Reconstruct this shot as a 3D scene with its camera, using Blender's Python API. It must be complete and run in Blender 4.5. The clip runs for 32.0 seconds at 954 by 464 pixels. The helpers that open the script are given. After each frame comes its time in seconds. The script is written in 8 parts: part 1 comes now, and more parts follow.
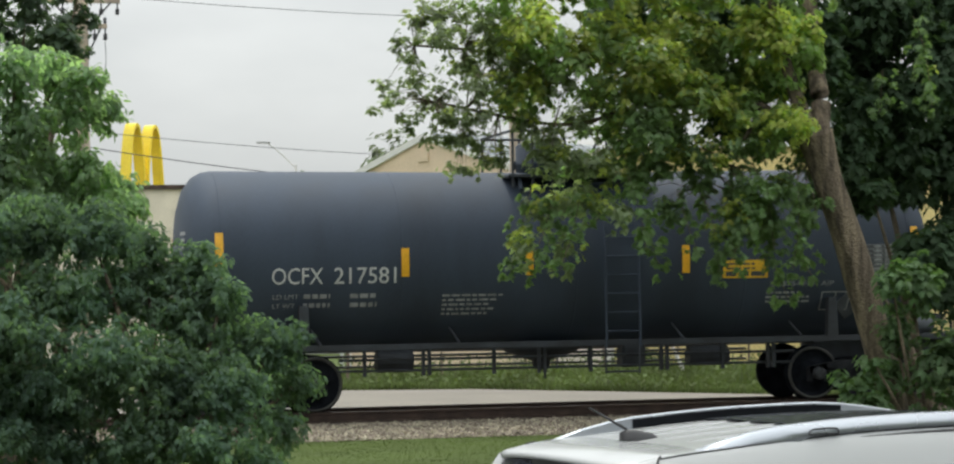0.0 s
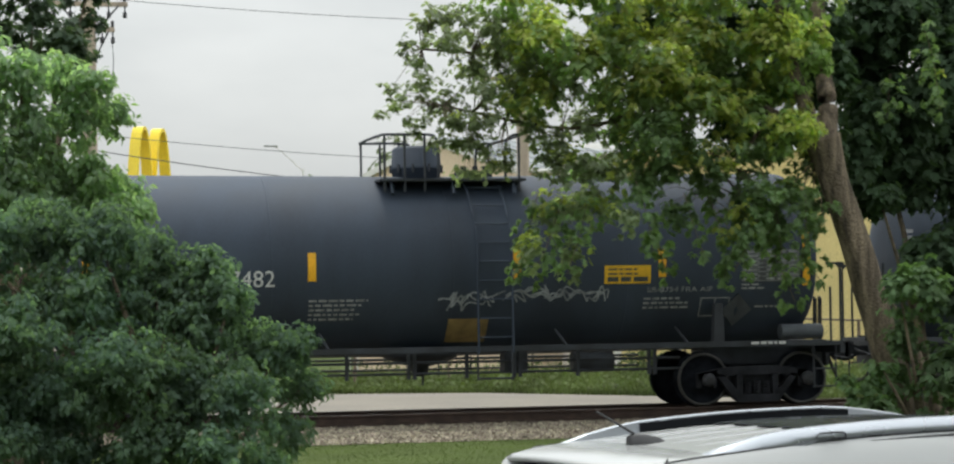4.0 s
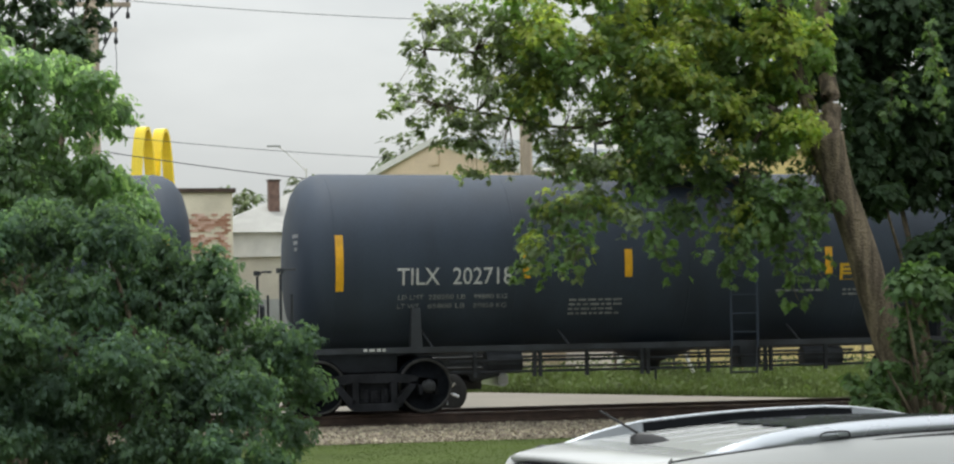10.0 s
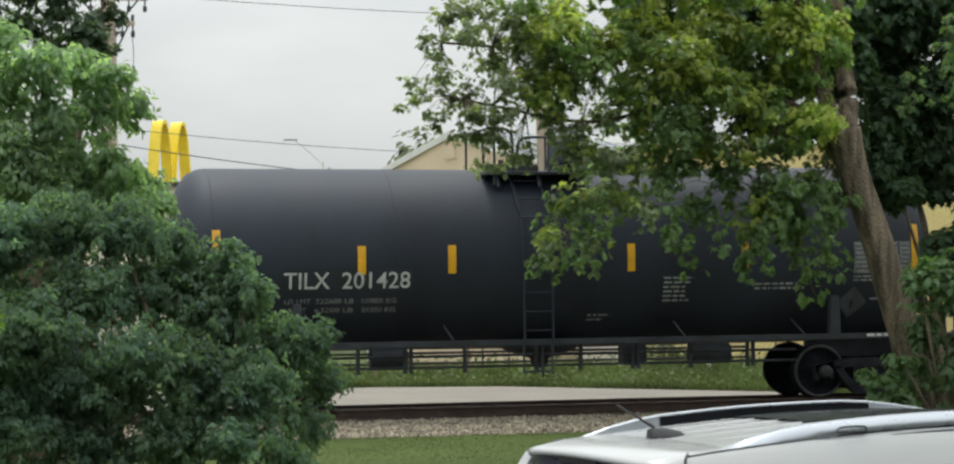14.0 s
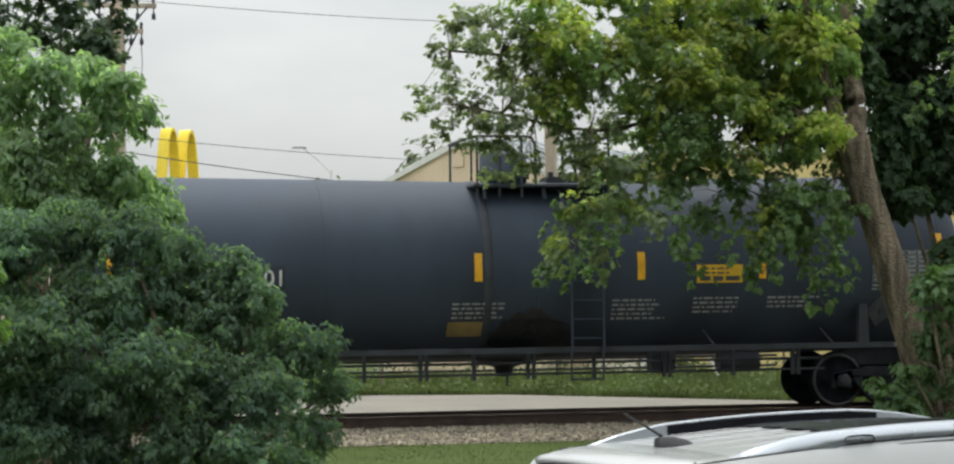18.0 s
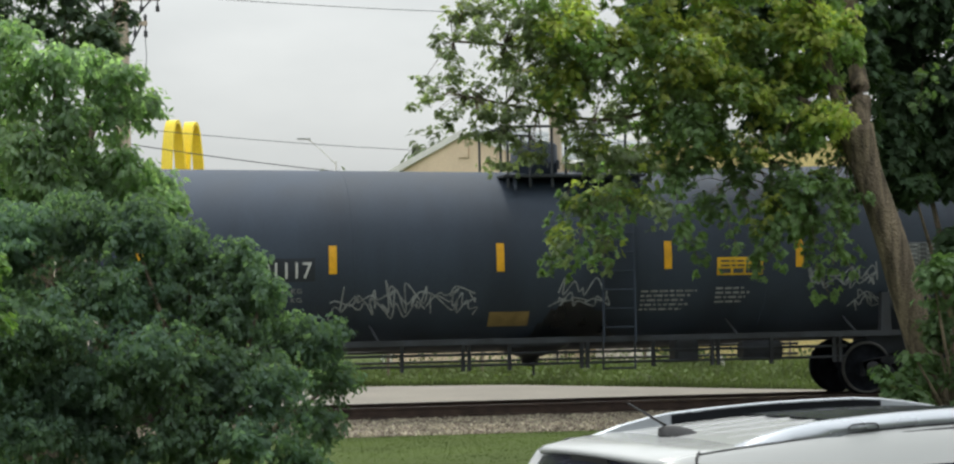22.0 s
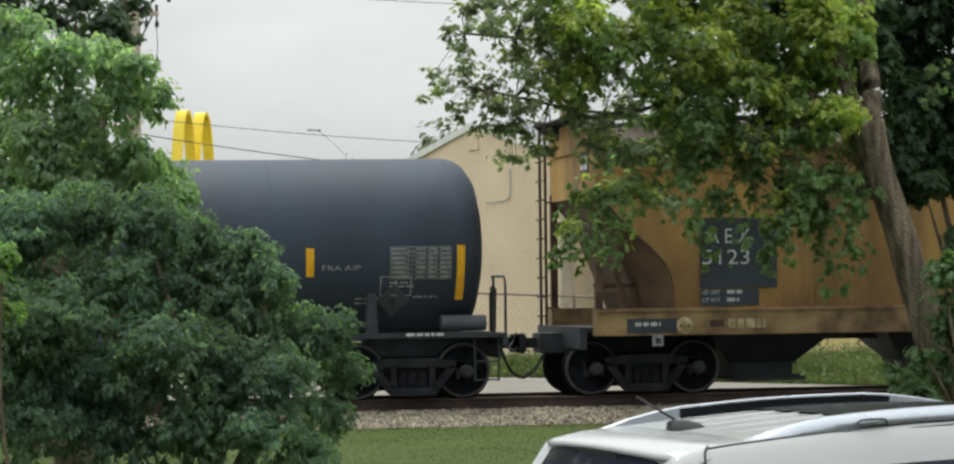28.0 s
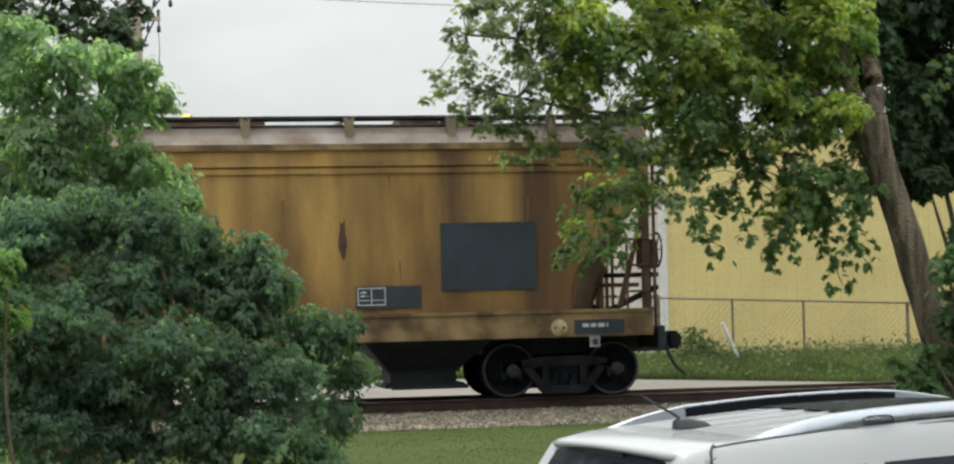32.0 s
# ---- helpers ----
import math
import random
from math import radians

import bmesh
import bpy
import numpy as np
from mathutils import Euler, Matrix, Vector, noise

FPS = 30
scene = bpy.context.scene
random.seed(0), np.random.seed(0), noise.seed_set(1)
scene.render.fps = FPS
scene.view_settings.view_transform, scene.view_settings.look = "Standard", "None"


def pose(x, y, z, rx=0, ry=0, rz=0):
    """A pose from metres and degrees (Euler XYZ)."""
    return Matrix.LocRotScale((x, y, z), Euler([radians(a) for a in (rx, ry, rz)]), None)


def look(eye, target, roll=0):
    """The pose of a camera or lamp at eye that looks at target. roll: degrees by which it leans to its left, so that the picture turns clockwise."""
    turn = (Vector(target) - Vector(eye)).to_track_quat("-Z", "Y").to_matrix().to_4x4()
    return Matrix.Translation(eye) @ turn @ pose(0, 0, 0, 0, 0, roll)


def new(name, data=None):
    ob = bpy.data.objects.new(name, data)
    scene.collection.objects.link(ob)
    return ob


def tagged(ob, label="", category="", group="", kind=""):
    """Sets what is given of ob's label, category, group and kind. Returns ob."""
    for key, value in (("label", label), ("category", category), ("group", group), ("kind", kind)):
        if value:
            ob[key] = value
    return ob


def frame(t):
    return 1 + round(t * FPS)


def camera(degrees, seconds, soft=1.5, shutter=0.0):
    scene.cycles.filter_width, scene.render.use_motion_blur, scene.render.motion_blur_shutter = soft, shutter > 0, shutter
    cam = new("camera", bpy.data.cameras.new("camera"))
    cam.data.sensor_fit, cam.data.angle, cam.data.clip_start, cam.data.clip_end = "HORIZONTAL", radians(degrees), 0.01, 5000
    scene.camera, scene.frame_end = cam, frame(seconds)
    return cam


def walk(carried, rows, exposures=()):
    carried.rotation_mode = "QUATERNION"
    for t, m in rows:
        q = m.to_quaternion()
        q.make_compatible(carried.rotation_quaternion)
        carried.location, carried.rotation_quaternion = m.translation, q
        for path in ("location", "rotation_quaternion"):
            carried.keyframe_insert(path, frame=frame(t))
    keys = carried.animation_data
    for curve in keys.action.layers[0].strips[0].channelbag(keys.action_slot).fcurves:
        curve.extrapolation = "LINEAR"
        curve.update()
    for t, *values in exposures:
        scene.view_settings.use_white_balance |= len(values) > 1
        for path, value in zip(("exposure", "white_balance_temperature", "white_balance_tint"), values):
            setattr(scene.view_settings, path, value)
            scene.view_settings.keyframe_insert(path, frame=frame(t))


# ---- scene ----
cam = camera(23.30, 32.0, soft=2.3)
# seconds, turn to the right of the track's normal, tilt, lean (degrees), sway (m): a phone held in the hand
SWAY = (
    (0.0, 13.189, 1.624, -0.923, -0.000),
    (0.5, 13.167, 1.693, -0.921, -0.001),
    (1.0, 13.208, 1.709, -0.963, -0.004),
    (1.5, 13.285, 1.746, -0.885, -0.003),
    (2.0, 13.215, 1.745, -0.888, -0.001),
    (2.5, 13.054, 1.768, -0.888, 0.000),
    (3.0, 12.981, 1.762, -0.927, 0.000),
    (3.5, 13.009, 1.746, -0.885, -0.000),
    (5.5, 13.012, 1.659, -0.844, 0.000),
    (6.0, 13.013, 1.659, -0.841, 0.002),
    (6.5, 13.080, 1.659, -0.841, 0.003),
    (7.0, 13.123, 1.653, -0.883, 0.001),
    (7.5, 13.123, 1.699, -0.885, -0.001),
    (8.0, 13.097, 1.739, -0.927, -0.002),
    (8.5, 13.047, 1.756, -0.966, -0.000),
    (9.0, 12.974, 1.772, -1.004, -0.001),
    (9.5, 12.951, 1.772, -1.002, -0.001),
    (10.0, 12.932, 1.709, -0.963, -0.001),
    (10.5, 12.866, 1.693, -0.924, 0.000),
    (11.0, 12.703, 1.692, -0.927, -0.001),
    (11.5, 12.662, 1.699, -0.888, -0.001),
    (12.0, 12.662, 1.676, -0.885, -0.002),
    (12.5, 12.757, 1.659, -0.846, -0.001),
    (13.0, 12.711, 1.613, -0.846, -0.002),
    (13.5, 12.622, 1.597, -0.807, -0.002),
    (14.0, 12.527, 1.567, -0.846, -0.004),
    (14.5, 12.523, 1.538, -0.885, -0.005),
    (16.5, 12.223, 1.515, -0.888, -0.003),
    (17.0, 12.296, 1.544, -0.846, -0.003),
    (17.5, 12.326, 1.741, -0.766, -0.002),
    (18.0, 12.329, 1.772, -0.724, -0.002),
    (18.5, 12.237, 1.772, -0.724, -0.002),
    (19.0, 12.256, 1.741, -0.766, -0.002),
    (19.5, 12.230, 1.689, -0.805, -0.003),
    (20.0, 12.249, 1.659, -0.846, 0.000),
    (20.5, 12.242, 1.601, -0.927, 0.001),
    (21.0, 12.193, 1.571, -0.968, 0.003),
    (21.5, 12.186, 1.535, -1.046, 0.004),
    (22.0, 12.186, 1.535, -1.043, 0.010),
    (22.5, 12.113, 1.576, -1.082, 0.017),
    (23.0, 12.092, 1.573, -0.805, 0.023),
    (23.5, 12.109, 1.513, -0.605, 0.021),
    (24.0, 12.174, 1.568, -0.405, 0.014),
    (24.5, 12.170, 1.469, -0.447, 0.009),
    (25.0, 12.167, 1.440, -0.488, 0.006),
    (25.5, 12.163, 1.456, -0.530, 0.006),
    (27.5, 12.021, 1.427, -0.569, 0.006),
    (28.0, 11.948, 1.351, -0.608, 0.008),
    (28.5, 11.891, 1.286, -0.724, 0.009),
    (29.0, 11.927, 1.290, -0.844, 0.008),
    (29.5, 11.912, 1.288, -1.004, 0.008),
    (30.0, 11.905, 1.345, -1.085, 0.007),
    (30.5, 11.851, 1.355, -1.163, 0.009),
    (31.0, 11.895, 1.349, -1.199, 0.009),
    (31.5, 11.869, 1.365, -1.240, 0.012),
    (32.0, 11.841, 1.383, -1.281, 0.012),
)
EYE_Y, EYE_Z = -38.35, 2.14


def held(turn, tilt, lean, sway):
    eye = Vector((sway, EYE_Y, EYE_Z))
    a, b = radians(turn), radians(tilt)
    return look(eye, eye + Vector((math.sin(a) * math.cos(b), math.cos(a) * math.cos(b), math.sin(b))), lean)


walk(cam, [(t, held(a, b, c, d)) for t, a, b, c, d in SWAY], ((0.0, 0.42, 6230, 6.0), (25.0, 0.42, 6230, 6.0), (29.0, 0.44, 6230, 6.0), (31.0, 0.49, 6230, 6.0), (32.0, 0.49, 6230, 6.0)))


def travelled(t):
    """Metres along the track that the train has gone at t seconds (towards -x)."""
    q = (t - 16) / 16
    return sum(c * (q ** k - (-1) ** k) for k, c in ((1, -66.7164), (2, 3.1414), (3, 0.9338), (4, -1.5487), (5, -0.0214), (6, 0.4594)))


# ---- light ----
SUN_UP, SUN_TURN = 72.0, 350.0
world = bpy.data.worlds.new("overcast_sky")
scene.world = world
world.use_nodes = True
wn, wl = world.node_tree.nodes, world.node_tree.links
sky = wn.new("ShaderNodeTexSky")
sky.sky_type, sky.sun_disc = "NISHITA", False
sky.sun_elevation, sky.sun_rotation = radians(SUN_UP), radians(SUN_TURN)
sky.air_density, sky.dust_density = 1.0, 4.0
gain = wn.new("ShaderNodeVectorMath")
gain.operation = "SCALE"
gain.inputs["Scale"].default_value = 0.10
wl.new(sky.outputs[0], gain.inputs[0])
wc = wn.new("ShaderNodeTexCoord")
wmap = wn.new("ShaderNodeMapping")
wmap.inputs["Scale"].default_value = (1.0, 1.0, 2.4)
wl.new(wc.outputs["Generated"], wmap.inputs[0])
cloud = wn.new("ShaderNodeTexNoise")
cloud.inputs["Scale"].default_value = 6.0
cloud.inputs["Detail"].default_value = 5.0
wl.new(wmap.outputs[0], cloud.inputs["Vector"])
tone = wn.new("ShaderNodeValToRGB")
tone.color_ramp.elements[0].position, tone.color_ramp.elements[0].color = 0.36, (0.484, 0.478, 0.467, 1)
tone.color_ramp.elements[1].position, tone.color_ramp.elements[1].color = 0.66, (0.588, 0.576, 0.558, 1)
wl.new(cloud.outputs["Fac"], tone.inputs[0])
cover = wn.new("ShaderNodeMixRGB")
cover.inputs[0].default_value = 0.93
wl.new(gain.outputs[0], cover.inputs[1])
wl.new(tone.outputs[0], cover.inputs[2])
# an overcast sky is brighter overhead than at the horizon
height = wn.new("ShaderNodeSeparateXYZ")
wl.new(wc.outputs["Generated"], height.inputs[0])
rise = wn.new("ShaderNodeMapRange")
rise.inputs[1].default_value, rise.inputs[2].default_value = 0.05, 1.0
rise.inputs[3].default_value, rise.inputs[4].default_value = 1.0, 3.2
wl.new(height.outputs[2], rise.inputs[0])
lift = wn.new("ShaderNodeVectorMath")
lift.operation = "SCALE"
wl.new(cover.outputs[0], lift.inputs[0])
wl.new(rise.outputs[0], lift.inputs["Scale"])
wl.new(lift.outputs[0], wn["Background"].inputs[0])
wn["Background"].inputs[1].default_value = 1.0
sun_data = bpy.data.lights.new("sun", "SUN")
sun_data.energy, sun_data.angle, sun_data.color = 1.6, radians(10), (1.0, 0.95, 0.86)
sun = new("sun", sun_data)
sun.matrix_world = look(60 * Vector((math.sin(radians(SUN_TURN)) * math.cos(radians(SUN_UP)), math.cos(radians(SUN_TURN)) * math.cos(radians(SUN_UP)), math.sin(radians(SUN_UP)))), (0, 0, 0))


# ---- materials ----
def mat(name, base, rough=0.7, metal=0.0, var=0.25, scale=4.0, grain=60.0, bump=0.15, dist=0.01, tint=None, island=0.0, each=0.0, streak=0.0, spec=0.5, through_light=0.0, speck=0.45):
    """A surface with two scales of variation: broad stains and fine grain."""
    m = bpy.data.materials.new(name)
    m.use_nodes = True
    n, l = m.node_tree.nodes, m.node_tree.links
    b = n["Principled BSDF"]
    b.inputs["Metallic"].default_value = metal
    b.inputs["Specular IOR Level"].default_value = spec
    co = n.new("ShaderNodeTexCoord")
    mp = n.new("ShaderNodeMapping")
    mp.inputs["Scale"].default_value = (1, 1, 0.12) if streak else (1, 1, 1)
    l.new(co.outputs["Object"], mp.inputs[0])
    big = n.new("ShaderNodeTexNoise")
    big.inputs["Scale"].default_value, big.inputs["Detail"].default_value = scale, 6
    l.new(mp.outputs[0], big.inputs["Vector"])
    fine = n.new("ShaderNodeTexNoise")
    fine.inputs["Scale"].default_value, fine.inputs["Detail"].default_value = grain, 3
    l.new(co.outputs["Object"], fine.inputs["Vector"])
    lo = tint if tint else tuple(c * (1 - var) for c in base)
    hi = tuple(min(1, c * (1 + var * 0.8)) for c in base)
    r = n.new("ShaderNodeValToRGB")
    r.color_ramp.elements[0].position, r.color_ramp.elements[0].color = 0.34, (*lo, 1)
    r.color_ramp.elements[1].position, r.color_ramp.elements[1].color = 0.68, (*hi, 1)
    l.new(big.outputs["Fac"], r.inputs[0])
    mx = n.new("ShaderNodeMixRGB")
    mx.blend_type = "MULTIPLY"
    mx.inputs[0].default_value = speck
    fr = n.new("ShaderNodeValToRGB")
    fr.color_ramp.elements[0].position, fr.color_ramp.elements[0].color = 0.3, (0.62, 0.62, 0.62, 1)
    fr.color_ramp.elements[1].position, fr.color_ramp.elements[1].color = 0.7, (1.2, 1.2, 1.2, 1)
    l.new(fine.outputs["Fac"], fr.inputs[0])
    l.new(r.outputs[0], mx.inputs[1])
    l.new(fr.outputs[0], mx.inputs[2])
    last = mx.outputs[0]
    if island:
        geo = n.new("ShaderNodeNewGeometry")
        hs = n.new("ShaderNodeHueSaturation")
        mr = n.new("ShaderNodeMapRange")
        mr.inputs[3].default_value, mr.inputs[4].default_value = 1 - island, 1 + island
        l.new(geo.outputs["Random Per Island"], mr.inputs[0])
        l.new(mr.outputs[0], hs.inputs["Value"])
        mh = n.new("ShaderNodeMapRange")
        mh.inputs[3].default_value, mh.inputs[4].default_value = 0.5 - island * 0.06, 0.5 + island * 0.05
        l.new(geo.outputs["Random Per Island"], mh.inputs[0])
        l.new(mh.outputs[0], hs.inputs["Hue"])
        l.new(last, hs.inputs["Color"])
        last = hs.outputs[0]
    if each:
        info = n.new("ShaderNodeObjectInfo")
        hs = n.new("ShaderNodeHueSaturation")
        mr = n.new("ShaderNodeMapRange")
        mr.inputs[3].default_value, mr.inputs[4].default_value = 1 - each, 1 + each
        l.new(info.outputs["Random"], mr.inputs[0])
        l.new(mr.outputs[0], hs.inputs["Value"])
        ms = n.new("ShaderNodeMapRange")
        ms.inputs[3].default_value, ms.inputs[4].default_value = 1.15, 0.6
        l.new(info.outputs["Random"], ms.inputs[0])
        l.new(ms.outputs[0], hs.inputs["Saturation"])
        l.new(last, hs.inputs["Color"])
        last = hs.outputs[0]
    l.new(last, b.inputs["Base Color"])
    rr = n.new("ShaderNodeMapRange")
    rr.inputs[3].default_value, rr.inputs[4].default_value = max(0.02, rough - 0.12), min(1, rough + 0.1)
    l.new(big.outputs["Fac"], rr.inputs[0])
    l.new(rr.outputs[0], b.inputs["Roughness"])
    if bump:
        bp = n.new("ShaderNodeBump")
        bp.inputs["Strength"].default_value, bp.inputs["Distance"].default_value = bump, dist
        l.new(fine.outputs["Fac"], bp.inputs["Height"])
        l.new(bp.outputs[0], b.inputs["Normal"])
    if through_light:
        out = n["Material Output"]
        tr = n.new("ShaderNodeBsdfTranslucent")
        sat = n.new("ShaderNodeMixRGB")
        sat.blend_type = "MULTIPLY"
        sat.inputs[0].default_value, sat.inputs[2].default_value = 1.0, (1.4, 1.6, 0.7, 1)
        l.new(last, sat.inputs[1])
        l.new(sat.outputs[0], tr.inputs[0])
        ms = n.new("ShaderNodeMixShader")
        ms.inputs[0].default_value = through_light
        l.new(b.outputs[0], ms.inputs[1])
        l.new(tr.outputs[0], ms.inputs[2])
        l.new(ms.outputs[0], out.inputs[0])
    return m


def glass_mat(name, tint, rough=0.05):
    m = mat(name, tint, rough, 0.0, 0.1, 2, 30, 0.0, spec=0.2, speck=0.0)
    return m


M = {}
M["lawn"] = mat("mown_lawn", (0.070, 0.094, 0.030), 0.95, 0, 0.16, 0.35, 14, 0.15, 0.02, spec=0.1, speck=0.15)
M["blade"] = mat("grass_blades", (0.086, 0.115, 0.036), 0.85, 0, 0.3, 0.7, 30, 0.0, island=0.05, through_light=0.5, spec=0.05)
M["weed"] = mat("weed_leaves", (0.110, 0.140, 0.058), 0.7, 0, 0.4, 0.5, 20, 0.0, island=0.25, through_light=0.3, spec=0.12)
M["ballast"] = mat("ballast_gravel", (0.27, 0.235, 0.175), 0.95, 0, 0.35, 1.5, 22, 1.0, 0.03)
M["stone"] = mat("ballast_stones", (0.30, 0.262, 0.20), 0.9, 0, 0.3, 3, 40, 0.3, island=0.5)
M["tie"] = mat("creosoted_timber", (0.06, 0.045, 0.035), 0.9, 0, 0.4, 3, 50, 0.6)
M["rail"] = mat("rusty_rail_steel", (0.075, 0.05, 0.04), 0.7, 0.3, 0.35, 4, 70, 0.3)
M["railhead"] = mat("worn_rail_head", (0.30, 0.28, 0.26), 0.35, 0.9, 0.2, 6, 80, 0.1)
M["paving"] = mat("pale_worn_paving", (0.168, 0.152, 0.126), 0.9, 0, 0.16, 0.4, 35, 0.3)
M["asphalt"] = mat("asphalt", (0.055, 0.055, 0.056), 0.9, 0, 0.25, 0.8, 60, 0.6)
M["tank"] = mat("weathered_black_tank_paint", (0.036, 0.049, 0.073), 0.68, 0.0, 0.25, 0.9, 60, 0.06, streak=1, spec=0.36)
M["tankdark"] = mat("near_black_tank_paint", (0.019, 0.025, 0.038), 0.62, 0.0, 0.3, 0.9, 60, 0.06, streak=1, spec=0.36)
M["spill"] = mat("glossy_black_stain", (0.012, 0.014, 0.017), 0.3, 0.0, 0.3, 3, 60, 0.02)
M["retouch"] = mat("dark_retouched_paint", (0.015, 0.020, 0.030), 0.6, 0.0, 0.3, 1.5, 60, 0.05)
M["frame"] = mat("black_frame_paint", (0.029, 0.034, 0.043), 0.7, 0.0, 0.4, 3, 60, 0.3)
M["truck"] = mat("grimy_cast_steel", (0.027, 0.029, 0.035), 0.95, 0.0, 0.5, 3, 40, 0.4, spec=0.2)
M["wheel"] = mat("dark_wheel_steel", (0.016, 0.018, 0.023), 0.9, 0.0, 0.4, 5, 60, 0.1, spec=0.02)
M["bearing"] = mat("greasy_bearing_cap", (0.040, 0.043, 0.050), 0.6, 0.2, 0.4, 6, 60, 0.2)
M["tread"] = mat("polished_wheel_rim", (0.08, 0.08, 0.08), 0.42, 0.6, 0.25, 5, 60, 0.1)
M["yellow"] = mat("yellow_reflective_tape", (0.80, 0.42, 0.015), 0.45, 0, 0.15, 5, 60, 0.05)
M["placard"] = mat("yellow_placard", (0.75, 0.45, 0.02), 0.5, 0, 0.15, 5, 60, 0.05)
M["dullplacard"] = mat("faded_placard", (0.27, 0.19, 0.075), 0.6, 0, 0.25, 5, 60, 0.05)
M["white"] = mat("white_stencil_paint", (0.54, 0.55, 0.55), 0.6, 0, 0.2, 8, 70, 0.05)
M["greytext"] = mat("worn_stencil_paint", (0.28, 0.29, 0.30), 0.7, 0, 0.3, 8, 70, 0.05)
M["spray"] = mat("pale_spray_paint", (0.25, 0.268, 0.29), 0.7, 0, 0.4, 6, 60, 0.0)
M["plate"] = mat("dark_data_plate", (0.06, 0.065, 0.07), 0.6, 0, 0.2, 8, 60, 0.05)
M["hopper"] = mat("rusty_ochre_hopper_paint", (0.45, 0.272, 0.080), 0.75, 0, 0.4, 1.1, 40, 0.15, tint=(0.11, 0.058, 0.028), streak=1)


def weather_hopper(m):
    """Soft rust clouds over the paint; a height ramp makes them darker towards the foot."""
    n, l = m.node_tree.nodes, m.node_tree.links
    b = n["Principled BSDF"]
    paint = b.inputs["Base Color"].links[0].from_socket
    co = n.new("ShaderNodeTexCoord")
    mp = n.new("ShaderNodeMapping")
    mp.inputs["Scale"].default_value = (1.0, 1.0, 0.35)
    l.new(co.outputs["Object"], mp.inputs[0])
    cloud = n.new("ShaderNodeTexNoise")
    cloud.inputs["Scale"].default_value, cloud.inputs["Detail"].default_value = 1.3, 8
    l.new(mp.outputs[0], cloud.inputs["Vector"])
    sep = n.new("ShaderNodeSeparateXYZ")
    l.new(co.outputs["Object"], sep.inputs[0])
    foot = n.new("ShaderNodeMapRange")
    foot.inputs[1].default_value, foot.inputs[2].default_value = 1.7, 3.0
    foot.inputs[3].default_value, foot.inputs[4].default_value = 0.21, 0.0
    l.new(sep.outputs["Z"], foot.inputs[0])
    both = n.new("ShaderNodeMath")
    l.new(cloud.outputs["Fac"], both.inputs[0])
    l.new(foot.outputs[0], both.inputs[1])
    ramp = n.new("ShaderNodeMapRange")
    ramp.inputs[1].default_value, ramp.inputs[2].default_value = 0.46, 0.80
    ramp.inputs[3].default_value, ramp.inputs[4].default_value = 0.0, 0.85
    l.new(both.outputs[0], ramp.inputs[0])
    mix = n.new("ShaderNodeMixRGB")
    mix.inputs[2].default_value = (0.135, 0.066, 0.024, 1)
    l.new(ramp.outputs[0], mix.inputs[0])
    l.new(paint, mix.inputs[1])
    l.new(mix.outputs[0], b.inputs["Base Color"])


weather_hopper(M["hopper"])
M["hopperpale"] = mat("faded_ochre_paint", (0.285, 0.195, 0.092), 0.75, 0, 0.4, 2.2, 40, 0.15, tint=(0.11, 0.066, 0.032))
M["ruststain"] = mat("thin_brown_rust_stain", (0.17, 0.085, 0.028), 0.85, 0, 0.45, 2.5, 30, 0.1, tint=(0.20, 0.105, 0.03))
M["wornletters"] = mat("worn_pale_lettering", (0.44, 0.36, 0.23), 0.8, 0, 0.4, 5, 40, 0.1, tint=(0.30, 0.21, 0.10))
M["hopperroof"] = mat("grimy_brown_roof_sheet", (0.215, 0.192, 0.168), 0.85, 0, 0.3, 1.5, 40, 0.2, tint=(0.12, 0.08, 0.055))
M["bracket"] = mat("grimy_ochre_bracket_steel", (0.23, 0.185, 0.12), 0.85, 0, 0.3, 3, 40, 0.2)
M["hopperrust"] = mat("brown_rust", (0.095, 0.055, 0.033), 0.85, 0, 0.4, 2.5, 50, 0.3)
M["slopesheet"] = mat("dark_brown_slope_sheet", (0.125, 0.078, 0.044), 0.85, 0, 0.4, 1.6, 40, 0.2, tint=(0.07, 0.042, 0.025))
M["patch"] = mat("black_paint_patch", (0.034, 0.044, 0.058), 0.65, 0, 0.3, 1.5, 50, 0.05)
M["rubber"] = mat("black_rubber", (0.02, 0.02, 0.02), 0.75, 0, 0.3, 5, 60, 0.2)
M["bark"] = mat("grey_brown_bark", (0.185, 0.150, 0.108), 0.95, 0, 0.35, 13, 38, 0.7, 0.05, streak=1, tint=(0.072, 0.060, 0.047), spec=0.1, speck=0.8)
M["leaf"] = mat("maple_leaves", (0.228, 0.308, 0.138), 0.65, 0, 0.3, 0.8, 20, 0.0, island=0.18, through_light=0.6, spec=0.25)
# darker maple copy for lower and inner boughs, standing for the crown's shade
M["leafshaded"] = mat("shade_toned_maple_leaves", (0.158, 0.228, 0.115), 0.65, 0, 0.3, 0.8, 20, 0.0, island=0.18, through_light=0.55, spec=0.25)
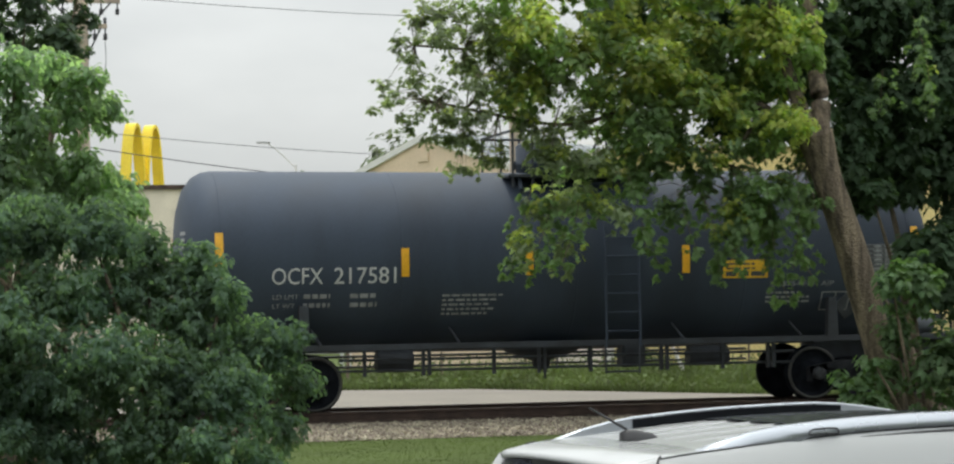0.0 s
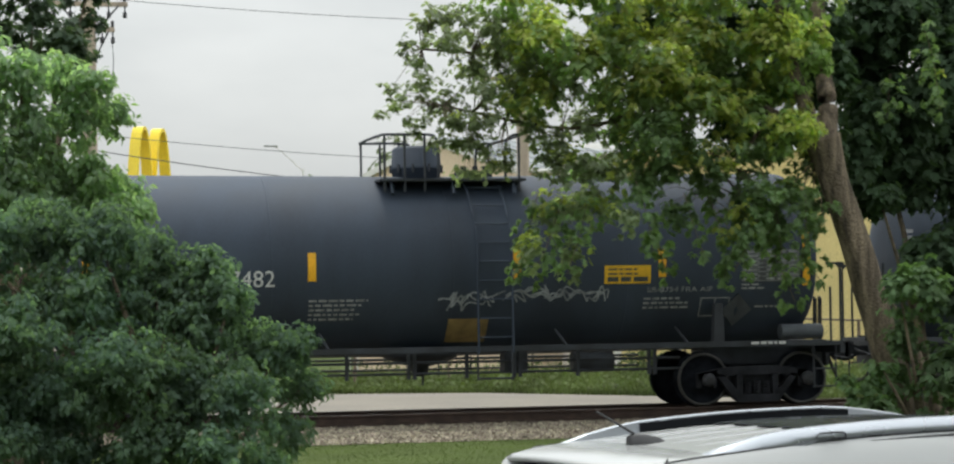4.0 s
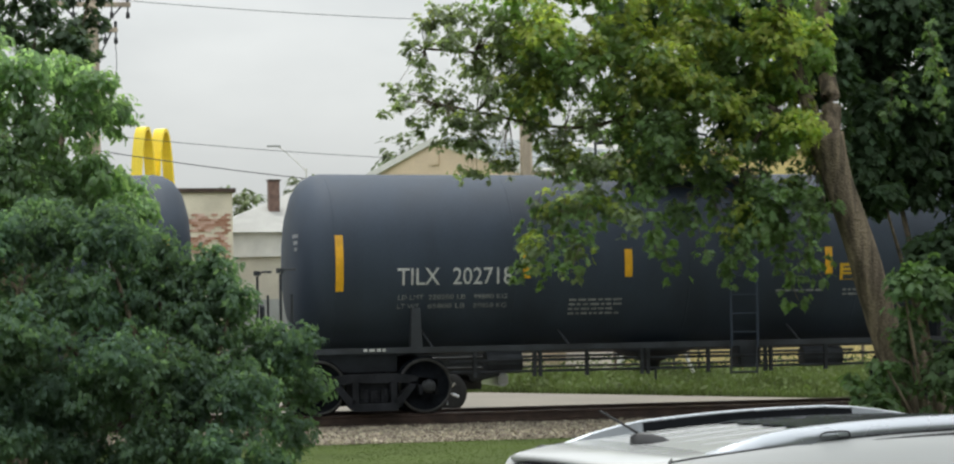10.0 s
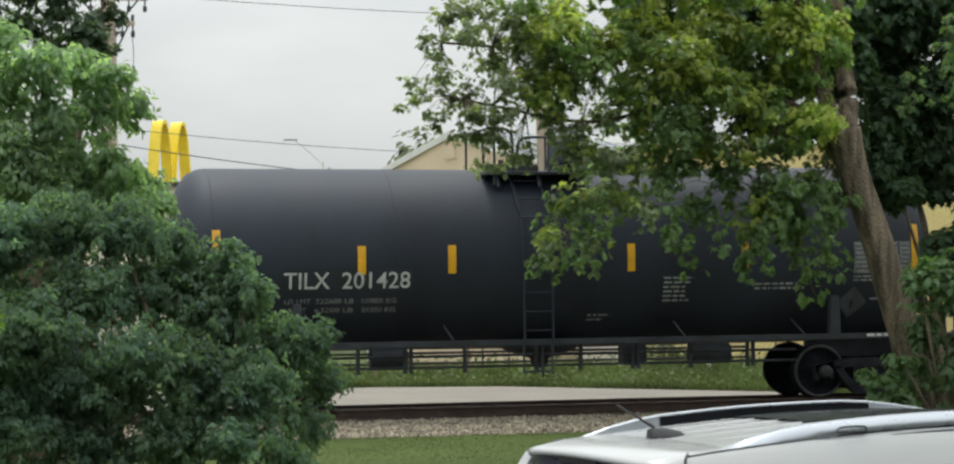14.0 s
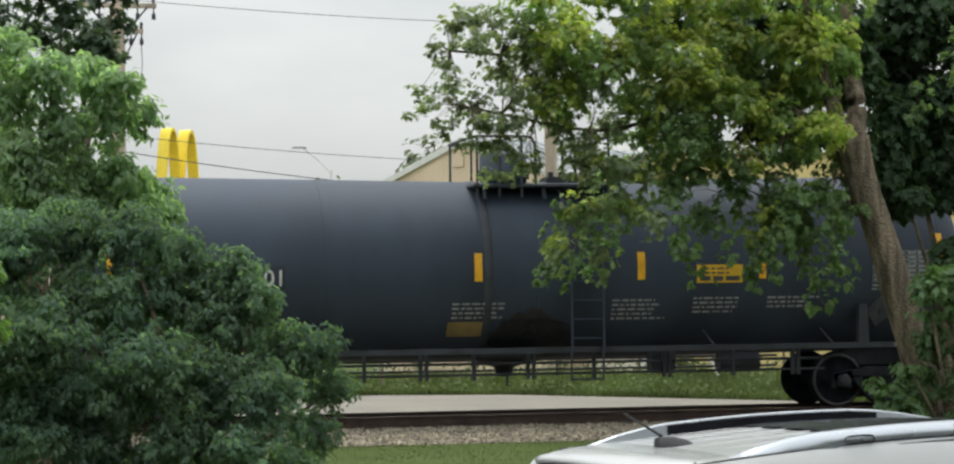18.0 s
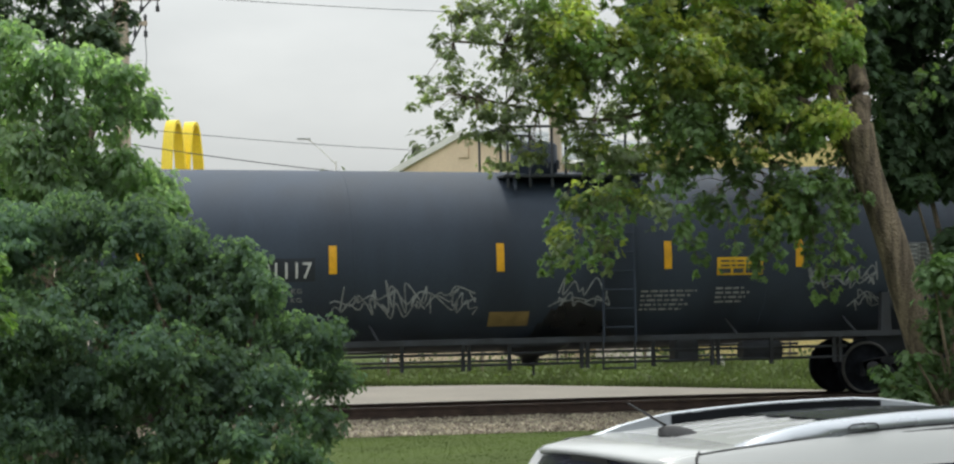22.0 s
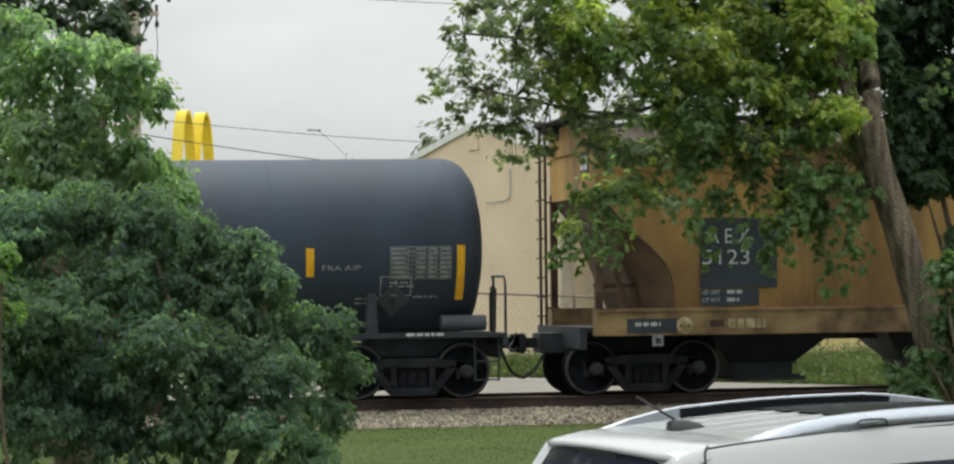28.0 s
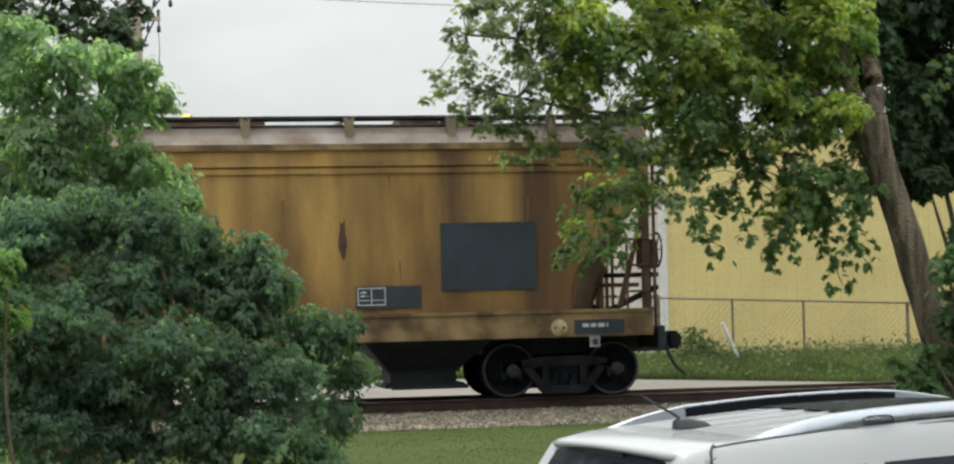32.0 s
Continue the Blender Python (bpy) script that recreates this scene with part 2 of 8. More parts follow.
M["limeleaf"] = mat("fresh_green_leaves", (0.155, 0.250, 0.088), 0.65, 0, 0.3, 0.8, 20, 0.0, island=0.18, through_light=0.5, spec=0.2)
# maple copy for upward-facing tufts, with top light put in its colour
M["leaftoplit"] = mat("top_lit_yellow_green_leaves", (0.320, 0.355, 0.100), 0.6, 0, 0.3, 0.8, 20, 0.0, island=0.2, through_light=0.55, spec=0.25)
# grey maple copy for the outer boughs, with shade and sky haze toned in
M["leafhazed"] = mat("haze_and_shade_toned_leaves", (0.215, 0.250, 0.168), 0.7, 0, 0.3, 0.8, 20, 0.0, island=0.2, through_light=0.55, spec=0.2)
M["bushleaf"] = mat("shrub_leaves", (0.130, 0.194, 0.158), 0.7, 0, 0.35, 0.9, 20, 0.0, island=0.10, through_light=0.6, spec=0.1)
M["treeleaf"] = mat("light_tree_leaves", (0.240, 0.325, 0.225), 0.7, 0, 0.3, 0.7, 20, 0.0, island=0.18, through_light=0.65, spec=0.2)
M["chimney"] = mat("dark_chimney_brick", (0.17, 0.11, 0.09), 0.9, 0, 0.3, 4, 30, 0.3)
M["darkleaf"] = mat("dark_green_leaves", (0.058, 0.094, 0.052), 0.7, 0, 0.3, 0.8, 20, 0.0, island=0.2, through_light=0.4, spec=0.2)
M["shrubleaf"] = mat("undergrowth_leaves", (0.105, 0.165, 0.080), 0.65, 0, 0.3, 0.9, 20, 0.0, island=0.2, through_light=0.42, spec=0.2)
M["bushpale"] = mat("pale_shrub_leaves", (0.146, 0.212, 0.158), 0.7, 0, 0.3, 0.9, 20, 0.0, island=0.15, through_light=0.6, spec=0.1)
M["treepale"] = mat("pale_tree_leaves", (0.232, 0.315, 0.198), 0.7, 0, 0.3, 0.7, 20, 0.0, island=0.18, through_light=0.65, spec=0.2)
M["oakleaf"] = mat("dark_open_crown_leaves", (0.085, 0.125, 0.085), 0.7, 0, 0.3, 0.7, 20, 0.0, island=0.2, through_light=0.4, spec=0.2)
M["farleaf"] = mat("distant_foliage", (0.15, 0.18, 0.10), 0.8, 0, 0.35, 0.5, 6, 0.0, island=0.4, through_light=0.2)
M["tan"] = mat("tan_metal_siding", (0.69, 0.55, 0.39), 0.6, 0, 0.08, 0.5, 30, 0.05)
M["yellowwall"] = mat("pale_yellow_metal_siding", (0.70, 0.575, 0.24), 0.6, 0, 0.08, 0.5, 30, 0.05)
# the shaded side's paler tone is put into this siding's colour
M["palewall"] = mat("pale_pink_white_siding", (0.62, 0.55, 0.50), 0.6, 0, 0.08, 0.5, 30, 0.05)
M["trim"] = mat("white_trim", (0.70, 0.69, 0.66), 0.55, 0, 0.1, 2, 40, 0.05)
M["roofgrey"] = mat("grey_roofing", (0.30, 0.30, 0.285), 0.8, 0, 0.15, 1, 30, 0.2)
M["metalroof"] = mat("pale_blue_grey_roof_sheet", (0.40, 0.43, 0.44), 0.6, 0, 0.12, 0.8, 30, 0.1)
M["airtank"] = mat("grey_air_tank_paint", (0.070, 0.080, 0.095), 0.6, 0, 0.3, 3, 60, 0.1)
M["plaster"] = mat("peeling_tan_plaster", (0.68, 0.62, 0.51), 0.9, 0, 0.2, 0.7, 25, 0.3)
M["brick"] = mat("red_brick", (0.46, 0.255, 0.18), 0.9, 0, 0.3, 2.0, 30, 0.4, each=0.38)
M["blockwall"] = mat("pale_block_wall", (0.56, 0.53, 0.45), 0.9, 0, 0.15, 0.8, 30, 0.3)
M["greywall"] = mat("grey_siding", (0.33, 0.34, 0.35), 0.8, 0, 0.15, 0.8, 30, 0.2)
M["wood"] = mat("weathered_pole_wood", (0.46, 0.39, 0.30), 0.9, 0, 0.3, 4, 40, 0.5, streak=1)
M["galv"] = mat("galvanised_steel", (0.52, 0.53, 0.53), 0.5, 0.4, 0.15, 5, 60, 0.1)
M["fence"] = mat("rusty_fence_wire", (0.20, 0.155, 0.115), 0.7, 0.3, 0.3, 5, 60, 0.2)
M["wire"] = mat("black_cable", (0.05, 0.05, 0.055), 0.6, 0, 0.1, 5, 60, 0.0)
M["signyellow"] = mat("glossy_yellow_sign", (0.88, 0.68, 0.04), 0.35, 0, 0.05, 2, 30, 0.02)
M["whitecar"] = mat("white_car_paint", (0.375, 0.385, 0.385), 0.2, 0, 0.03, 1, 200, 0.0, spec=0.6, speck=0.0)
M["bluecar"] = mat("dark_blue_car_paint", (0.010, 0.020, 0.062), 0.2, 0.1, 0.08, 1, 200, 0.0, spec=0.22, speck=0.0)
M["truckpaint"] = mat("black_truck_paint", (0.015, 0.017, 0.02), 0.25, 0, 0.08, 1, 200, 0.0, speck=0.0)
M["railsilver"] = mat("satin_silver_roof_rail", (0.40, 0.425, 0.46), 0.28, 0.7, 0.05, 3, 90, 0.0, spec=0.6, speck=0.0)
M["chrome"] = mat("brushed_bright_metal", (0.50, 0.52, 0.54), 0.24, 0.95, 0.05, 3, 90, 0.0, speck=0.0)
M["glass"] = glass_mat("tinted_window_glass", (0.010, 0.014, 0.022))
# blue base colour stands in for the sky mirrored in the rear window
M["rearglass"] = mat("rear_window_glass_reflection_tone", (0.055, 0.064, 0.105), 0.12, 0.0, 0.1, 2, 30, 0.0, spec=0.5, speck=0.0)
M["roofglass"] = mat("dark_sunroof_glass", (0.012, 0.014, 0.017), 0.25, 0.0, 0.1, 2, 30, 0.0, spec=0.08, speck=0.0)
M["blacktrim"] = mat("black_plastic_trim", (0.018, 0.018, 0.02), 0.5, 0, 0.2, 5, 80, 0.1)
M["gapblack"] = mat("matt_black_gap_shadow", (0.010, 0.011, 0.013), 0.9, 0, 0.2, 5, 80, 0.0, spec=0.05)
M["redlamp"] = mat("red_lamp_plastic", (0.35, 0.015, 0.012), 0.25, 0, 0.1, 4, 40, 0.0)
M["lens"] = mat("clear_lamp_lens", (0.75, 0.75, 0.72), 0.15, 0, 0.05, 4, 40, 0.0)


# ---- mesh helpers ----
def part(name, bm, material, parent=None, label="", m=None):
    """Links a bmesh as one mesh object, under a thing or a part."""
    me = bpy.data.meshes.new(name)
    bm.to_mesh(me)
    bm.free()
    me.materials.append(material)
    ob = new(name, me)
    ob.parent = parent
    if m is not None:
        ob.matrix_basis = m
    if label:
        ob["label"] = label
    if name in STUFF:
        ob["kind"] = "stuff"
    return ob


STUFF = ("twigwork", "stencil_table", "load_data", "stencil_note", "placard_lettering", "sill_stencil", "head_stencil", "stencil_panel", "graffiti", "rust_run", "eye_bolt", "mesh_panel", "spring", "leaves", "stencil_frame", "reporting_mark")


def thing(name, label, category, m=None, group="", kind=""):
    ob = new(name)
    ob.empty_display_size = 0.3
    if m is not None:
        ob.matrix_basis = m
    return tagged(ob, label, category, group, kind)


def box(bm, x0, x1, y0, y1, z0, z1, bevel=0.0):
    r = bmesh.ops.create_cube(bm, size=1.0, matrix=Matrix.Translation(((x0 + x1) / 2, (y0 + y1) / 2, (z0 + z1) / 2)) @ Matrix.Diagonal((x1 - x0, y1 - y0, z1 - z0, 1)))
    if bevel:
        edges = list({e for v in r["verts"] for e in v.link_edges})
        bmesh.ops.bevel(bm, geom=edges, offset=bevel, segments=2, affect="EDGES")
    return bm


def boxed(*a, **k):
    return box(bmesh.new(), *a, **k)


def rod(bm, a, b, r, n=8, r2=None):
    a, b = Vector(a), Vector(b)
    d = b - a
    q = d.to_track_quat("Z", "Y").to_matrix().to_4x4()
    bmesh.ops.create_cone(bm, cap_ends=True, segments=n, radius1=r, radius2=r if r2 is None else r2, depth=d.length, matrix=Matrix.Translation((a + b) / 2) @ q)
    return bm


def tube(bm, pts, r, n=8):
    """A round bar along a line of points."""
    pts = [Vector(p) for p in pts]
    rings = []
    for i, p in enumerate(pts):
        d = (pts[min(i + 1, len(pts) - 1)] - pts[max(i - 1, 0)]).normalized()
        u = d.cross(Vector((0, 0, 1)) if abs(d.z) < 0.9 else Vector((0, 1, 0))).normalized()
        w = d.cross(u)
        rr = r[i] if isinstance(r, (list, tuple)) else r
        rings.append([bm.verts.new(p + (u * math.cos(2 * math.pi * k / n) + w * math.sin(2 * math.pi * k / n)) * rr) for k in range(n)])
    for a, b in zip(rings, rings[1:]):
        for k in range(n):
            bm.faces.new((a[k], a[(k + 1) % n], b[(k + 1) % n], b[k]))
    bm.faces.new(rings[0][::-1])
    bm.faces.new(rings[-1])
    return bm


def lathe(bm, prof, n=48, axis="x", smooth=True, caps=True):
    """Turns a profile of (along, radius) about an axis."""
    rings = []
    for s, r in prof:
        ring = []
        for k in range(n):
            a = 2 * math.pi * k / n
            c, d = math.cos(a) * r, math.sin(a) * r
            ring.append(bm.verts.new((s, c, d) if axis == "x" else (c, s, d) if axis == "y" else (c, d, s)))
        rings.append(ring)
    for a, b in zip(rings, rings[1:]):
        for k in range(n):
            f = bm.faces.new((a[k], a[(k + 1) % n], b[(k + 1) % n], b[k]))
            f.smooth = smooth
    for ring in (rings[0][::-1], rings[-1]):
        if caps and prof[0][1] > 1e-3:
            bm.faces.new(ring)
    bmesh.ops.recalc_face_normals(bm, faces=bm.faces)
    return bm


def slab(bm, pts, y0, y1):
    """A plate from an outline in x and z, between two depths."""
    a = [bm.verts.new((x, y0, z)) for x, z in pts]
    b = [bm.verts.new((x, y1, z)) for x, z in pts]
    bm.faces.new(a)
    bm.faces.new(b[::-1])
    for i in range(len(pts)):
        j = (i + 1) % len(pts)
        bm.faces.new((a[j], a[i], b[i], b[j]))
    bmesh.ops.recalc_face_normals(bm, faces=bm.faces)
    return bm


def smooth_path(pts, n=6):
    """Points rounded into a flowing line (Catmull-Rom)."""
    p = [Vector(q) for q in pts]
    p = [p[0] * 2 - p[1], *p, p[-1] * 2 - p[-2]]
    out = []
    for i in range(1, len(p) - 2):
        for k in range(n):
            t = k / n
            out.append(0.5 * ((2 * p[i]) + (p[i + 1] - p[i - 1]) * t + (2 * p[i - 1] - 5 * p[i] + 4 * p[i + 1] - p[i + 2]) * t * t + (3 * p[i] - p[i - 1] - 3 * p[i + 1] + p[i + 2]) * t ** 3))
    out.append(p[-2])
    return out


_words = {}


def lettering(text, height, width, bold=0.0):
    """Flat letters in x and z, as vertices and faces, fitted to a height and a width."""
    key = (text, bold)
    if key not in _words:
        cu = bpy.data.curves.new("letters", "FONT")
        cu.body, cu.size, cu.resolution_u, cu.offset = text, 1.0, 3, bold
        ob = bpy.data.objects.new("letters", cu)
        scene.collection.objects.link(ob)
        dg = bpy.context.evaluated_depsgraph_get()
        me = bpy.data.meshes.new_from_object(ob.evaluated_get(dg))
        cut = bmesh.new()
        cut.from_mesh(me)
        for k in range(1, 7):
            bmesh.ops.bisect_plane(cut, geom=cut.verts[:] + cut.edges[:] + cut.faces[:], plane_co=(0, 0.72 * k / 7, 0), plane_no=(0, 1, 0))
        cut.verts.index_update()
        co = [(v.co.x, v.co.y) for v in cut.verts]
        fa = [tuple(v.index for v in f.verts) for f in cut.faces]
        cut.free()
        bpy.data.objects.remove(ob)
        bpy.data.curves.remove(cu)
        bpy.data.meshes.remove(me)
        _words[key] = (co, fa)
    co, fa = _words[key]
    x0, x1 = min(c[0] for c in co), max(c[0] for c in co)
    y1 = max(c[1] for c in co)
    return [((x - x0) / (x1 - x0) * width, y / y1 * height) for x, y in co], fa


def words(bm, text, x, z, height, width, depth_at, bold=0.0):
    """Letters laid on a surface: depth_at(x, z) gives its y."""
    co, fa = lettering(text, height, width, bold)
    vs = [bm.verts.new((x + a, depth_at(x + a, z + b), z + b)) for a, b in co]
    for f in fa:
        try:
            bm.faces.new([vs[i] for i in f])
        except ValueError:
            pass
    bmesh.ops.recalc_face_normals(bm, faces=bm.faces)
    return bm


def patch(bm, x0, x1, z0, z1, depth_at, nz=6, nx=1):
    """A thin patch laid on a surface."""
    g = [[bm.verts.new((x0 + (x1 - x0) * i / nx, depth_at(x0 + (x1 - x0) * i / nx, z0 + (z1 - z0) * k / nz), z0 + (z1 - z0) * k / nz)) for k in range(nz + 1)] for i in range(nx + 1)]
    for i in range(nx):
        for k in range(nz):
            bm.faces.new((g[i][k], g[i + 1][k], g[i + 1][k + 1], g[i][k + 1]))
    return bm


# ---- ground and track ----
def sheet(name, pts, z, material, label, category, kind="structure"):
    bm = bmesh.new()
    bm.faces.new([bm.verts.new((x, y, z)) for x, y in pts])
    bmesh.ops.recalc_face_normals(bm, faces=bm.faces)
    if bm.faces[:][0].normal.z < 0:
        bmesh.ops.reverse_faces(bm, faces=bm.faces)
    return tagged(part(name, bm, material), label, category, kind=kind)


sheet("ground", [(-1500, -1500), (1500, -1500), (1500, 1500), (-1500, 1500)], 0.0, M["lawn"], "mown green lawn reaching to the distance", "ground")
sheet("street", [(-90, -57), (4, -34), (30, -31), (130, -31), (130, -19.5), (14, -20), (-90, -44)], 0.006, M["asphalt"], "dark asphalt street beside the lawn", "street")
# the paved lane beyond the track, with its slanting edge against the weeds
sheet("road", [(-120, 2.6), (140, 2.6), (140, 4.4), (19.5, 4.6), (17.4, 7.2), (12.2, 14.2), (9.6, 15.4), (-120, 15.4)], 0.012, M["paving"], "pale sun-bleached paved lane behind the railway track", "road")


def ballast_bed():
    prof = ((-3.7, 0.004), (-2.9, 0.05), (-1.75, 0.10), (-0.4, 0.09), (0.4, 0.09), (1.75, 0.10), (2.5, 0.04), (2.8, 0.014))
    bm = bmesh.new()
    xs = [-80 + 0.5 * i for i in range(441)]
    prev = None
    for i, x in enumerate(xs):
        row = []
        for j, (y, z) in enumerate(prof):
            k = noise.noise(Vector((x * 0.9, y * 3, 1))) 
            row.append(bm.verts.new((x, y + (0.16 * k if j in (0, 7) else 0), z + (0.02 * k if j not in (0, 7) else 0))))
        if prev:
            for a in range(len(prof) - 1):
                bm.faces.new((prev[a], row[a], row[a + 1], prev[a + 1]))
        prev = row
    ob = part("ballast", bm, M["ballast"])
    tagged(ob, "grey-brown gravel bed under the railway track", "ballast", kind="structure")
    return ob


ballast = ballast_bed()


def rail(y, name_label):
    prof = [(-0.07, 0.12), (0.07, 0.12), (0.07, 0.135), (0.012, 0.16), (0.012, 0.25), (0.036, 0.262), (0.036, 0.292), (0.028, 0.30), (-0.028, 0.30), (-0.036, 0.292), (-0.036, 0.262), (-0.012, 0.25), (-0.012, 0.16), (-0.07, 0.135)]
    bm = bmesh.new()
    a = [bm.verts.new((-80, y + p, z)) for p, z in prof]
    b = [bm.verts.new((140, y + p, z)) for p, z in prof]
    for i in range(len(prof)):
        j = (i + 1) % len(prof)
        f = bm.faces.new((a[i], a[j], b[j], b[i]))
        f.material_index = 1 if i == 7 else 0
    bmesh.ops.recalc_face_normals(bm, faces=bm.faces)
    ob = part("rail", bm, M["rail"])
    ob.data.materials.append(M["railhead"])
    return tagged(ob, name_label, "rail", group="rails of the track", kind="structure")


rail(-0.755, "rusty brown steel rail on timber sleepers")
rail(0.755, "rusty brown steel rail on timber sleepers")


def sleepers():
    bm = box(bmesh.new(), -0.115, 0.115, -1.3, 1.3, -0.05, 0.12, 0.012)
    first = part("sleeper", bm, M["tie"], ballast)
    first.location.x = -18.0
    rng = random.Random(4)
    for i in range(1, 118):
        o = bpy.data.objects.new("sleeper", first.data)
        scene.collection.objects.link(o)
        o.parent = ballast
        o.location = (-18.0 + 0.53 * i, rng.uniform(-0.05, 0.05), rng.uniform(-0.012, 0.006))
        o.rotation_euler.z = rng.uniform(-0.02, 0.02)


sleepers()


def mesh_from(name, co, faces, material, smooth=False):
    me = bpy.data.meshes.new(name)
    me.from_pydata(co, [], faces)
    me.materials.append(material)
    if smooth:
        me.shade_smooth()
    return new(name, me)


def ballast_stones():
    rng = np.random.default_rng(7)
    n = 26000
    x = rng.uniform(-3, 26, n)
    y = np.where(rng.random(n) < 0.8, rng.uniform(-3.75, -0.85, n), rng.uniform(-0.65, 2.6, n))
    z = np.interp(y, [-3.8, -2.9, -1.75, 1.75, 2.6], [0.0, 0.05, 0.10, 0.10, 0.03])
    size = rng.uniform(0.018, 0.055, n)
    base = np.array([(1, 0, 0), (-0.5, 0.87, 0), (-0.5, -0.87, 0), (0.1, 0.1, 0.8), (0, 0, -0.5)])
    q = rng.normal(size=(n, 4))
    q /= np.linalg.norm(q, axis=1)[:, None]
    w, a, b, c = q.T
    R = np.stack([np.stack([1 - 2 * (b * b + c * c), 2 * (a * b - c * w), 2 * (a * c + b * w)], -1), np.stack([2 * (a * b + c * w), 1 - 2 * (a * a + c * c), 2 * (b * c - a * w)], -1), np.stack([2 * (a * c - b * w), 2 * (b * c + a * w), 1 - 2 * (a * a + b * b)], -1)], 1)
    co = (np.einsum("nij,kj->nki", R, base) * size[:, None, None] + np.stack([x, y, z + 0.006], -1)[:, None, :]).reshape(-1, 3)
    f0 = np.array([(0, 1, 3), (1, 2, 3), (2, 0, 3), (1, 0, 4), (2, 1, 4), (0, 2, 4)])
    faces = (f0[None] + 5 * np.arange(n)[:, None, None]).reshape(-1, 3)
    ob = mesh_from("ballast_stones", co.tolist(), faces.tolist(), M["stone"])
    tagged(ob, "loose grey and brown ballast stones along the rails", "gravel", kind="stuff")


ballast_stones()


def blades(name, xs, ys, zs, hs, ws, material, label, lean=0.35, seed=1):
    """Thin bent blades of grass, three-sided, each its own island."""
    rng = np.random.default_rng(seed)
    n = len(xs)
    a = rng.uniform(0, 2 * np.pi, n)
    u = np.stack([np.cos(a), np.sin(a), np.zeros(n)], -1) * ws[:, None]
    la = rng.uniform(0, 2 * np.pi, n)
    d = np.stack([np.cos(la), np.sin(la), np.zeros(n)], -1) * (hs * lean * rng.random(n))[:, None]
    p = np.stack([xs, ys, zs], -1)
    up = np.stack([np.zeros(n), np.zeros(n), hs], -1)
    co = np.stack([p - u, p + u, p + up * 0.55 + d * 0.3 + u * 0.8, p + up * 0.55 + d * 0.3 - u * 0.8, p + up + d], 1).reshape(-1, 3)
    k = 5 * np.arange(n)[:, None]
    quads = (k + np.array([[0, 1, 2, 3]])).tolist()
    tris = (k + np.array([[3, 2, 4]])).tolist()
    ob = mesh_from(name, co.tolist(), quads + tris, material)
    return tagged(ob, label, "grass", kind="stuff")


def lawn_grass():
    rng = np.random.default_rng(3)
    n = 30000
    y = -3.3 - 9.5 * rng.random(n) ** 1.3
    x = rng.uniform(2.0, 12.0, n)
    blades("lawn_grass", x, y, np.zeros(n), rng.uniform(0.007, 0.017, n), np.full(n, 0.005), M["blade"], "short mown lawn grass", seed=2)


lawn_grass()


def weeds():
    """Tall weeds between the lane and the fence."""
    rng = np.random.default_rng(5)
    x, y, h = [], [], []
    edge = lambda xx: np.interp(xx, [9.0, 9.6, 12.2, 17.4, 19.5, 60], [15.6, 15.3, 14.2, 7.2, 4.8, 4.5])
    for _ in range(70000):
        xx = rng.uniform(8.5, 34)
        lo = edge(xx)
        yy = lo + (19.4 - lo) * rng.random() ** 1.5
        tall = 0.14 + 0.28 * min(1, (yy - lo) / 3.0) + 0.22 * max(0, noise.noise(Vector((xx * 0.6, yy * 0.5, 3))))
        x.append(xx), y.append(yy), h.append(tall * rng.uniform(0.5, 1.25))
    x, y, h = np.array(x), np.array(y), np.array(h)
    blades("weeds", x, y, np.zeros(len(x)), h, 0.011 + 0.006 * rng.random(len(x)), M["weed"], "tall green weeds growing along the fence", lean=0.7, seed=6)


weeds()


# ---- rolling stock ----
AX_R = 0.457
WHEEL_Z = 0.30 + AX_R
HUB = {}


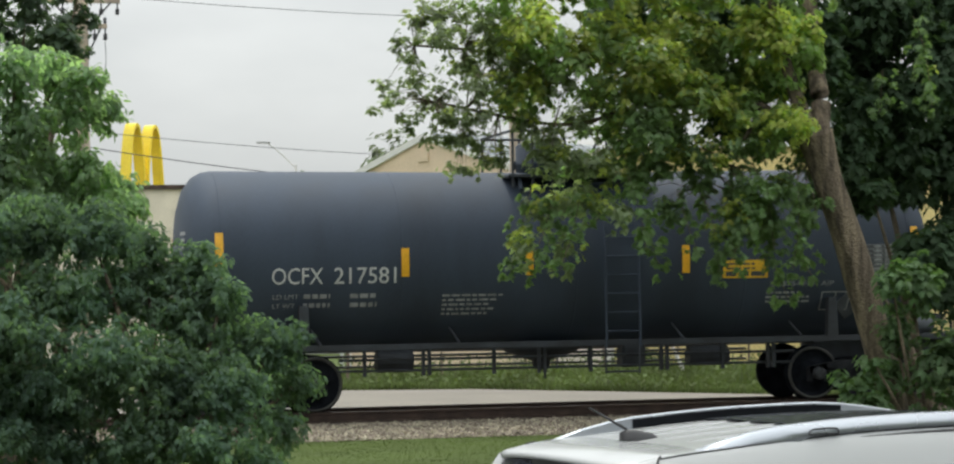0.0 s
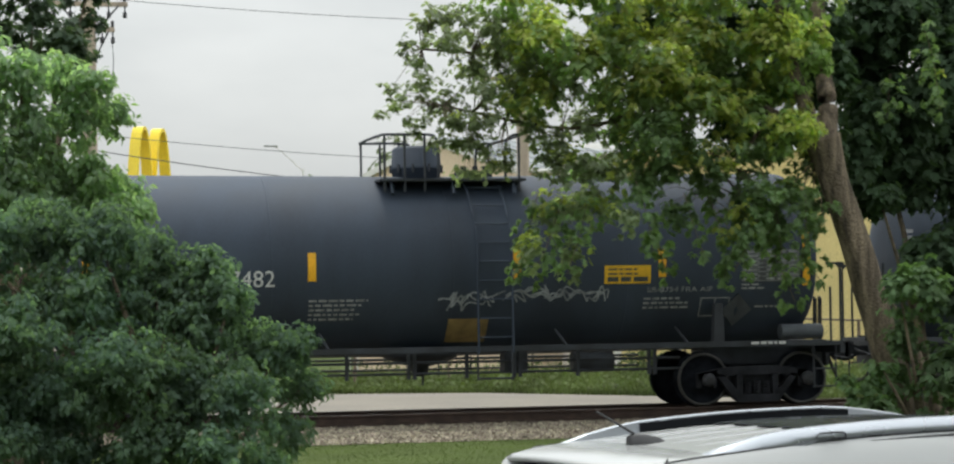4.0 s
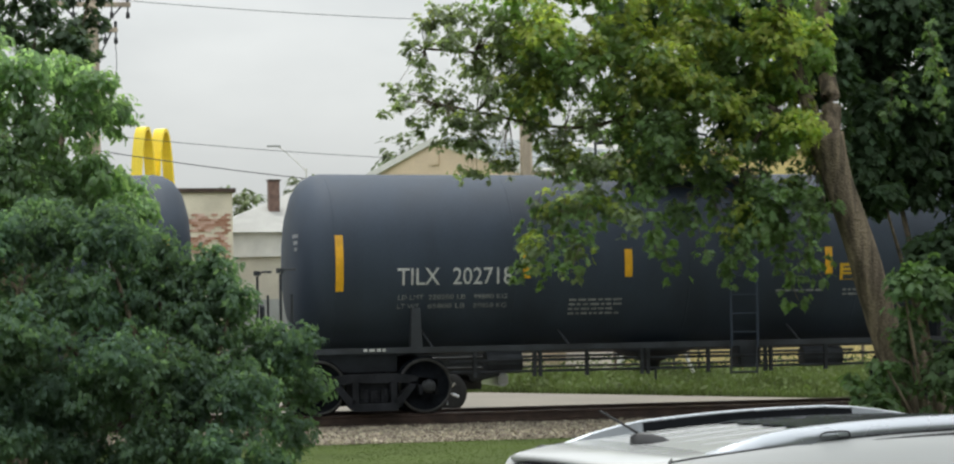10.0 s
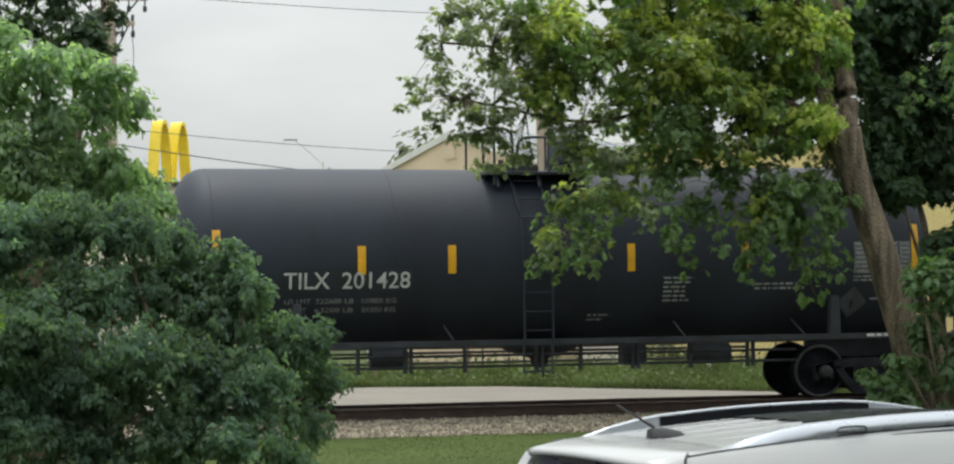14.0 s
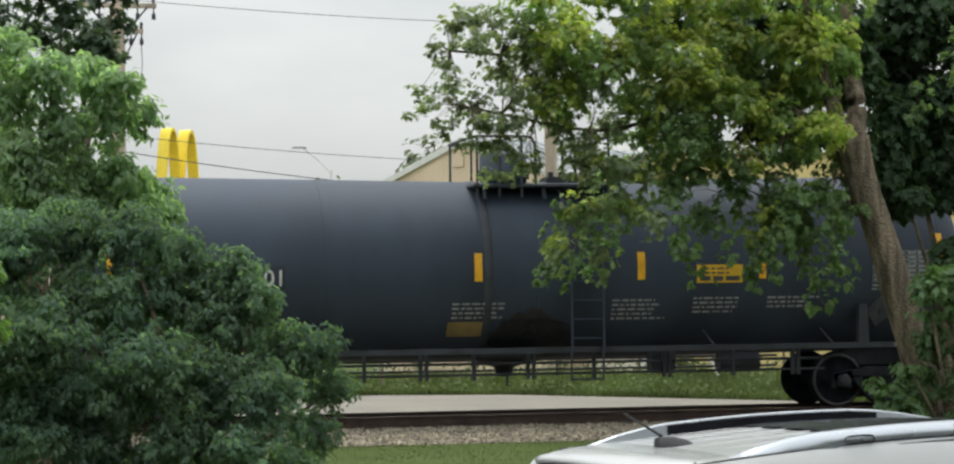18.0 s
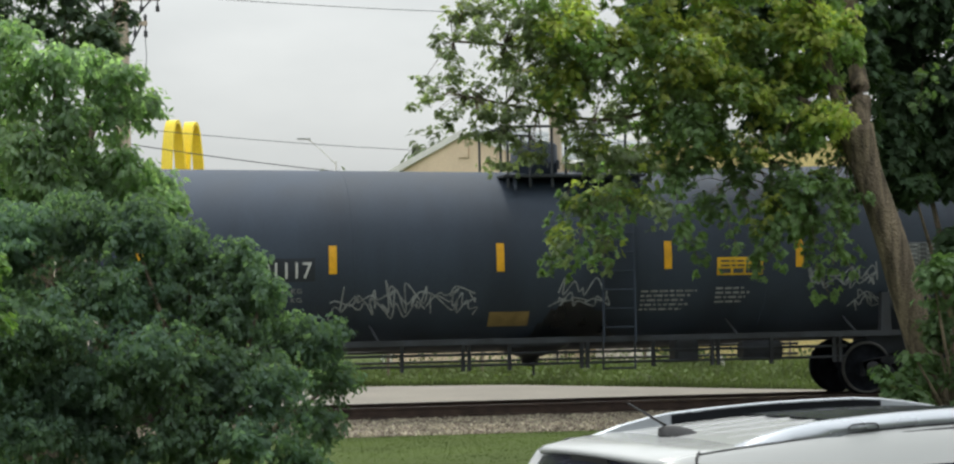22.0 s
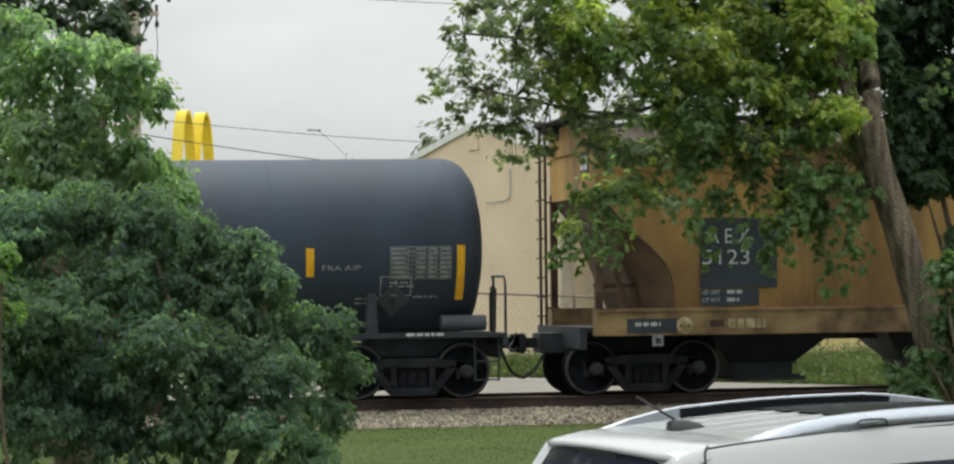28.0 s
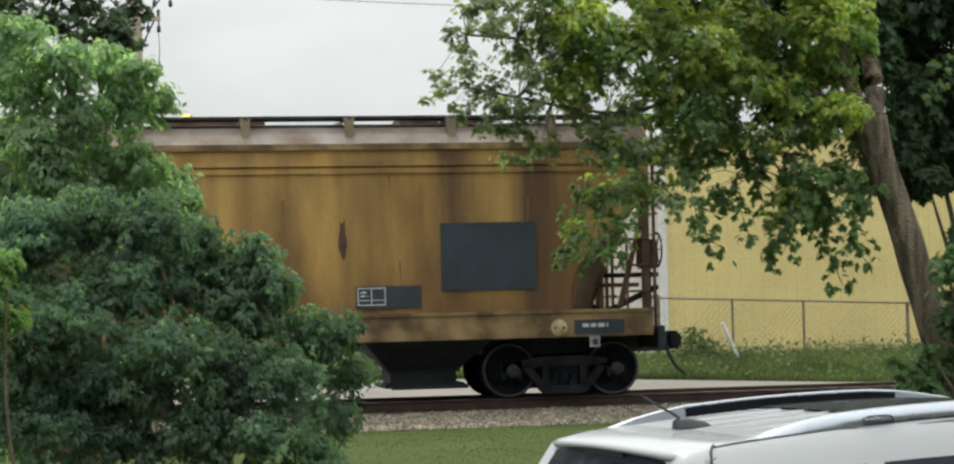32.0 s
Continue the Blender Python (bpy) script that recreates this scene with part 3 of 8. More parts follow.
def wheelset(car, x):
    """Axle with two wheels; turns as the car rolls."""
    if not HUB:
        bm = lathe(bmesh.new(), [(-1.10, 0.075), (-0.78, 0.085), (-0.6, 0.095), (0.6, 0.095), (0.78, 0.085), (1.10, 0.075)], 16, "y")
        bmesh.ops.create_cube(bm, size=0.01)
        HUB["axle"] = bm_data("axle", bm, M["wheel"])
        for s in (-1, 1):
            prof = [(0.675, 0.09), (0.675, 0.17), (0.70, 0.19), (0.715, 0.36), (0.68, 0.40), (0.675, 0.482), (0.705, 0.48), (0.715, AX_R), (0.82, AX_R - 0.006), (0.822, 0.40), (0.775, 0.375), (0.765, 0.21), (0.83, 0.17), (0.835, 0.09)]
            bm = lathe(bmesh.new(), [(s * a, r) for a, r in prof], 40, "y")
            HUB["wheel%d" % s] = bm_data("wheel", bm, M["wheel"])
            bm = lathe(bmesh.new(), [(s * 0.816, AX_R - 0.055), (s * 0.827, AX_R - 0.05), (s * 0.8275, AX_R - 0.012), (s * 0.81, AX_R - 0.002), (s * 0.816, AX_R - 0.055)], 40, "y", caps=False)
            HUB["rim%d" % s] = bm_data("rim", bm, M["tread"])
            bm = lathe(bmesh.new(), [(s * 0.98, 0.10), (s * 1.12, 0.115), (s * 1.165, 0.105), (s * 1.18, 0.06), (s * 1.18, 0.001)], 20, "y")
            for k in range(3):
                a = 2 * math.pi * k / 3
                rod(bm, (0.055 * math.cos(a), s * 1.17, 0.055 * math.sin(a)), (0.055 * math.cos(a), s * 1.20, 0.055 * math.sin(a)), 0.016, 6)
            HUB["cap%d" % s] = bm_data("bearing_cap", bm, M["bearing"])
    ax = new("wheelset", HUB["axle"])
    ax.parent = car
    ax.location = (x, 0, WHEEL_Z)
    for key in ("wheel-1", "wheel1", "cap-1", "cap1", "rim-1", "rim1"):
        o = new({"w": "wheel", "c": "bearing_cap", "r": "wheel_rim"}[key[0]], HUB[key])
        o.parent = ax
    ROLLING.append((ax, x))
    return ax


ROLLING = []


def lathe_at(prof, x, y):
    bm = lathe(bmesh.new(), prof, 14, "z")
    bmesh.ops.translate(bm, verts=bm.verts, vec=(x, y, 0))
    return bm


def bm_data(name, bm, material):
    me = bpy.data.meshes.new(name)
    bm.to_mesh(me)
    bm.free()
    me.materials.append(material)
    return me


SIDE = {}


def side_frame_mesh(s):
    """Cast three-piece truck side with openings, springs and pedestals."""
    bm = bmesh.new()
    y0, y1 = s * 0.93, s * 1.07
    # top compression member and slanting tension members
    slab(bm, [(-1.05, 0.86), (-0.72, 0.93), (-0.38, 0.98), (0.38, 0.98), (0.72, 0.93), (1.05, 0.86), (1.05, 0.74), (0.68, 0.80), (0.36, 0.83), (-0.36, 0.83), (-0.68, 0.80), (-1.05, 0.74)], y0, y1)
    for d in (-1, 1):
        slab(bm, [(d * 0.74, 0.84), (d * 0.60, 0.84), (d * 0.27, 0.46), (d * 0.40, 0.40)], y0, y1)
        slab(bm, [(d * 0.37, 0.84), (d * 0.27, 0.84), (d * 0.27, 0.50), (d * 0.37, 0.50)], y0, y1)
        slab(bm, [(d * 1.06, 0.86), (d * 0.72, 0.92), (d * 0.74, 0.62), (d * 0.79, 0.62), (d * 0.80, 0.80), (d * 0.98, 0.80), (d * 1.0, 0.62), (d * 1.05, 0.62)], y0, y1)
    slab(bm, [(-0.42, 0.50), (0.42, 0.50), (0.36, 0.37), (-0.36, 0.37)], y0, s * 1.09)
    return bm_data("side_frame", bm, M["truck"])


def bogie(car, x):
    if not SIDE:
        for s in (-1, 1):
            SIDE["f%d" % s] = side_frame_mesh(s)
            bm = bmesh.new()
            prof = []
            for k in range(3):
                xx = -0.17 + 0.17 * k
                pts = [(xx + 0.055 * math.cos(a * 0.9), s * 1.02 + 0.055 * math.sin(a * 0.9), 0.50 + 0.22 * a / 31) for a in range(32)]
                tube(bm, pts, 0.016, 5)
            SIDE["s%d" % s] = bm_data("spring", bm, M["truck"])
            SIDE["b%d" % s] = bm_data("brake_shoe", boxed(-0.40, -0.34, s * 0.7, s * 0.8, 0.62, 0.92, 0.01), M["truck"])
        SIDE["bol"] = bm_data("bolster", boxed(-0.27, 0.27, -0.96, 0.96, 0.44, 0.88, 0.03), M["truck"])
    for key, name in (("f-1", "side_frame"), ("f1", "side_frame"), ("s-1", "spring"), ("s1", "spring"), ("bol", "bolster")):
        o = new(name, SIDE[key])
        o.parent = car
        o.location.x = x
    wheelset(car, x - 0.889)
    wheelset(car, x + 0.889)


def squiggle(bm, x, z, w, h, seed, depth_at, r=0.013):
    """A spray-painted scrawl: loose looping strokes with no letters in them."""
    rng = random.Random(seed)
    n = max(8, int(w / 0.085))
    for word in range(3):
        pts = []
        tall = rng.uniform(0.45, 1.0)
        for i in range(n):
            px = x + w * (i / (n - 1)) + rng.uniform(-0.13, 0.13)
            pz = z + h * (rng.uniform(0.0, 0.35) + tall * (i % 2) * rng.uniform(0.2, 0.75)) - word * h * 0.18
            pts.append((px, 0, pz))
        line = smooth_path(pts, 5)
        for a, b in zip(line, line[1:]):
            d = (b - a)
            if d.length < 1e-4:
                continue
            u = Vector((-d.z, 0, d.x)).normalized() * r
            q = [a + u, b + u, b - u, a - u]
            bm.faces.new([bm.verts.new((p.x, depth_at(p.x, p.z), p.z)) for p in q])
    return bm


def data_bars(bm, x, z, w, rows, pitch, h, depth_at, seed=1, fill=0.95):
    """Rows of short bars in place of lettering too small to read."""
    rng = random.Random(seed)
    for k in range(rows):
        px = x
        end = x + w * rng.uniform(0.65, fill)
        while px < end:
            ln = rng.uniform(0.05, 0.16)
            patch(bm, px, min(px + ln, end), z - k * pitch - h, z - k * pitch, depth_at, 1)
            px += ln + 0.03
    return bm


def end_gear(car, L, s, brake, tall):
    """Stub sill, platform, coupler, hoses, ladders and brake wheel at one end. s: -1 or +1."""
    e = 0.0 if s < 0 else L
    X = lambda d: e + s * d
    bm = bmesh.new()
    box(bm, *sorted((X(-1.9), X(0.30))), -0.33, 0.33, 0.98, 1.30, 0.02)
    box(bm, *sorted((X(0.30), X(0.36))), -0.45, 0.45, 0.94, 1.34, 0.01)
    part("stub_sill", bm, M["frame"], car)
    part("end_platform", boxed(*sorted((X(-0.25), X(0.24))), -1.5, 1.5, 1.31, 1.37, 0.01), M["frame"], car)
    for d in range(5):
        part("tread_bar", boxed(*sorted((X(-0.2 + d * 0.09), X(-0.16 + d * 0.09))), -1.48, 1.48, 1.37, 1.385), M["frame"], car)
    part("end_sill", boxed(*sorted((X(0.16), X(0.24))), -1.5, 1.5, 1.18, 1.308), M["frame"], car)
    bm = bmesh.new()
    box(bm, *sorted((X(0.30), X(0.62))), -0.09, 0.09, 1.09, 1.26, 0.02)
    box(bm, *sorted((X(0.58), X(0.80))), -0.17, 0.15, 1.02, 1.33, 0.05)
    box(bm, *sorted((X(0.70), X(0.86))), -0.19, -0.06, 1.0, 1.34, 0.03)
    part("coupler", bm, M["truck"], car)
    bm = bmesh.new()
    line = smooth_path([(X(0.36), -0.42, 1.10), (X(0.40), -0.42, 0.98), (X(0.52), -0.38, 0.74), (X(0.68), -0.32, 0.62), (X(0.80), -0.3, 0.60)], 5)
    tube(bm, line, 0.026, 7)
    part("air_hose", bm, M["rubber"], car)
    bm = bmesh.new()
    tube(bm, [(X(0.40), -1.46, 1.15), (X(0.42), -1.2, 1.08), (X(0.46), -0.5, 1.10), (X(0.62), -0.18, 1.20), (X(0.70), -0.1, 1.36)], 0.014, 6)
    part("uncoupling_lever", bm, M["frame"], car)
    # tall handrails at the end
    if brake and s < 0:
        bm = bmesh.new()
        tube(bm, smooth_path([(X(0.40), -0.95, 1.35), (X(0.40), -0.95, 2.30), (X(0.36), -0.98, 2.42), (X(0.1), -1.1, 2.48), (X(-0.45), -1.40, 2.52)], 4), 0.022, 6)
        part("grab_rail", bm, M["frame"], car)
    for y in (-1.42, 1.42):
        bm = bmesh.new()
        pts = [(X(0.20), y, 1.35), (X(0.20), y, 2.62), (X(0.12), y, 2.70), (X(-0.05), y, 2.70)] if tall else [(X(0.22), y, 1.35), (X(0.22), y, 2.16), (X(0.20), y, 2.30), (X(-0.02), y, 2.30)]
        tube(bm, pts, 0.022, 6)
        tube(bm, [(X(0.02), y, 1.35), (X(0.02), y, 2.30)], 0.022, 6)
        box(bm, *sorted((X(0.16), X(0.26))), y - 0.05, y + 0.05, 2.64, 2.72) if tall else None
        part("end_handrail", bm, M["frame"], car)
        bm = bmesh.new()
        for z in (0.62, 0.92):
            tube(bm, [(X(0.10), y, z), (X(-0.30), y, z)], 0.016, 6)
        tube(bm, [(X(0.10), y, 0.6), (X(0.10), y, 1.32)], 0.016, 6)
        tube(bm, [(X(-0.30), y, 0.6), (X(-0.30), y, 1.32)], 0.016, 6)
        part("step", bm, M["frame"], car)
    bm = bmesh.new()
    for y in (-0.22, 0.02):
        tube(bm, [(X(0.30), y, 1.30), (X(0.32), y, 2.10), (X(0.32), y + 0.1, 2.14), (X(0.30), y + 0.1, 1.30)], 0.020, 6)
    part("centre_handhold", bm, M["frame"], car)
    if brake:
        bm = bmesh.new()
        out, hub = (0.44, 2.08) if s < 0 else (0.60, 2.14)
        tube(bm, [(X(out) + 0.001 * k, -0.55 + 0.27 * math.cos(k * 0.2618), hub + 0.27 * math.sin(k * 0.2618)) for k in range(25)], 0.020, 6)
        hand = part("brake_wheel", bm, M["frame"], car)
        for k in range(6):
            a = k * math.pi / 3
            part("spoke", rod(bmesh.new(), (X(out - 0.01), -0.55, hub), (X(out), -0.55 + 0.26 * math.cos(a), hub + 0.26 * math.sin(a)), 0.013, 5), M["frame"], hand)
        bm = bmesh.new()
        box(bm, *sorted((X(0.12), X(out - 0.12))), -0.76, -0.36, hub - 0.24, hub + 0.16, 0.03)
        box(bm, *sorted((X(0.0), X(0.14))), -0.7, -0.42, 1.3, 1.86, 0.01)
        rod(bm, (X(0.30), -0.55, hub), (X(out + 0.02), -0.55, hub), 0.035, 8)
        rod(bm, (X(0.22), -0.50, hub + 0.1), (X(0.22), -0.50, hub + 0.62), 0.022, 6)
        box(bm, *sorted((X(-0.2), X(0.3))), -0.80, -0.74, 1.64, 1.74)
        box(bm, *sorted((X(-0.2), X(0.3))), -0.80, -0.74, 1.94, 2.04)
        part("handbrake", bm, M["frame"], car)


def tank_car(name, x0, L, mark, number, marks_at, strips, plate_at, placards=(), scrawls=(), stencils=(), r=1.52, plat=(5.55, 6.5, 7.95, 7.64, 6.35, 0.41, 7.04, 7.61, 7.02, 7.6), spill=None, bold=0.0, brake=(True, False), tall=(True, True), loads="", band=None, slope=0.05, end_strip=(3.24, 2.33), mid_strip=(2.96, 2.50), rt=12.0, aip=None, paint="tank", label=""):
    """A tank car. Its origin stands on the track's centre line below the left end of the tank."""
    car = thing(name, label, "tank car", group="tank cars of the train")
    zc = 4.31 - r
    # shell sloping down a little to its middle, with rounded heads
    nx = 26
    prof = [(0.0, 0.001), (0.012, 0.35 * r), (0.05, 0.62 * r), (0.12, 0.80 * r), (0.24, 0.925 * r), (0.38, 0.985 * r), (0.50, r)]
    body = [(0.7 + (L - 1.4) * k / nx, r) for k in range(1, nx)]
    prof = [(a * 1.15 + 0.09, b) for a, b in prof]
    tail = [(L - (a - 0.09), b) for a, b in prof[::-1]]
    full = prof + body + tail
    drop = lambda x: slope * (1 - abs(2 * x / L - 1))
    bm = lathe(bmesh.new(), full, 64)
    for v in bm.verts:
        v.co.z += zc - drop(v.co.x)
    shell = part("tank", bm, M[paint], car)
    on = lambda x, z: -math.sqrt(max(0.01, r * r - (z - zc + drop(x)) ** 2)) - 0.008
    # weld seams
    for k in (0.0, 0.25, 0.5, 0.75, 1.0):
        bm = lathe(bmesh.new(), [(-0.014, r), (-0.008, r + 0.003), (0.008, r + 0.003), (0.014, r)], 64)
        xx = 0.68 + (L - 1.28) * k
        for v in bm.verts:
            v.co.x += xx
            v.co.z += zc - drop(xx)
        part("weld_seam", bm, M[paint], shell)
    if band:
        bm = lathe(bmesh.new(), [(-0.07, r), (-0.06, r + 0.012), (0.06, r + 0.012), (0.07, r)], 64)
        for v in bm.verts:
            v.co.x += band
            v.co.z += zc - drop(band)
        part("lagging_band", bm, M["frame"], shell)
    # reflective tape
    for x, tall_one in strips:
        z1, z0 = end_strip if tall_one else mid_strip
        part("reflective_strip", patch(bmesh.new(), x - 0.065, x + 0.065, z0, z1, on, 10), M["yellow"], shell, "yellow reflective strip")
    # lettering
    mx, mz, mh, mw1, gap, mw2 = marks_at
    bm = words(bmesh.new(), mark, mx, mz, mh, mw1, on, bold)
    words(bm, number, mx + mw1 + gap, mz, mh, mw2, on, bold)
    if bold > 0.005:
        part("retouched_patch", patch(bmesh.new(), mx - 0.08, mx + mw1 + gap + mw2 + 0.05, mz - 0.05, mz + mh + 0.06, lambda x, z: on(x, z) + 0.004, 4), M["retouch"], shell)
    part("reporting_mark", bm, M["white"], shell, "white stencilled lettering")
    bm = bmesh.new()
    tw = mw1 + gap + mw2
    for row, head in enumerate(("LD LMT", "LT WT")):
        z = mz - 0.24 - row * 0.145
        words(bm, head, mx + 0.02, z, 0.075, 0.42 if row == 0 else 0.36, on)
        a, b = (loads.split("/")[row].split(",") + ["", ""])[:2] if loads else ("", "")
        words(bm, a, mx + 0.52, z, 0.075, 0.62, on) if a else data_bars(bm, mx + 0.52, z + 0.075, 0.6, 1, 0.1, 0.07, on, 3 + row)
        words(bm, b, mx + 1.28, z, 0.075, 0.56, on) if b else data_bars(bm, mx + 1.28, z + 0.075, 0.5, 1, 0.1, 0.07, on, 5 + row)
    part("load_data", bm, M["greytext"], shell, "small white load stencils")
    # consolidated stencil plate with its rows of cells
    if plate_at:
        px, pz = plate_at
        bm = patch(bmesh.new(), px, px + 1.02, pz - 0.54, pz, on, 6)
        plate = part("data_plate", bm, M["plate"], shell, "dark panel of small white stencils")
        on2 = lambda x, z: on(x, z) - 0.006
        bm = bmesh.new()
        for k in range(7):
            for c in range(5):
                xx = px + 0.03 + c * 0.2
                if c != 1:
                    patch(bm, xx, xx + (0.15 if c else 0.24), pz - 0.053 - k * 0.075, pz - 0.022 - k * 0.075, on2, 1)
        for k in range(8):
            patch(bm, px + 0.01, px + 1.0, pz - 0.009 - k * 0.0735, pz - k * 0.0735, on2, 1)
        for k in range(6):
            xk = px + (0.005, 0.29, 0.50, 0.66, 0.83, 0.995)[k]
            patch(bm, xk, xk + 0.011, pz - 0.52, pz, on2, 3)
        data_bars(bm, px, pz - 0.57, 0.5, 2, 0.06, 0.03, on2)
        part("stencil_table", bm, M["greytext"], plate)
    for px, pz, w, h, dull in placards:
        p = part("placard", patch(bmesh.new(), px, px + w, pz - h, pz, on, 4), M["dullplacard" if dull else "placard"], shell, "faded ochre placard" if dull else "yellow placard with dark lettering")
        if not dull:
            on2 = lambda x, z: on(x, z) - 0.006
            bm = data_bars(bmesh.new(), px + 0.06, pz - 0.05, w - 0.1, 2, 0.075, 0.03, on2, 8)
            patch(bm, px + 0.05, px + 0.24, pz - 0.27, pz - 0.19, on2, 1)
            patch(bm, px + 0.28, px + 0.46, pz - 0.27, pz - 0.19, on2, 1)
            patch(bm, px + 0.50, px + w - 0.05, pz - 0.27, pz - 0.19, on2, 1)
            part("placard_lettering", bm, M["plate"], p)
    if aip:
        part("stencil_note", words(bmesh.new(), aip[3], aip[0], aip[1], 0.085, aip[2], on), M["greytext"], shell, "white stencilled note")
        bm = bmesh.new()
        fx, fz = aip[0] + 0.95, aip[1] - 0.10
        for xa, xb, za, zb in ((0, 0.52, -0.02, 0), (0, 0.52, -0.32, -0.30), (0, 0.02, -0.30, -0.02), (0.50, 0.52, -0.30, -0.02), (0.25, 0.27, -0.30, -0.02)):
            patch(bm, fx + xa, fx + xb, fz + za, fz + zb, on, 2)
        part("stencil_frame", bm, M["greytext"], shell)
    for i, (px, pz, w, rows) in enumerate(stencils):
        part("stencil_note", data_bars(bmesh.new(), px, pz, w, rows, 0.075, 0.034, on, 20 + i), M["greytext"], shell, "small worn white stencils")
    for i, (px, pz, w, h) in enumerate(scrawls):
        part("graffiti", squiggle(bmesh.new(), px, pz, w, h, 31 + i, on), M["spray"], shell, "pale spray-painted scrawl")
    # square placard holder, set on its corner
    hx, hz = L - 1.62, 1.93
    bm = bmesh.new()
    ring = [(hx + a * 0.27, hz + b * 0.27) for a, b in ((0, 1), (1, 0), (0, -1), (-1, 0))]
    lo, hi = [[bm.verts.new((x, on(x, z) - o, z)) for x, z in ring] for o in (-0.004, 0.03)]
    bm.faces.new(hi)
    for k in range(4):
        bm.faces.new((lo[k], lo[(k + 1) % 4], hi[(k + 1) % 4], hi[k]))
    bmesh.ops.recalc_face_normals(bm, faces=bm.faces)
    part("placard_holder", bm, M["airtank"], shell, "dark diamond-shaped placard holder")
    part("stencil_panel", data_bars(bmesh.new(), L - 1.3, 2.0, 0.42, 1, 0.3, 0.03, on, 2), M["greytext"], shell)
    # saddles and braces
    for x in (0.30 + 1.7, L - 2.0):
        for y in (-1, 1):
            bm = slab(bmesh.new(), [(x - 0.10, 1.34), (x + 0.10, 1.34), (x + 0.07, 2.05), (x - 0.07, 2.05)], y * 1.50, y * 1.36)
            part("saddle_brace", bm, M["frame"], car)
    # side sill rail with hangers and brake pipe below
    for y in (-1.47, 1.47):
        part("side_sill", boxed(0.1, L - 0.1, y - 0.05, y + 0.05, 1.31, 1.41, 0.008), M["frame"], car)
    for y in (-1.2, 1.2):
        for z, rr in ((1.15, 0.024), (0.97, 0.021)):
            part("brake_pipe", rod(bmesh.new(), (2.6, y, z), (L - 2.6, y, z), rr, 6), M["frame"], car)
    k = 0
    x = 3.0
    rng = random.Random(int(x0 * 10) + 3)
    while x < L - 2.8:
        bm = bmesh.new()
        box(bm, x, x + 0.055, -1.24, -1.17, 0.88, 1.35)
        if k % 2:
            box(bm, x + 0.10, x + 0.155, -1.24, -1.17, 0.88, 1.35)
        part("hanger", bm, M["frame"], car)
        x += rng.uniform(0.75, 1.25)
        k += 1
    for x, z in ((2.3, 1.35), (4.6, 1.35), (L - 4.6, 1.35), (L - 2.5, 1.35)):
        part("sill_strut", rod(bmesh.new(), (x, -1.46, z), (x - 0.12, on(x, 1.66) + 0.02, 1.66), 0.022, 6), M["frame"], car)
    # bottom outlet and gear under the tank
    bm = lathe(bmesh.new(), [(1.34, 0.75), (1.22, 0.62), (1.12, 0.36), (1.06, 0.16), (0.92, 0.13), (0.90, 0.001)], 24, "z")
    for v in bm.verts:
        v.co.x += L / 2 - 0.3
        v.co.y += -0.35
    part("bottom_outlet", bm, M["frame"], car)
    part("outlet_handle", rod(bmesh.new(), (L / 2 - 0.3, -0.6, 0.98), (L / 2 - 0.3, -0.6, 0.76), 0.022, 6), M["frame"], car)
    bm = box(bmesh.new(), L - 5.6, L - 5.2, -1.1, -0.7, 0.94, 1.3, 0.03)
    part("brake_valve", bm, M["frame"], car)
    bm = bmesh.new()
    rod(bm, (L - 4.4, -0.9, 1.10), (L - 3.7, -0.9, 1.10), 0.17, 14)
    part("brake_cylinder", bm, M["frame"], car)
    if L < 14:
        part("air_reservoir", rod(bmesh.new(), (3.3, -0.8, 1.12), (3.9, -0.8, 1.12), 0.19, 14), M["frame"], car)
    # end reservoir
    part("air_tank", rod(bmesh.new(), (L - 0.82, -1.22, 1.55), (L - 0.08, -1.22, 1.55), 0.13, 16), M["airtank"], car, "grey air tank on the end platform")
    # platform, railing, hatch and side ladders in the middle
    oa, ia, ob_, ib, mc, mr, va, vb, la, lb = plat
    top = 4.31 - slope
    zt = 4.90
    ends = [e for e in (oa, ia, ib, ob_) if e is not None]
    lo, hi = min(ends) - 0.03, max(ends) + 0.03
    for y in (-0.85, 0.85):
        part("platform", boxed(lo, hi, y - 0.30, y + 0.30, top - 0.13, top - 0.085, 0.008), M["frame"], car)
        for xx in (lo + 0.2, (lo + hi) / 2, hi - 0.2):
            part("platform_bracket", rod(bmesh.new(), (xx, y * 1.2, top - 0.12), (xx, y * 1.35, top - 0.34), 0.03, 6), M[paint], car)
    # railing: each loop rises at the ladder gap, runs outward and crosses the end
    for outer, inner in ((oa, ia), (ob_, ib)):
        if outer is None:
            continue
        d = 1 if outer > inner else -1
        c = 0.16
        side = lambda y: [(inner, y, top - 0.1), (inner, y, zt - 0.22), (inner + d * 0.04, y, zt - 0.07), (inner + d * c, y, zt), (outer - d * 0.06, y, zt)]
        pts = smooth_path(side(-1.1), 3) + smooth_path([(outer - d * 0.02, -1.04, zt), (outer, 0, zt), (outer - d * 0.02, 1.04, zt)], 3) + smooth_path(side(1.1)[::-1], 3)
        part("safety_rail", tube(bmesh.new(), pts, 0.024, 6), M["frame"], car)
        n = 3 if abs(outer - inner) > 0.8 else 1
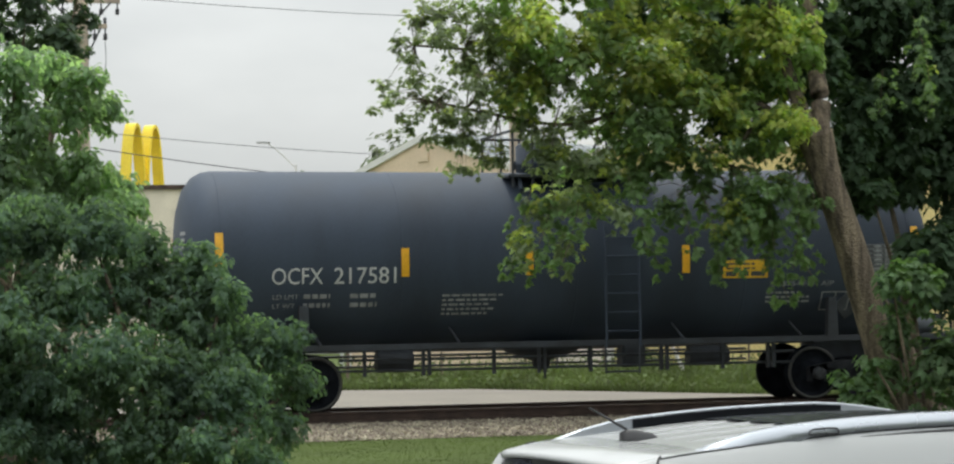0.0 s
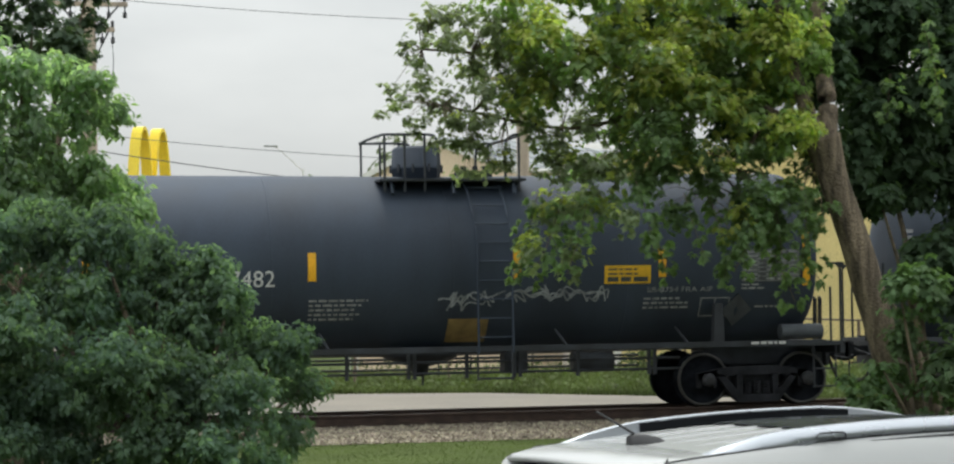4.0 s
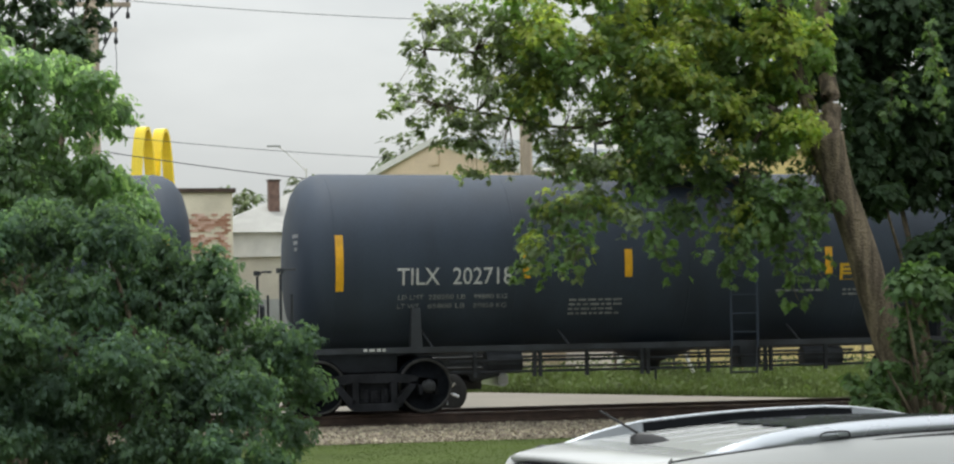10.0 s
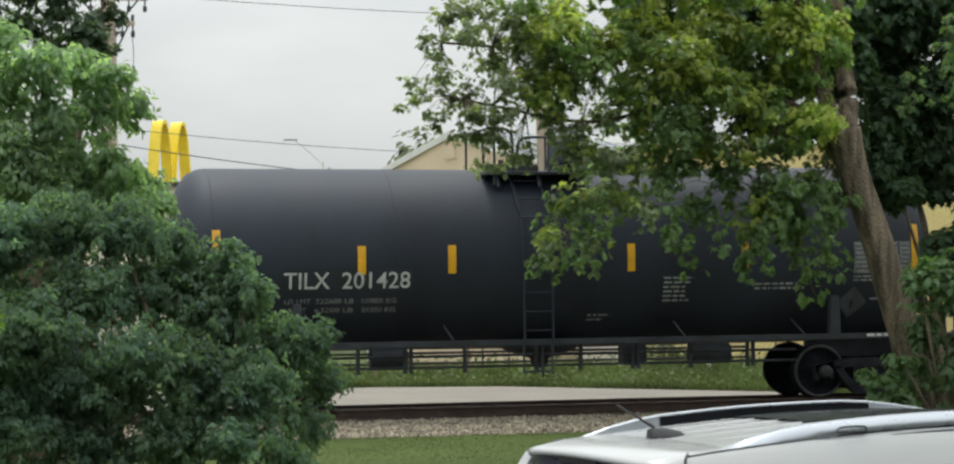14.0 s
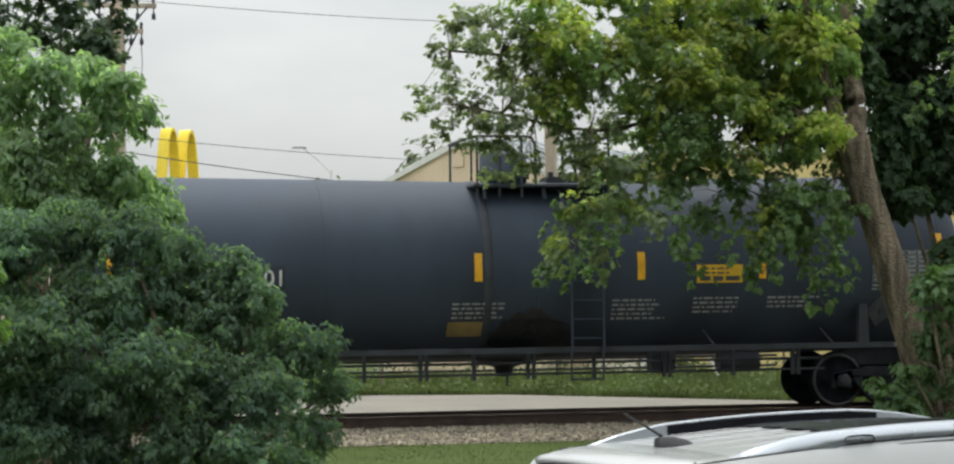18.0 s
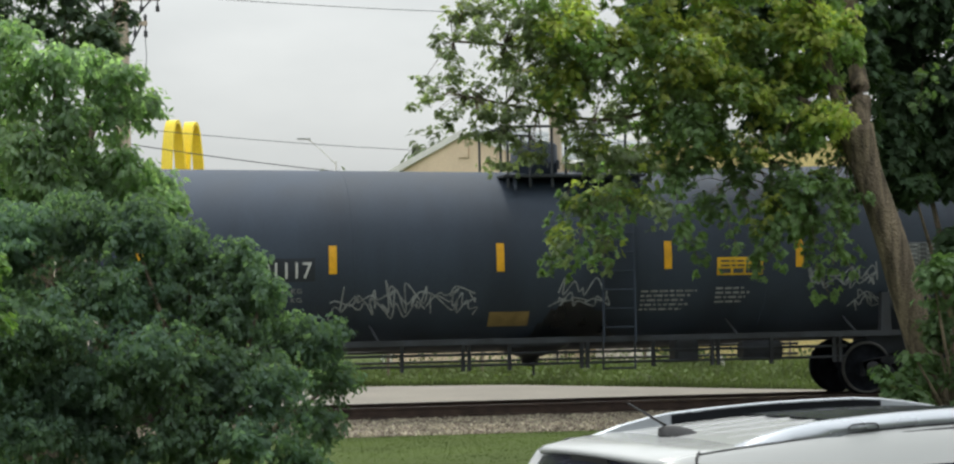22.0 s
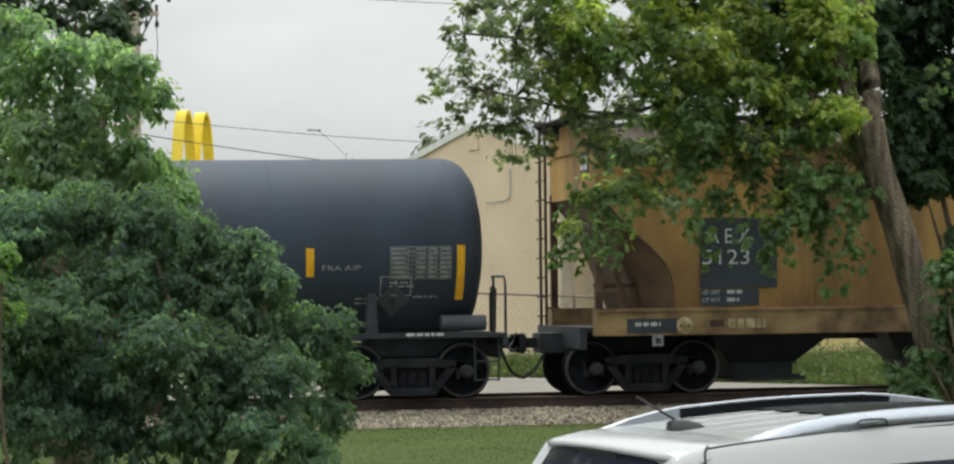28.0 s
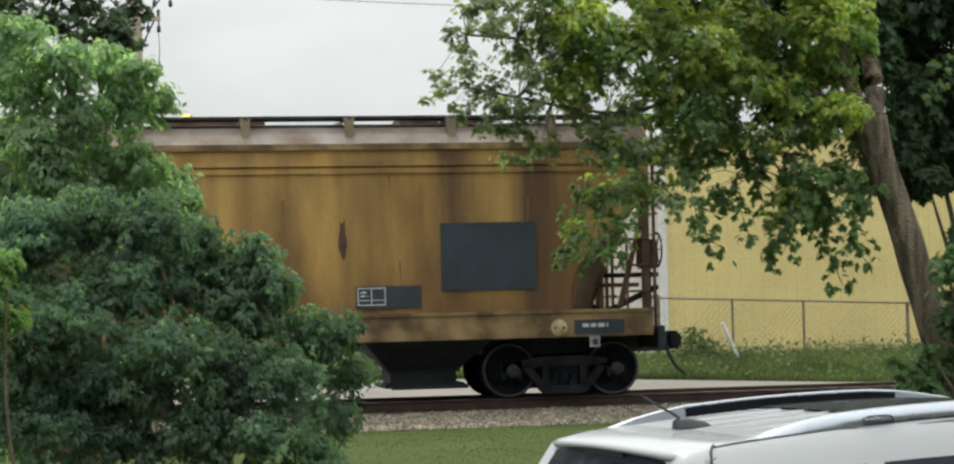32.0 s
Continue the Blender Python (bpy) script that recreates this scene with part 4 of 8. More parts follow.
        for k in range(n):
            xx = outer - d * 0.05 - (outer - d * 0.05 - inner - d * c) * (k / 2.2 if n > 1 else 0.3)
            for y in (-1.1, 1.1):
                part("rail_post", rod(bmesh.new(), (xx, y, top - 0.3), (xx, y, zt), 0.022, 6), M["frame"], car)
    bm = lathe(bmesh.new(), [(top - 0.16, mr * 1.0), (top + 0.10, mr), (top + 0.12, mr * 1.06), (top + 0.16, mr * 1.06), (top + 0.18, mr * 1.02), (top + 0.46, mr), (top + 0.51, mr * 0.85), (top + 0.53, 0.001)], 28, "z")
    for v in bm.verts:
        v.co.x += mc
    hatch = part("manway", bm, M[paint], car, "round black manway housing")
    bm = bmesh.new()
    for kk in range(10):
        a = 2 * math.pi * kk / 10
        rod(bm, (mc + mr * 1.08 * math.cos(a), mr * 1.08 * math.sin(a), top + 0.06), (mc + mr * 1.08 * math.cos(a), mr * 1.08 * math.sin(a), top + 0.2), 0.022, 6)
    part("eye_bolt", bm, M["frame"], hatch)
    if vb - va > 0.3:
        bm = box(bmesh.new(), va, vb, -0.3, 0.3, top - 0.05, top + 0.09, 0.03)
        for xx in (0.15, 0.5, 0.82):
            rod(bm, (va + (vb - va) * xx, -0.2, top + 0.05), (va + (vb - va) * xx, -0.2, top + 0.17), 0.05, 8)
        part("valve_box", bm, M["frame"], car)
    else:
        part("relief_valve", lathe_at([(top - 0.03, 0.08), (top + 0.06, 0.08), (top + 0.10, 0.045), (top + 0.32, 0.03), (top + 0.36, 0.001)], va, 0.0), M["frame"], car)
    for y in (-1, 1):
        for dx in (la, lb):
            pts = []
            for kk in range(15):
                z = top - 0.10 - (top - 1.40) * kk / 14
                yy = math.sqrt(max(0.3, (r + 0.07) ** 2 - (z - zc) ** 2)) if z > zc else r + 0.07
                pts.append((dx - 0.05 + 0.06 * min(1, kk / 5), y * yy, z))
            part("ladder_stile", tube(bmesh.new(), pts, 0.022, 6), M[paint], car)
        for kk in range(9):
            z = 1.55 + 0.31 * kk
            yy = math.sqrt(max(0.3, (r + 0.07) ** 2 - (z - zc) ** 2)) if z > zc else r + 0.07
            part("ladder_rung", rod(bmesh.new(), (la, y * yy, z), (lb, y * yy, z), 0.014, 6), M[paint], car)
        bm = bmesh.new()
        for dx in (la, lb):
            rod(bm, (dx, y * 1.55, 0.85), (dx, y * 1.55, 1.40), 0.018, 6)
        rod(bm, (la, y * 1.55, 0.88), (lb, y * 1.55, 0.88), 0.018, 6)
        part("ladder_step", bm, M["frame"], car)
    if spill:
        rng = random.Random(9)
        sx, sw = spill
        n = 24
        bm = bmesh.new()
        cols = []
        for i in range(n + 1):
            xx = sx + sw * i / n
            zz = 2.05 - 0.75 * (abs(2 * i / n - 1) ** 1.8) + rng.uniform(-0.06, 0.06)
            cols.append([bm.verts.new((xx, on(xx, z) + 0.002, z)) for z in np.linspace(1.40, max(1.42, zz), 8)])
        for a, b in zip(cols, cols[1:]):
            for j in range(7):
                bm.faces.new((a[j], b[j], b[j + 1], a[j + 1]))
        part("spill_stain", bm, M["spill"], shell, "glossy black stain of spilled product")
    end_gear(car, L, -1, brake[0], tall[0])
    end_gear(car, L, 1, brake[1], tall[1])
    # small stencils on the sill and on the head
    bm = data_bars(bmesh.new(), 1.12, 1.395, 0.5, 1, 0.1, 0.045, lambda x, z: -1.528, 4)
    data_bars(bm, L - 1.45, 1.395, 0.7, 1, 0.1, 0.045, lambda x, z: -1.528, 6)
    part("sill_stencil", bm, M["white"], car)
    bm = bmesh.new()
    for k in range(3):
        ww = (0.30, 0.22, 0.14)[k]
        v = []
        for yy, zz in ((-0.95, 3.28 - k * 0.11), (-0.95 + ww, 3.28 - k * 0.11), (-0.95 + ww, 3.22 - k * 0.11), (-0.95, 3.22 - k * 0.11)):
            rr = math.hypot(yy, zz - zc) / r
            xx = np.interp(rr, [0, 0.35, 0.62, 0.80, 0.925, 0.985, 1], [0.09, 0.10, 0.145, 0.225, 0.365, 0.525, 0.665])
            v.append(bm.verts.new((float(xx) - 0.012, yy, zz)))
        bm.faces.new(v)
    part("head_stencil", bm, M["greytext"], shell)
    bogie(car, 1.38)
    bogie(car, rt)
    CARS.append((car, x0))
    return car


CARS = []


def hopper_car(x0):
    """A rusty covered hopper. Origin under the left end of its sill."""
    car = thing("hopper_car", "rust-stained ochre yellow covered hopper car with black paint patches", "hopper car")
    L = 16.35
    W = 1.58
    on = lambda x, z: -W - 0.006
    # body: side sheets with sloping ends
    outline = [(0.04, 4.40), (L - 0.04, 4.40), (L - 0.04, 3.62), (L - 1.24, 2.46), (L - 1.34, 1.74), (1.34, 1.74), (1.24, 2.46), (0.04, 3.62)]
    bm = slab(bmesh.new(), outline, -W, W)
    # sloping end undersides take a darker brown than the sides
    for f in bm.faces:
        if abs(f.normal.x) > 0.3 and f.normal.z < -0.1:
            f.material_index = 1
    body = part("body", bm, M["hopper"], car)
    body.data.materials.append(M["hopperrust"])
    for a, b in ((0.0, 1), (L, -1)):
        # inward slope sheet with a gusset that flares out to the cut edge of each side
        X = lambda d: a + b * d
        deep = [(X(0.06), 4.38), (X(0.06), 3.80), (X(0.92), 1.74), (X(1.7), 1.74), (X(1.7), 4.38)]
        part("slope_sheet", slab(bmesh.new(), deep, -1.12, 1.12), M["slopesheet"], body, "dark brown slope sheet")
        for y in (-1, 1):
            edge = smooth_path([(X(0.045), y * (W - 0.01), 3.64), (X(0.60), y * (W - 0.01), 3.08), (X(1.20), y * (W - 0.01), 2.50), (X(1.33), y * (W - 0.01), 2.10), (X(1.35), y * (W - 0.01), 1.745)], 4)
            bm = bmesh.new()
            outer = [bm.verts.new(p) for p in edge]
            inner = [bm.verts.new((X(0.06 + 0.86 * (3.80 - p.z) / 2.06), y * 1.11, p.z)) for p in edge]
            for k in range(len(edge) - 1):
                bm.faces.new((outer[k], outer[k + 1], inner[k + 1], inner[k])).smooth = True
            bmesh.ops.recalc_face_normals(bm, faces=bm.faces)
            part("gusset", bm, M["slopesheet"], body)
            part("cut_edge", tube(bmesh.new(), edge, 0.022, 6), M["hopperrust"], body)
        bm = bmesh.new()
        rows = [[bm.verts.new((X(d), y, z)) for y, z in ((-W, 4.38), (-W, 4.50), (-1.25, 4.78), (-0.6, 4.88), (0.6, 4.88), (1.25, 4.78), (W, 4.50), (W, 4.38))] for d in (-0.012, 0.03)]
        bm.faces.new(rows[0]), bm.faces.new(rows[1])
        for k in range(8):
            bm.faces.new((rows[0][k], rows[0][(k + 1) % 8], rows[1][(k + 1) % 8], rows[1][k]))
        bmesh.ops.recalc_face_normals(bm, faces=bm.faces)
        part("end_gable", bm, M["hopper"], body, "ochre end sheet under the roof")
        bm = slab(bmesh.new(), [(a + b * 0.02, 4.4), (a + b * 0.16, 4.4), (a + b * 0.16, 3.5), (a + b * 0.02, 3.6)], -W - 0.03, -W + 0.04)
        part("corner_plate", bm, M["hopper"], body)
        for y in (-W + 0.06, W - 0.06):
            part("corner_post", boxed(*sorted((a + b * 0.02, a + b * 0.14)), y - 0.05, y + 0.05, 1.74, 3.75), M["hopperrust"], car)
        part("corner_brace", slab(bmesh.new(), [(a + b * 0.10, 3.3), (a + b * 0.16, 3.3), (a + b * 0.58, 1.78), (a + b * 0.48, 1.78)], -W + 0.02, -W + 0.08), M["hopperrust"], car)
        # end ladders: close against both corners at the brake end, at the far corner alone at the other
        off = 0.16 if b > 0 else 0.07
        for y in (-W + 0.05, W - 0.45)[b > 0:]:
            bm = bmesh.new()
            for yy in (y, y + 0.40):
                rod(bm, (a - b * off, yy, 1.45), (a - b * off, yy, 4.93), 0.028, 6)
            for k in range(9):
                q = a - b * (off + 0.07)
                tube(bm, [(a - b * off, y, 1.62 + 0.34 * k), (q, y, 1.60 + 0.34 * k), (q, y + 0.40, 1.60 + 0.34 * k), (a - b * off, y + 0.40, 1.62 + 0.34 * k)], 0.014, 6)
            for z in (1.75, 3.6, 4.5):
                rod(bm, (a - b * off, y, z), (a + b * 0.08, y, z), 0.018, 6)
            part("end_ladder", bm, M["hopperrust"], car)
        # side rungs between the corner post and its brace
        bm = bmesh.new()
        rod(bm, (a + b * 0.42, -W - 0.03, 1.74), (a + b * 0.42, -W - 0.03, 2.92), 0.020, 6)
        for k in range(4):
            rod(bm, (a + b * 0.03, -W - 0.03, 1.60 + 0.43 * k), (a + b * 0.46, -W - 0.03, 1.60 + 0.43 * k), 0.018, 6)
        part("side_ladder", bm, M["hopperrust"], car)
        # cross beam and a strut in the open end
        bm = boxed(*sorted((a + b * 0.1, a + b * 1.1)), -1.2, -1.08, 2.10, 2.17, 0.01)
        box(bm, *sorted((a + b * 0.72, a + b * 0.80)), -1.2, -1.1, 1.44, 3.0, 0.01)
        part("end_strut", bm, M["hopperrust"], car)
        # end deck and coupler gear
        bm = box(bmesh.new(), *sorted((a - b * 0.17, a + b * 1.6)), -1.45, 1.45, 1.36, 1.44, 0.01)
        box(bm, *sorted((a - b * 0.24, a - b * 0.12)), -1.5, 1.5, 1.08, 1.45, 0.01)
        part("end_deck", bm, M["frame"], car)
        bm = box(bmesh.new(), *sorted((a - b * 0.62, a + b * 2.6)), -0.3, 0.3, 1.0, 1.34, 0.02)
        part("draft_sill", bm, M["frame"], car)
        bm = bmesh.new()
        box(bm, *sorted((a - b * 0.62, a - b * 0.92)), -0.09, 0.09, 1.09, 1.26, 0.02)
        tip = 1.10 if b > 0 else 0.92
        box(bm, *sorted((a - b * (tip - 0.24), a - b * tip)), -0.17, 0.15, 1.02, 1.33, 0.05)
        part("coupler", bm, M["truck"], car)
        bm = bmesh.new()
        tube(bm, smooth_path([(a - b * 0.56, -0.42, 1.10), (a - b * 0.60, -0.42, 0.98), (a - b * 0.74, -0.38, 0.74), (a - b * 0.92, -0.32, 0.60)], 5), 0.026, 7)
        part("air_hose", bm, M["rubber"], car)
        if b < 0:
            bm = bmesh.new()
            tube(bm, [(a + 0.42, -0.5 + 0.29 * math.cos(k * 0.2618), 2.72 + 0.29 * math.sin(k * 0.2618)) for k in range(25)], 0.018, 6)
            hand = part("brake_wheel", bm, M["frame"], car)
            for k in range(6):
                part("spoke", rod(bmesh.new(), (a + 0.40, -0.5, 2.72), (a + 0.42, -0.5 + 0.28 * math.cos(k * 1.047), 2.72 + 0.28 * math.sin(k * 1.047)), 0.012, 5), M["frame"], hand)
            bm = box(bmesh.new(), a + 0.10, a + 0.38, -0.72, -0.3, 2.4, 2.9, 0.03)
            box(bm, a + 0.16, a + 0.28, -0.6, -0.42, 1.4, 2.5)
            part("handbrake", bm, M["hopperrust"], car)
            bm = bmesh.new()
            rod(bm, (a - 0.9, -0.9, 1.55), (a + 0.3, -0.9, 2.1), 0.05, 6)
            rod(bm, (a - 0.7, -0.6, 2.3), (a + 0.4, -0.6, 2.3), 0.04, 6)
            rod(bm, (a - 1.1, -0.9, 1.9), (a - 0.2, -0.9, 1.5), 0.05, 6)
            part("brake_rigging", bm, M["truck"], car)
    # roof, eave rail and running boards
    bm = slab(bmesh.new(), [(0.0, 4.40), (L, 4.40), (L, 4.50), (0.0, 4.50)], -W - 0.05, W + 0.05)
    part("top_chord", bm, M["hopperpale"], car, "faded ochre top chord")
    bm = bmesh.new()
    ring = [(-W, 4.50), (-1.25, 4.78), (-0.6, 4.88), (0.6, 4.88), (1.25, 4.78), (W, 4.50)]
    a = [bm.verts.new((0.02, y, z)) for y, z in ring]
    b = [bm.verts.new((L - 0.02, y, z)) for y, z in ring]
    for i in range(5):
        bm.faces.new((a[i], a[i + 1], b[i + 1], b[i]))
    bm.faces.new(a), bm.faces.new(b)
    bmesh.ops.recalc_face_normals(bm, faces=bm.faces)
    part("roof", bm, M["hopperroof"], car, "grimy brown roof")
    for y in (-0.95, 0.95):
        bm = box(bmesh.new(), -0.35, L + 0.35, y - 0.33, y + 0.33, 4.93, 4.96)
        for k in range(3):
            box(bm, -0.35, L + 0.35, y - 0.30 + 0.24 * k, y - 0.26 + 0.24 * k, 4.96, 4.975)
        part("running_board", bm, M["frame"], car)
    for a, b in ((0.0, 1), (L, -1)):
        # cross walk at the end of the boards, on sloping struts
        bm = boxed(*sorted((a - b * 0.33, a + b * 0.10)), -0.62, 0.62, 4.925, 4.958)
        for y in (-1.2, -0.7, 0.7, 1.2):
            slab(bm, [(a - b * 0.33, 4.93), (a + b * 0.02, 4.93), (a + b * 0.02, 4.62)], y - 0.02, y + 0.02)
        part("end_walkway", bm, M["frame"], car)
    for k in range(9):
        xx = 1.31 + 1.68 * k
        bm = slab(bmesh.new(), [(xx - 0.045, 4.5), (xx + 0.045, 4.5), (xx + 0.085, 4.94), (xx - 0.085, 4.94)], -1.45, -1.35)
        slab(bm, [(xx - 0.02, 4.9), (xx + 0.02, 4.9), (xx + 0.02, 4.94), (xx - 0.02, 4.94)], -1.45, 1.45)
        part("running_board_bracket", bm, M["bracket"], car)
    for xx in (2.15, 5.4, 9.35, 13.2):
        hatch = part("roof_hatch", boxed(xx - 0.80, xx + 0.80, -0.4, 0.4, 4.86, 4.99, 0.02), M["hopperrust"], car)
        for d in (-0.5, 0.5):
            part("latch", boxed(xx + d - 0.07, xx + d + 0.07, -0.46, -0.36, 4.97, 5.03, 0.01), M["hopperroof"], hatch)
    # side posts, seams and chords
    for k in range(8):
        xx = 2.1 + (L - 4.2) * k / 7
        part("side_seam", boxed(xx - 0.016, xx + 0.016, -W - 0.012, -W, 1.75, 4.05), M["hopper"], body)
    part("side_seam", boxed(5.36, 5.382, -W - 0.014, -W, 1.78, 4.0), M["hopperrust"], body, "dark open seam")
    bm = boxed(0.2, L - 0.2, -W - 0.035, -W, 4.02, 4.10)
    box(bm, 0.15, L - 0.15, -W - 0.05, -W, 4.14, 4.22)
    part("side_chord", bm, M["hopper"], body)
    bm = boxed(0.0, L, -W - 0.07, -W + 0.2, 1.30, 1.74, 0.015)
    box(bm, 0.0, L, -W - 0.10, -W + 0.2, 1.70, 1.75)
    box(bm, 0.0, L, W - 0.2, W + 0.07, 1.30, 1.74)
    part("side_sill", bm, M["hopperpale"], car, "faded ochre side sill with brown rust")
    bm = bmesh.new()
    rng = random.Random(12)
    for k in range(16):
        xx = rng.uniform(1.8, L - 1.8)
        h = rng.uniform(0.2, 0.9)
        z1 = rng.choice((4.0, 3.6, 2.6))
        slab(bm, [(xx, z1), (xx + rng.uniform(0.02, 0.06), z1), (xx + 0.03, z1 - h)], -W - 0.004, -W - 0.001)
    part("rust_run", bm, M["ruststain"], body)
    # a tall rust stain of uneven outline
    for n, (sx, sz, sw, sh) in enumerate(((11.22, 2.95, 0.065, 0.34),)):
        ring = []
        for k in range(18):
            a = 2 * math.pi * k / 18
            f = 1 + rng.uniform(-0.22, 0.22)
            ring.append((sx + sw * f * math.cos(a), max(1.755, sz + sh * f * math.sin(a))))
        bm = bmesh.new()
        bm.faces.new([bm.verts.new((x, -W - 0.0055 - 0.0006 * n, z)) for x, z in ring])
        part("rust_stain", bm, M["hopperrust"], body)
    # small plates on the ends and pale tags under the sill
    for a, b in ((0.03, -1), (L - 0.03, 1)):
        p = part("end_plate", boxed(*sorted((a, a + b * 0.012)), -1.15, -0.65, 4.02, 4.36), M["patch"], body, "small dark plate with white cells")
        for k in range(4):
            part("stencil_note", boxed(*sorted((a + b * 0.012, a + b * 0.016)), -1.10 + 0.24 * (k % 2), -0.92 + 0.24 * (k % 2), 4.07 + 0.14 * (k // 2), 4.16 + 0.14 * (k // 2)), M["white"], p)
    for xa in (1.05, L - 1.0):
        tag = part("tag_plate", boxed(xa - 0.09, xa + 0.09, -W - 0.06, -W - 0.045, 1.13, 1.33), M["greytext"], car, "small pale tag below the sill")
        part("tag_hole", boxed(xa - 0.04, xa + 0.05, -W - 0.064, -W - 0.058, 1.17, 1.26), M["patch"], tag)
    # black patches with lettering
    def black(xa, xb, za, zb):
        return part("painted_patch", patch(bmesh.new(), xa, xb, za, zb, lambda x, z: -W - 0.026, 1), M["patch"], body, "square patch of black paint")
    on2 = lambda x, z: -W - 0.032
    p = black(1.80, 3.14, 2.08, 3.24)
    bm = words(bmesh.new(), "A E X", 1.93, 2.82, 0.24, 0.74, on2)
    words(bm, "5123", 1.84, 2.47, 0.24, 0.82, on2)
    part("reporting_mark", bm, M["white"], p, "white stencilled lettering")
    p = black(1.80, 2.82, 1.78, 2.06)
    bm = bmesh.new()
    for k, head in enumerate(("LD LMT", "LT WT")):
        words(bm, head, 1.84, 1.97 - 0.13 * k, 0.07, 0.30, on2)
        data_bars(bm, 2.26, 2.04 - 0.13 * k, 0.3, 1, 0.1, 0.06, on2, k)
    part("load_data", bm, M["white"], p)
    black(7.40, 8.92, 2.10, 3.70)
    black(12.82, 14.40, 2.10, 3.20)
    p = black(11.42, 12.48, 1.84, 2.20)
    bm = bmesh.new()
    for xa, xb, za, zb in ((11.44, 11.90, 1.89, 1.91), (11.44, 11.90, 2.16, 2.18), (11.44, 11.46, 1.91, 2.16), (11.88, 11.90, 1.91, 2.16), (11.66, 11.68, 1.91, 2.16), (11.46, 11.88, 1.97, 1.985)):
        patch(bm, xa, xb, za, zb, on2, 1)
    data_bars(bm, 11.49, 2.12, 0.14, 2, 0.06, 0.03, on2)
    part("stencil_frame", bm, M["white"], p, "small white stencilled grid")
    # black note bars on the sill
    for xa in (0.52, L - 1.35):
        p = part("sill_plate", patch(bmesh.new(), xa, xa + 0.85, 1.34, 1.58, lambda x, z: -W - 0.075, 1), M["patch"], car)
        part("sill_stencil", data_bars(bmesh.new(), xa + 0.14, 1.52, 0.6, 1, 0.1, 0.06, lambda x, z: -W - 0.08, 3), M["white"], p)
        bm = bmesh.new()
        xc = xa + (0.99 if xa < 2 else -0.25)
        lathe(bm, [(-W - 0.075, 0.001), (-W - 0.09, 0.13), (-W - 0.07, 0.14)], 20, "y")
        bmesh.ops.translate(bm, verts=bm.verts, vec=(xc, 0, 1.46))
        cover = part("round_cover", bm, M["wornletters"], car, "worn pale round cover with two bolts")
        for d in (-0.07, 0.07):
            part("bolt", rod(bmesh.new(), (xc + d, -W - 0.08, 1.46), (xc + d, -W - 0.098, 1.46), 0.022, 8), M["patch"], cover)
        if xa < 2:
            # raised dark square stands in for the shade inside a sill recess
            part("sill_recess_patch", boxed(xc + 0.44, xc + 0.68, -W - 0.082, -W - 0.06, 1.43, 1.55, 0.004), M["hopperrust"], car, "dark square on the sill for the shade of a recess")
    # faded wide lettering along the sill, too worn to read
    part("stencil_note", data_bars(bmesh.new(), 2.26, 1.56, 0.95, 1, 0.2, 0.15, lambda x, z: -W - 0.075, 14), M["wornletters"], car, "faded pale lettering on the sill")
    # outlet hoppers
    for xc in (3.1, 6.25, 9.42, 12.55):
        bm = bmesh.new()
        top = [(-0.95, -1.0), (1.28, -1.0), (1.28, 1.0), (-0.95, 1.0)]
        low = [(-0.42, -0.40), (0.74, -0.40), (0.74, 0.40), (-0.42, 0.40)]
        a = [bm.verts.new((xc + x, y, 1.32)) for x, y in top]
        b = [bm.verts.new((xc + x, y, 0.78)) for x, y in low]
        for i in range(4):
            bm.faces.new((a[i], a[(i + 1) % 4], b[(i + 1) % 4], b[i]))
        bm.faces.new(b)
        bmesh.ops.recalc_face_normals(bm, faces=bm.faces)
        bay = part("outlet_hopper", bm, M["frame"], car)
        part("spout", boxed(xc - 0.40, xc + 0.72, -0.39, 0.39, 0.56, 0.80, 0.01), M["frame"], bay)
        part("flange", boxed(xc - 0.46, xc + 0.78, -0.45, 0.45, 0.755, 0.795, 0.008), M["frame"], bay)
        part("outlet_gate", boxed(xc - 0.50, xc + 0.84, -0.50, 0.50, 0.50, 0.58, 0.015), M["frame"], bay)
        part("gate_rack", boxed(xc - 0.4, xc + 0.88, -0.60, -0.45, 0.48, 0.55), M["frame"], bay)
    bm = boxed(1.4, L - 1.4, -0.25, 0.25, 1.17, 1.44)
    rod(bm, (2.9, -0.9, 1.34), (L - 2.9, -0.9, 1.34), 0.03, 6)
    part("centre_sill", bm, M["frame"], car)
    bogie(car, 1.02)
    bogie(car, L - 1.38)
    CARS.append((car, x0))


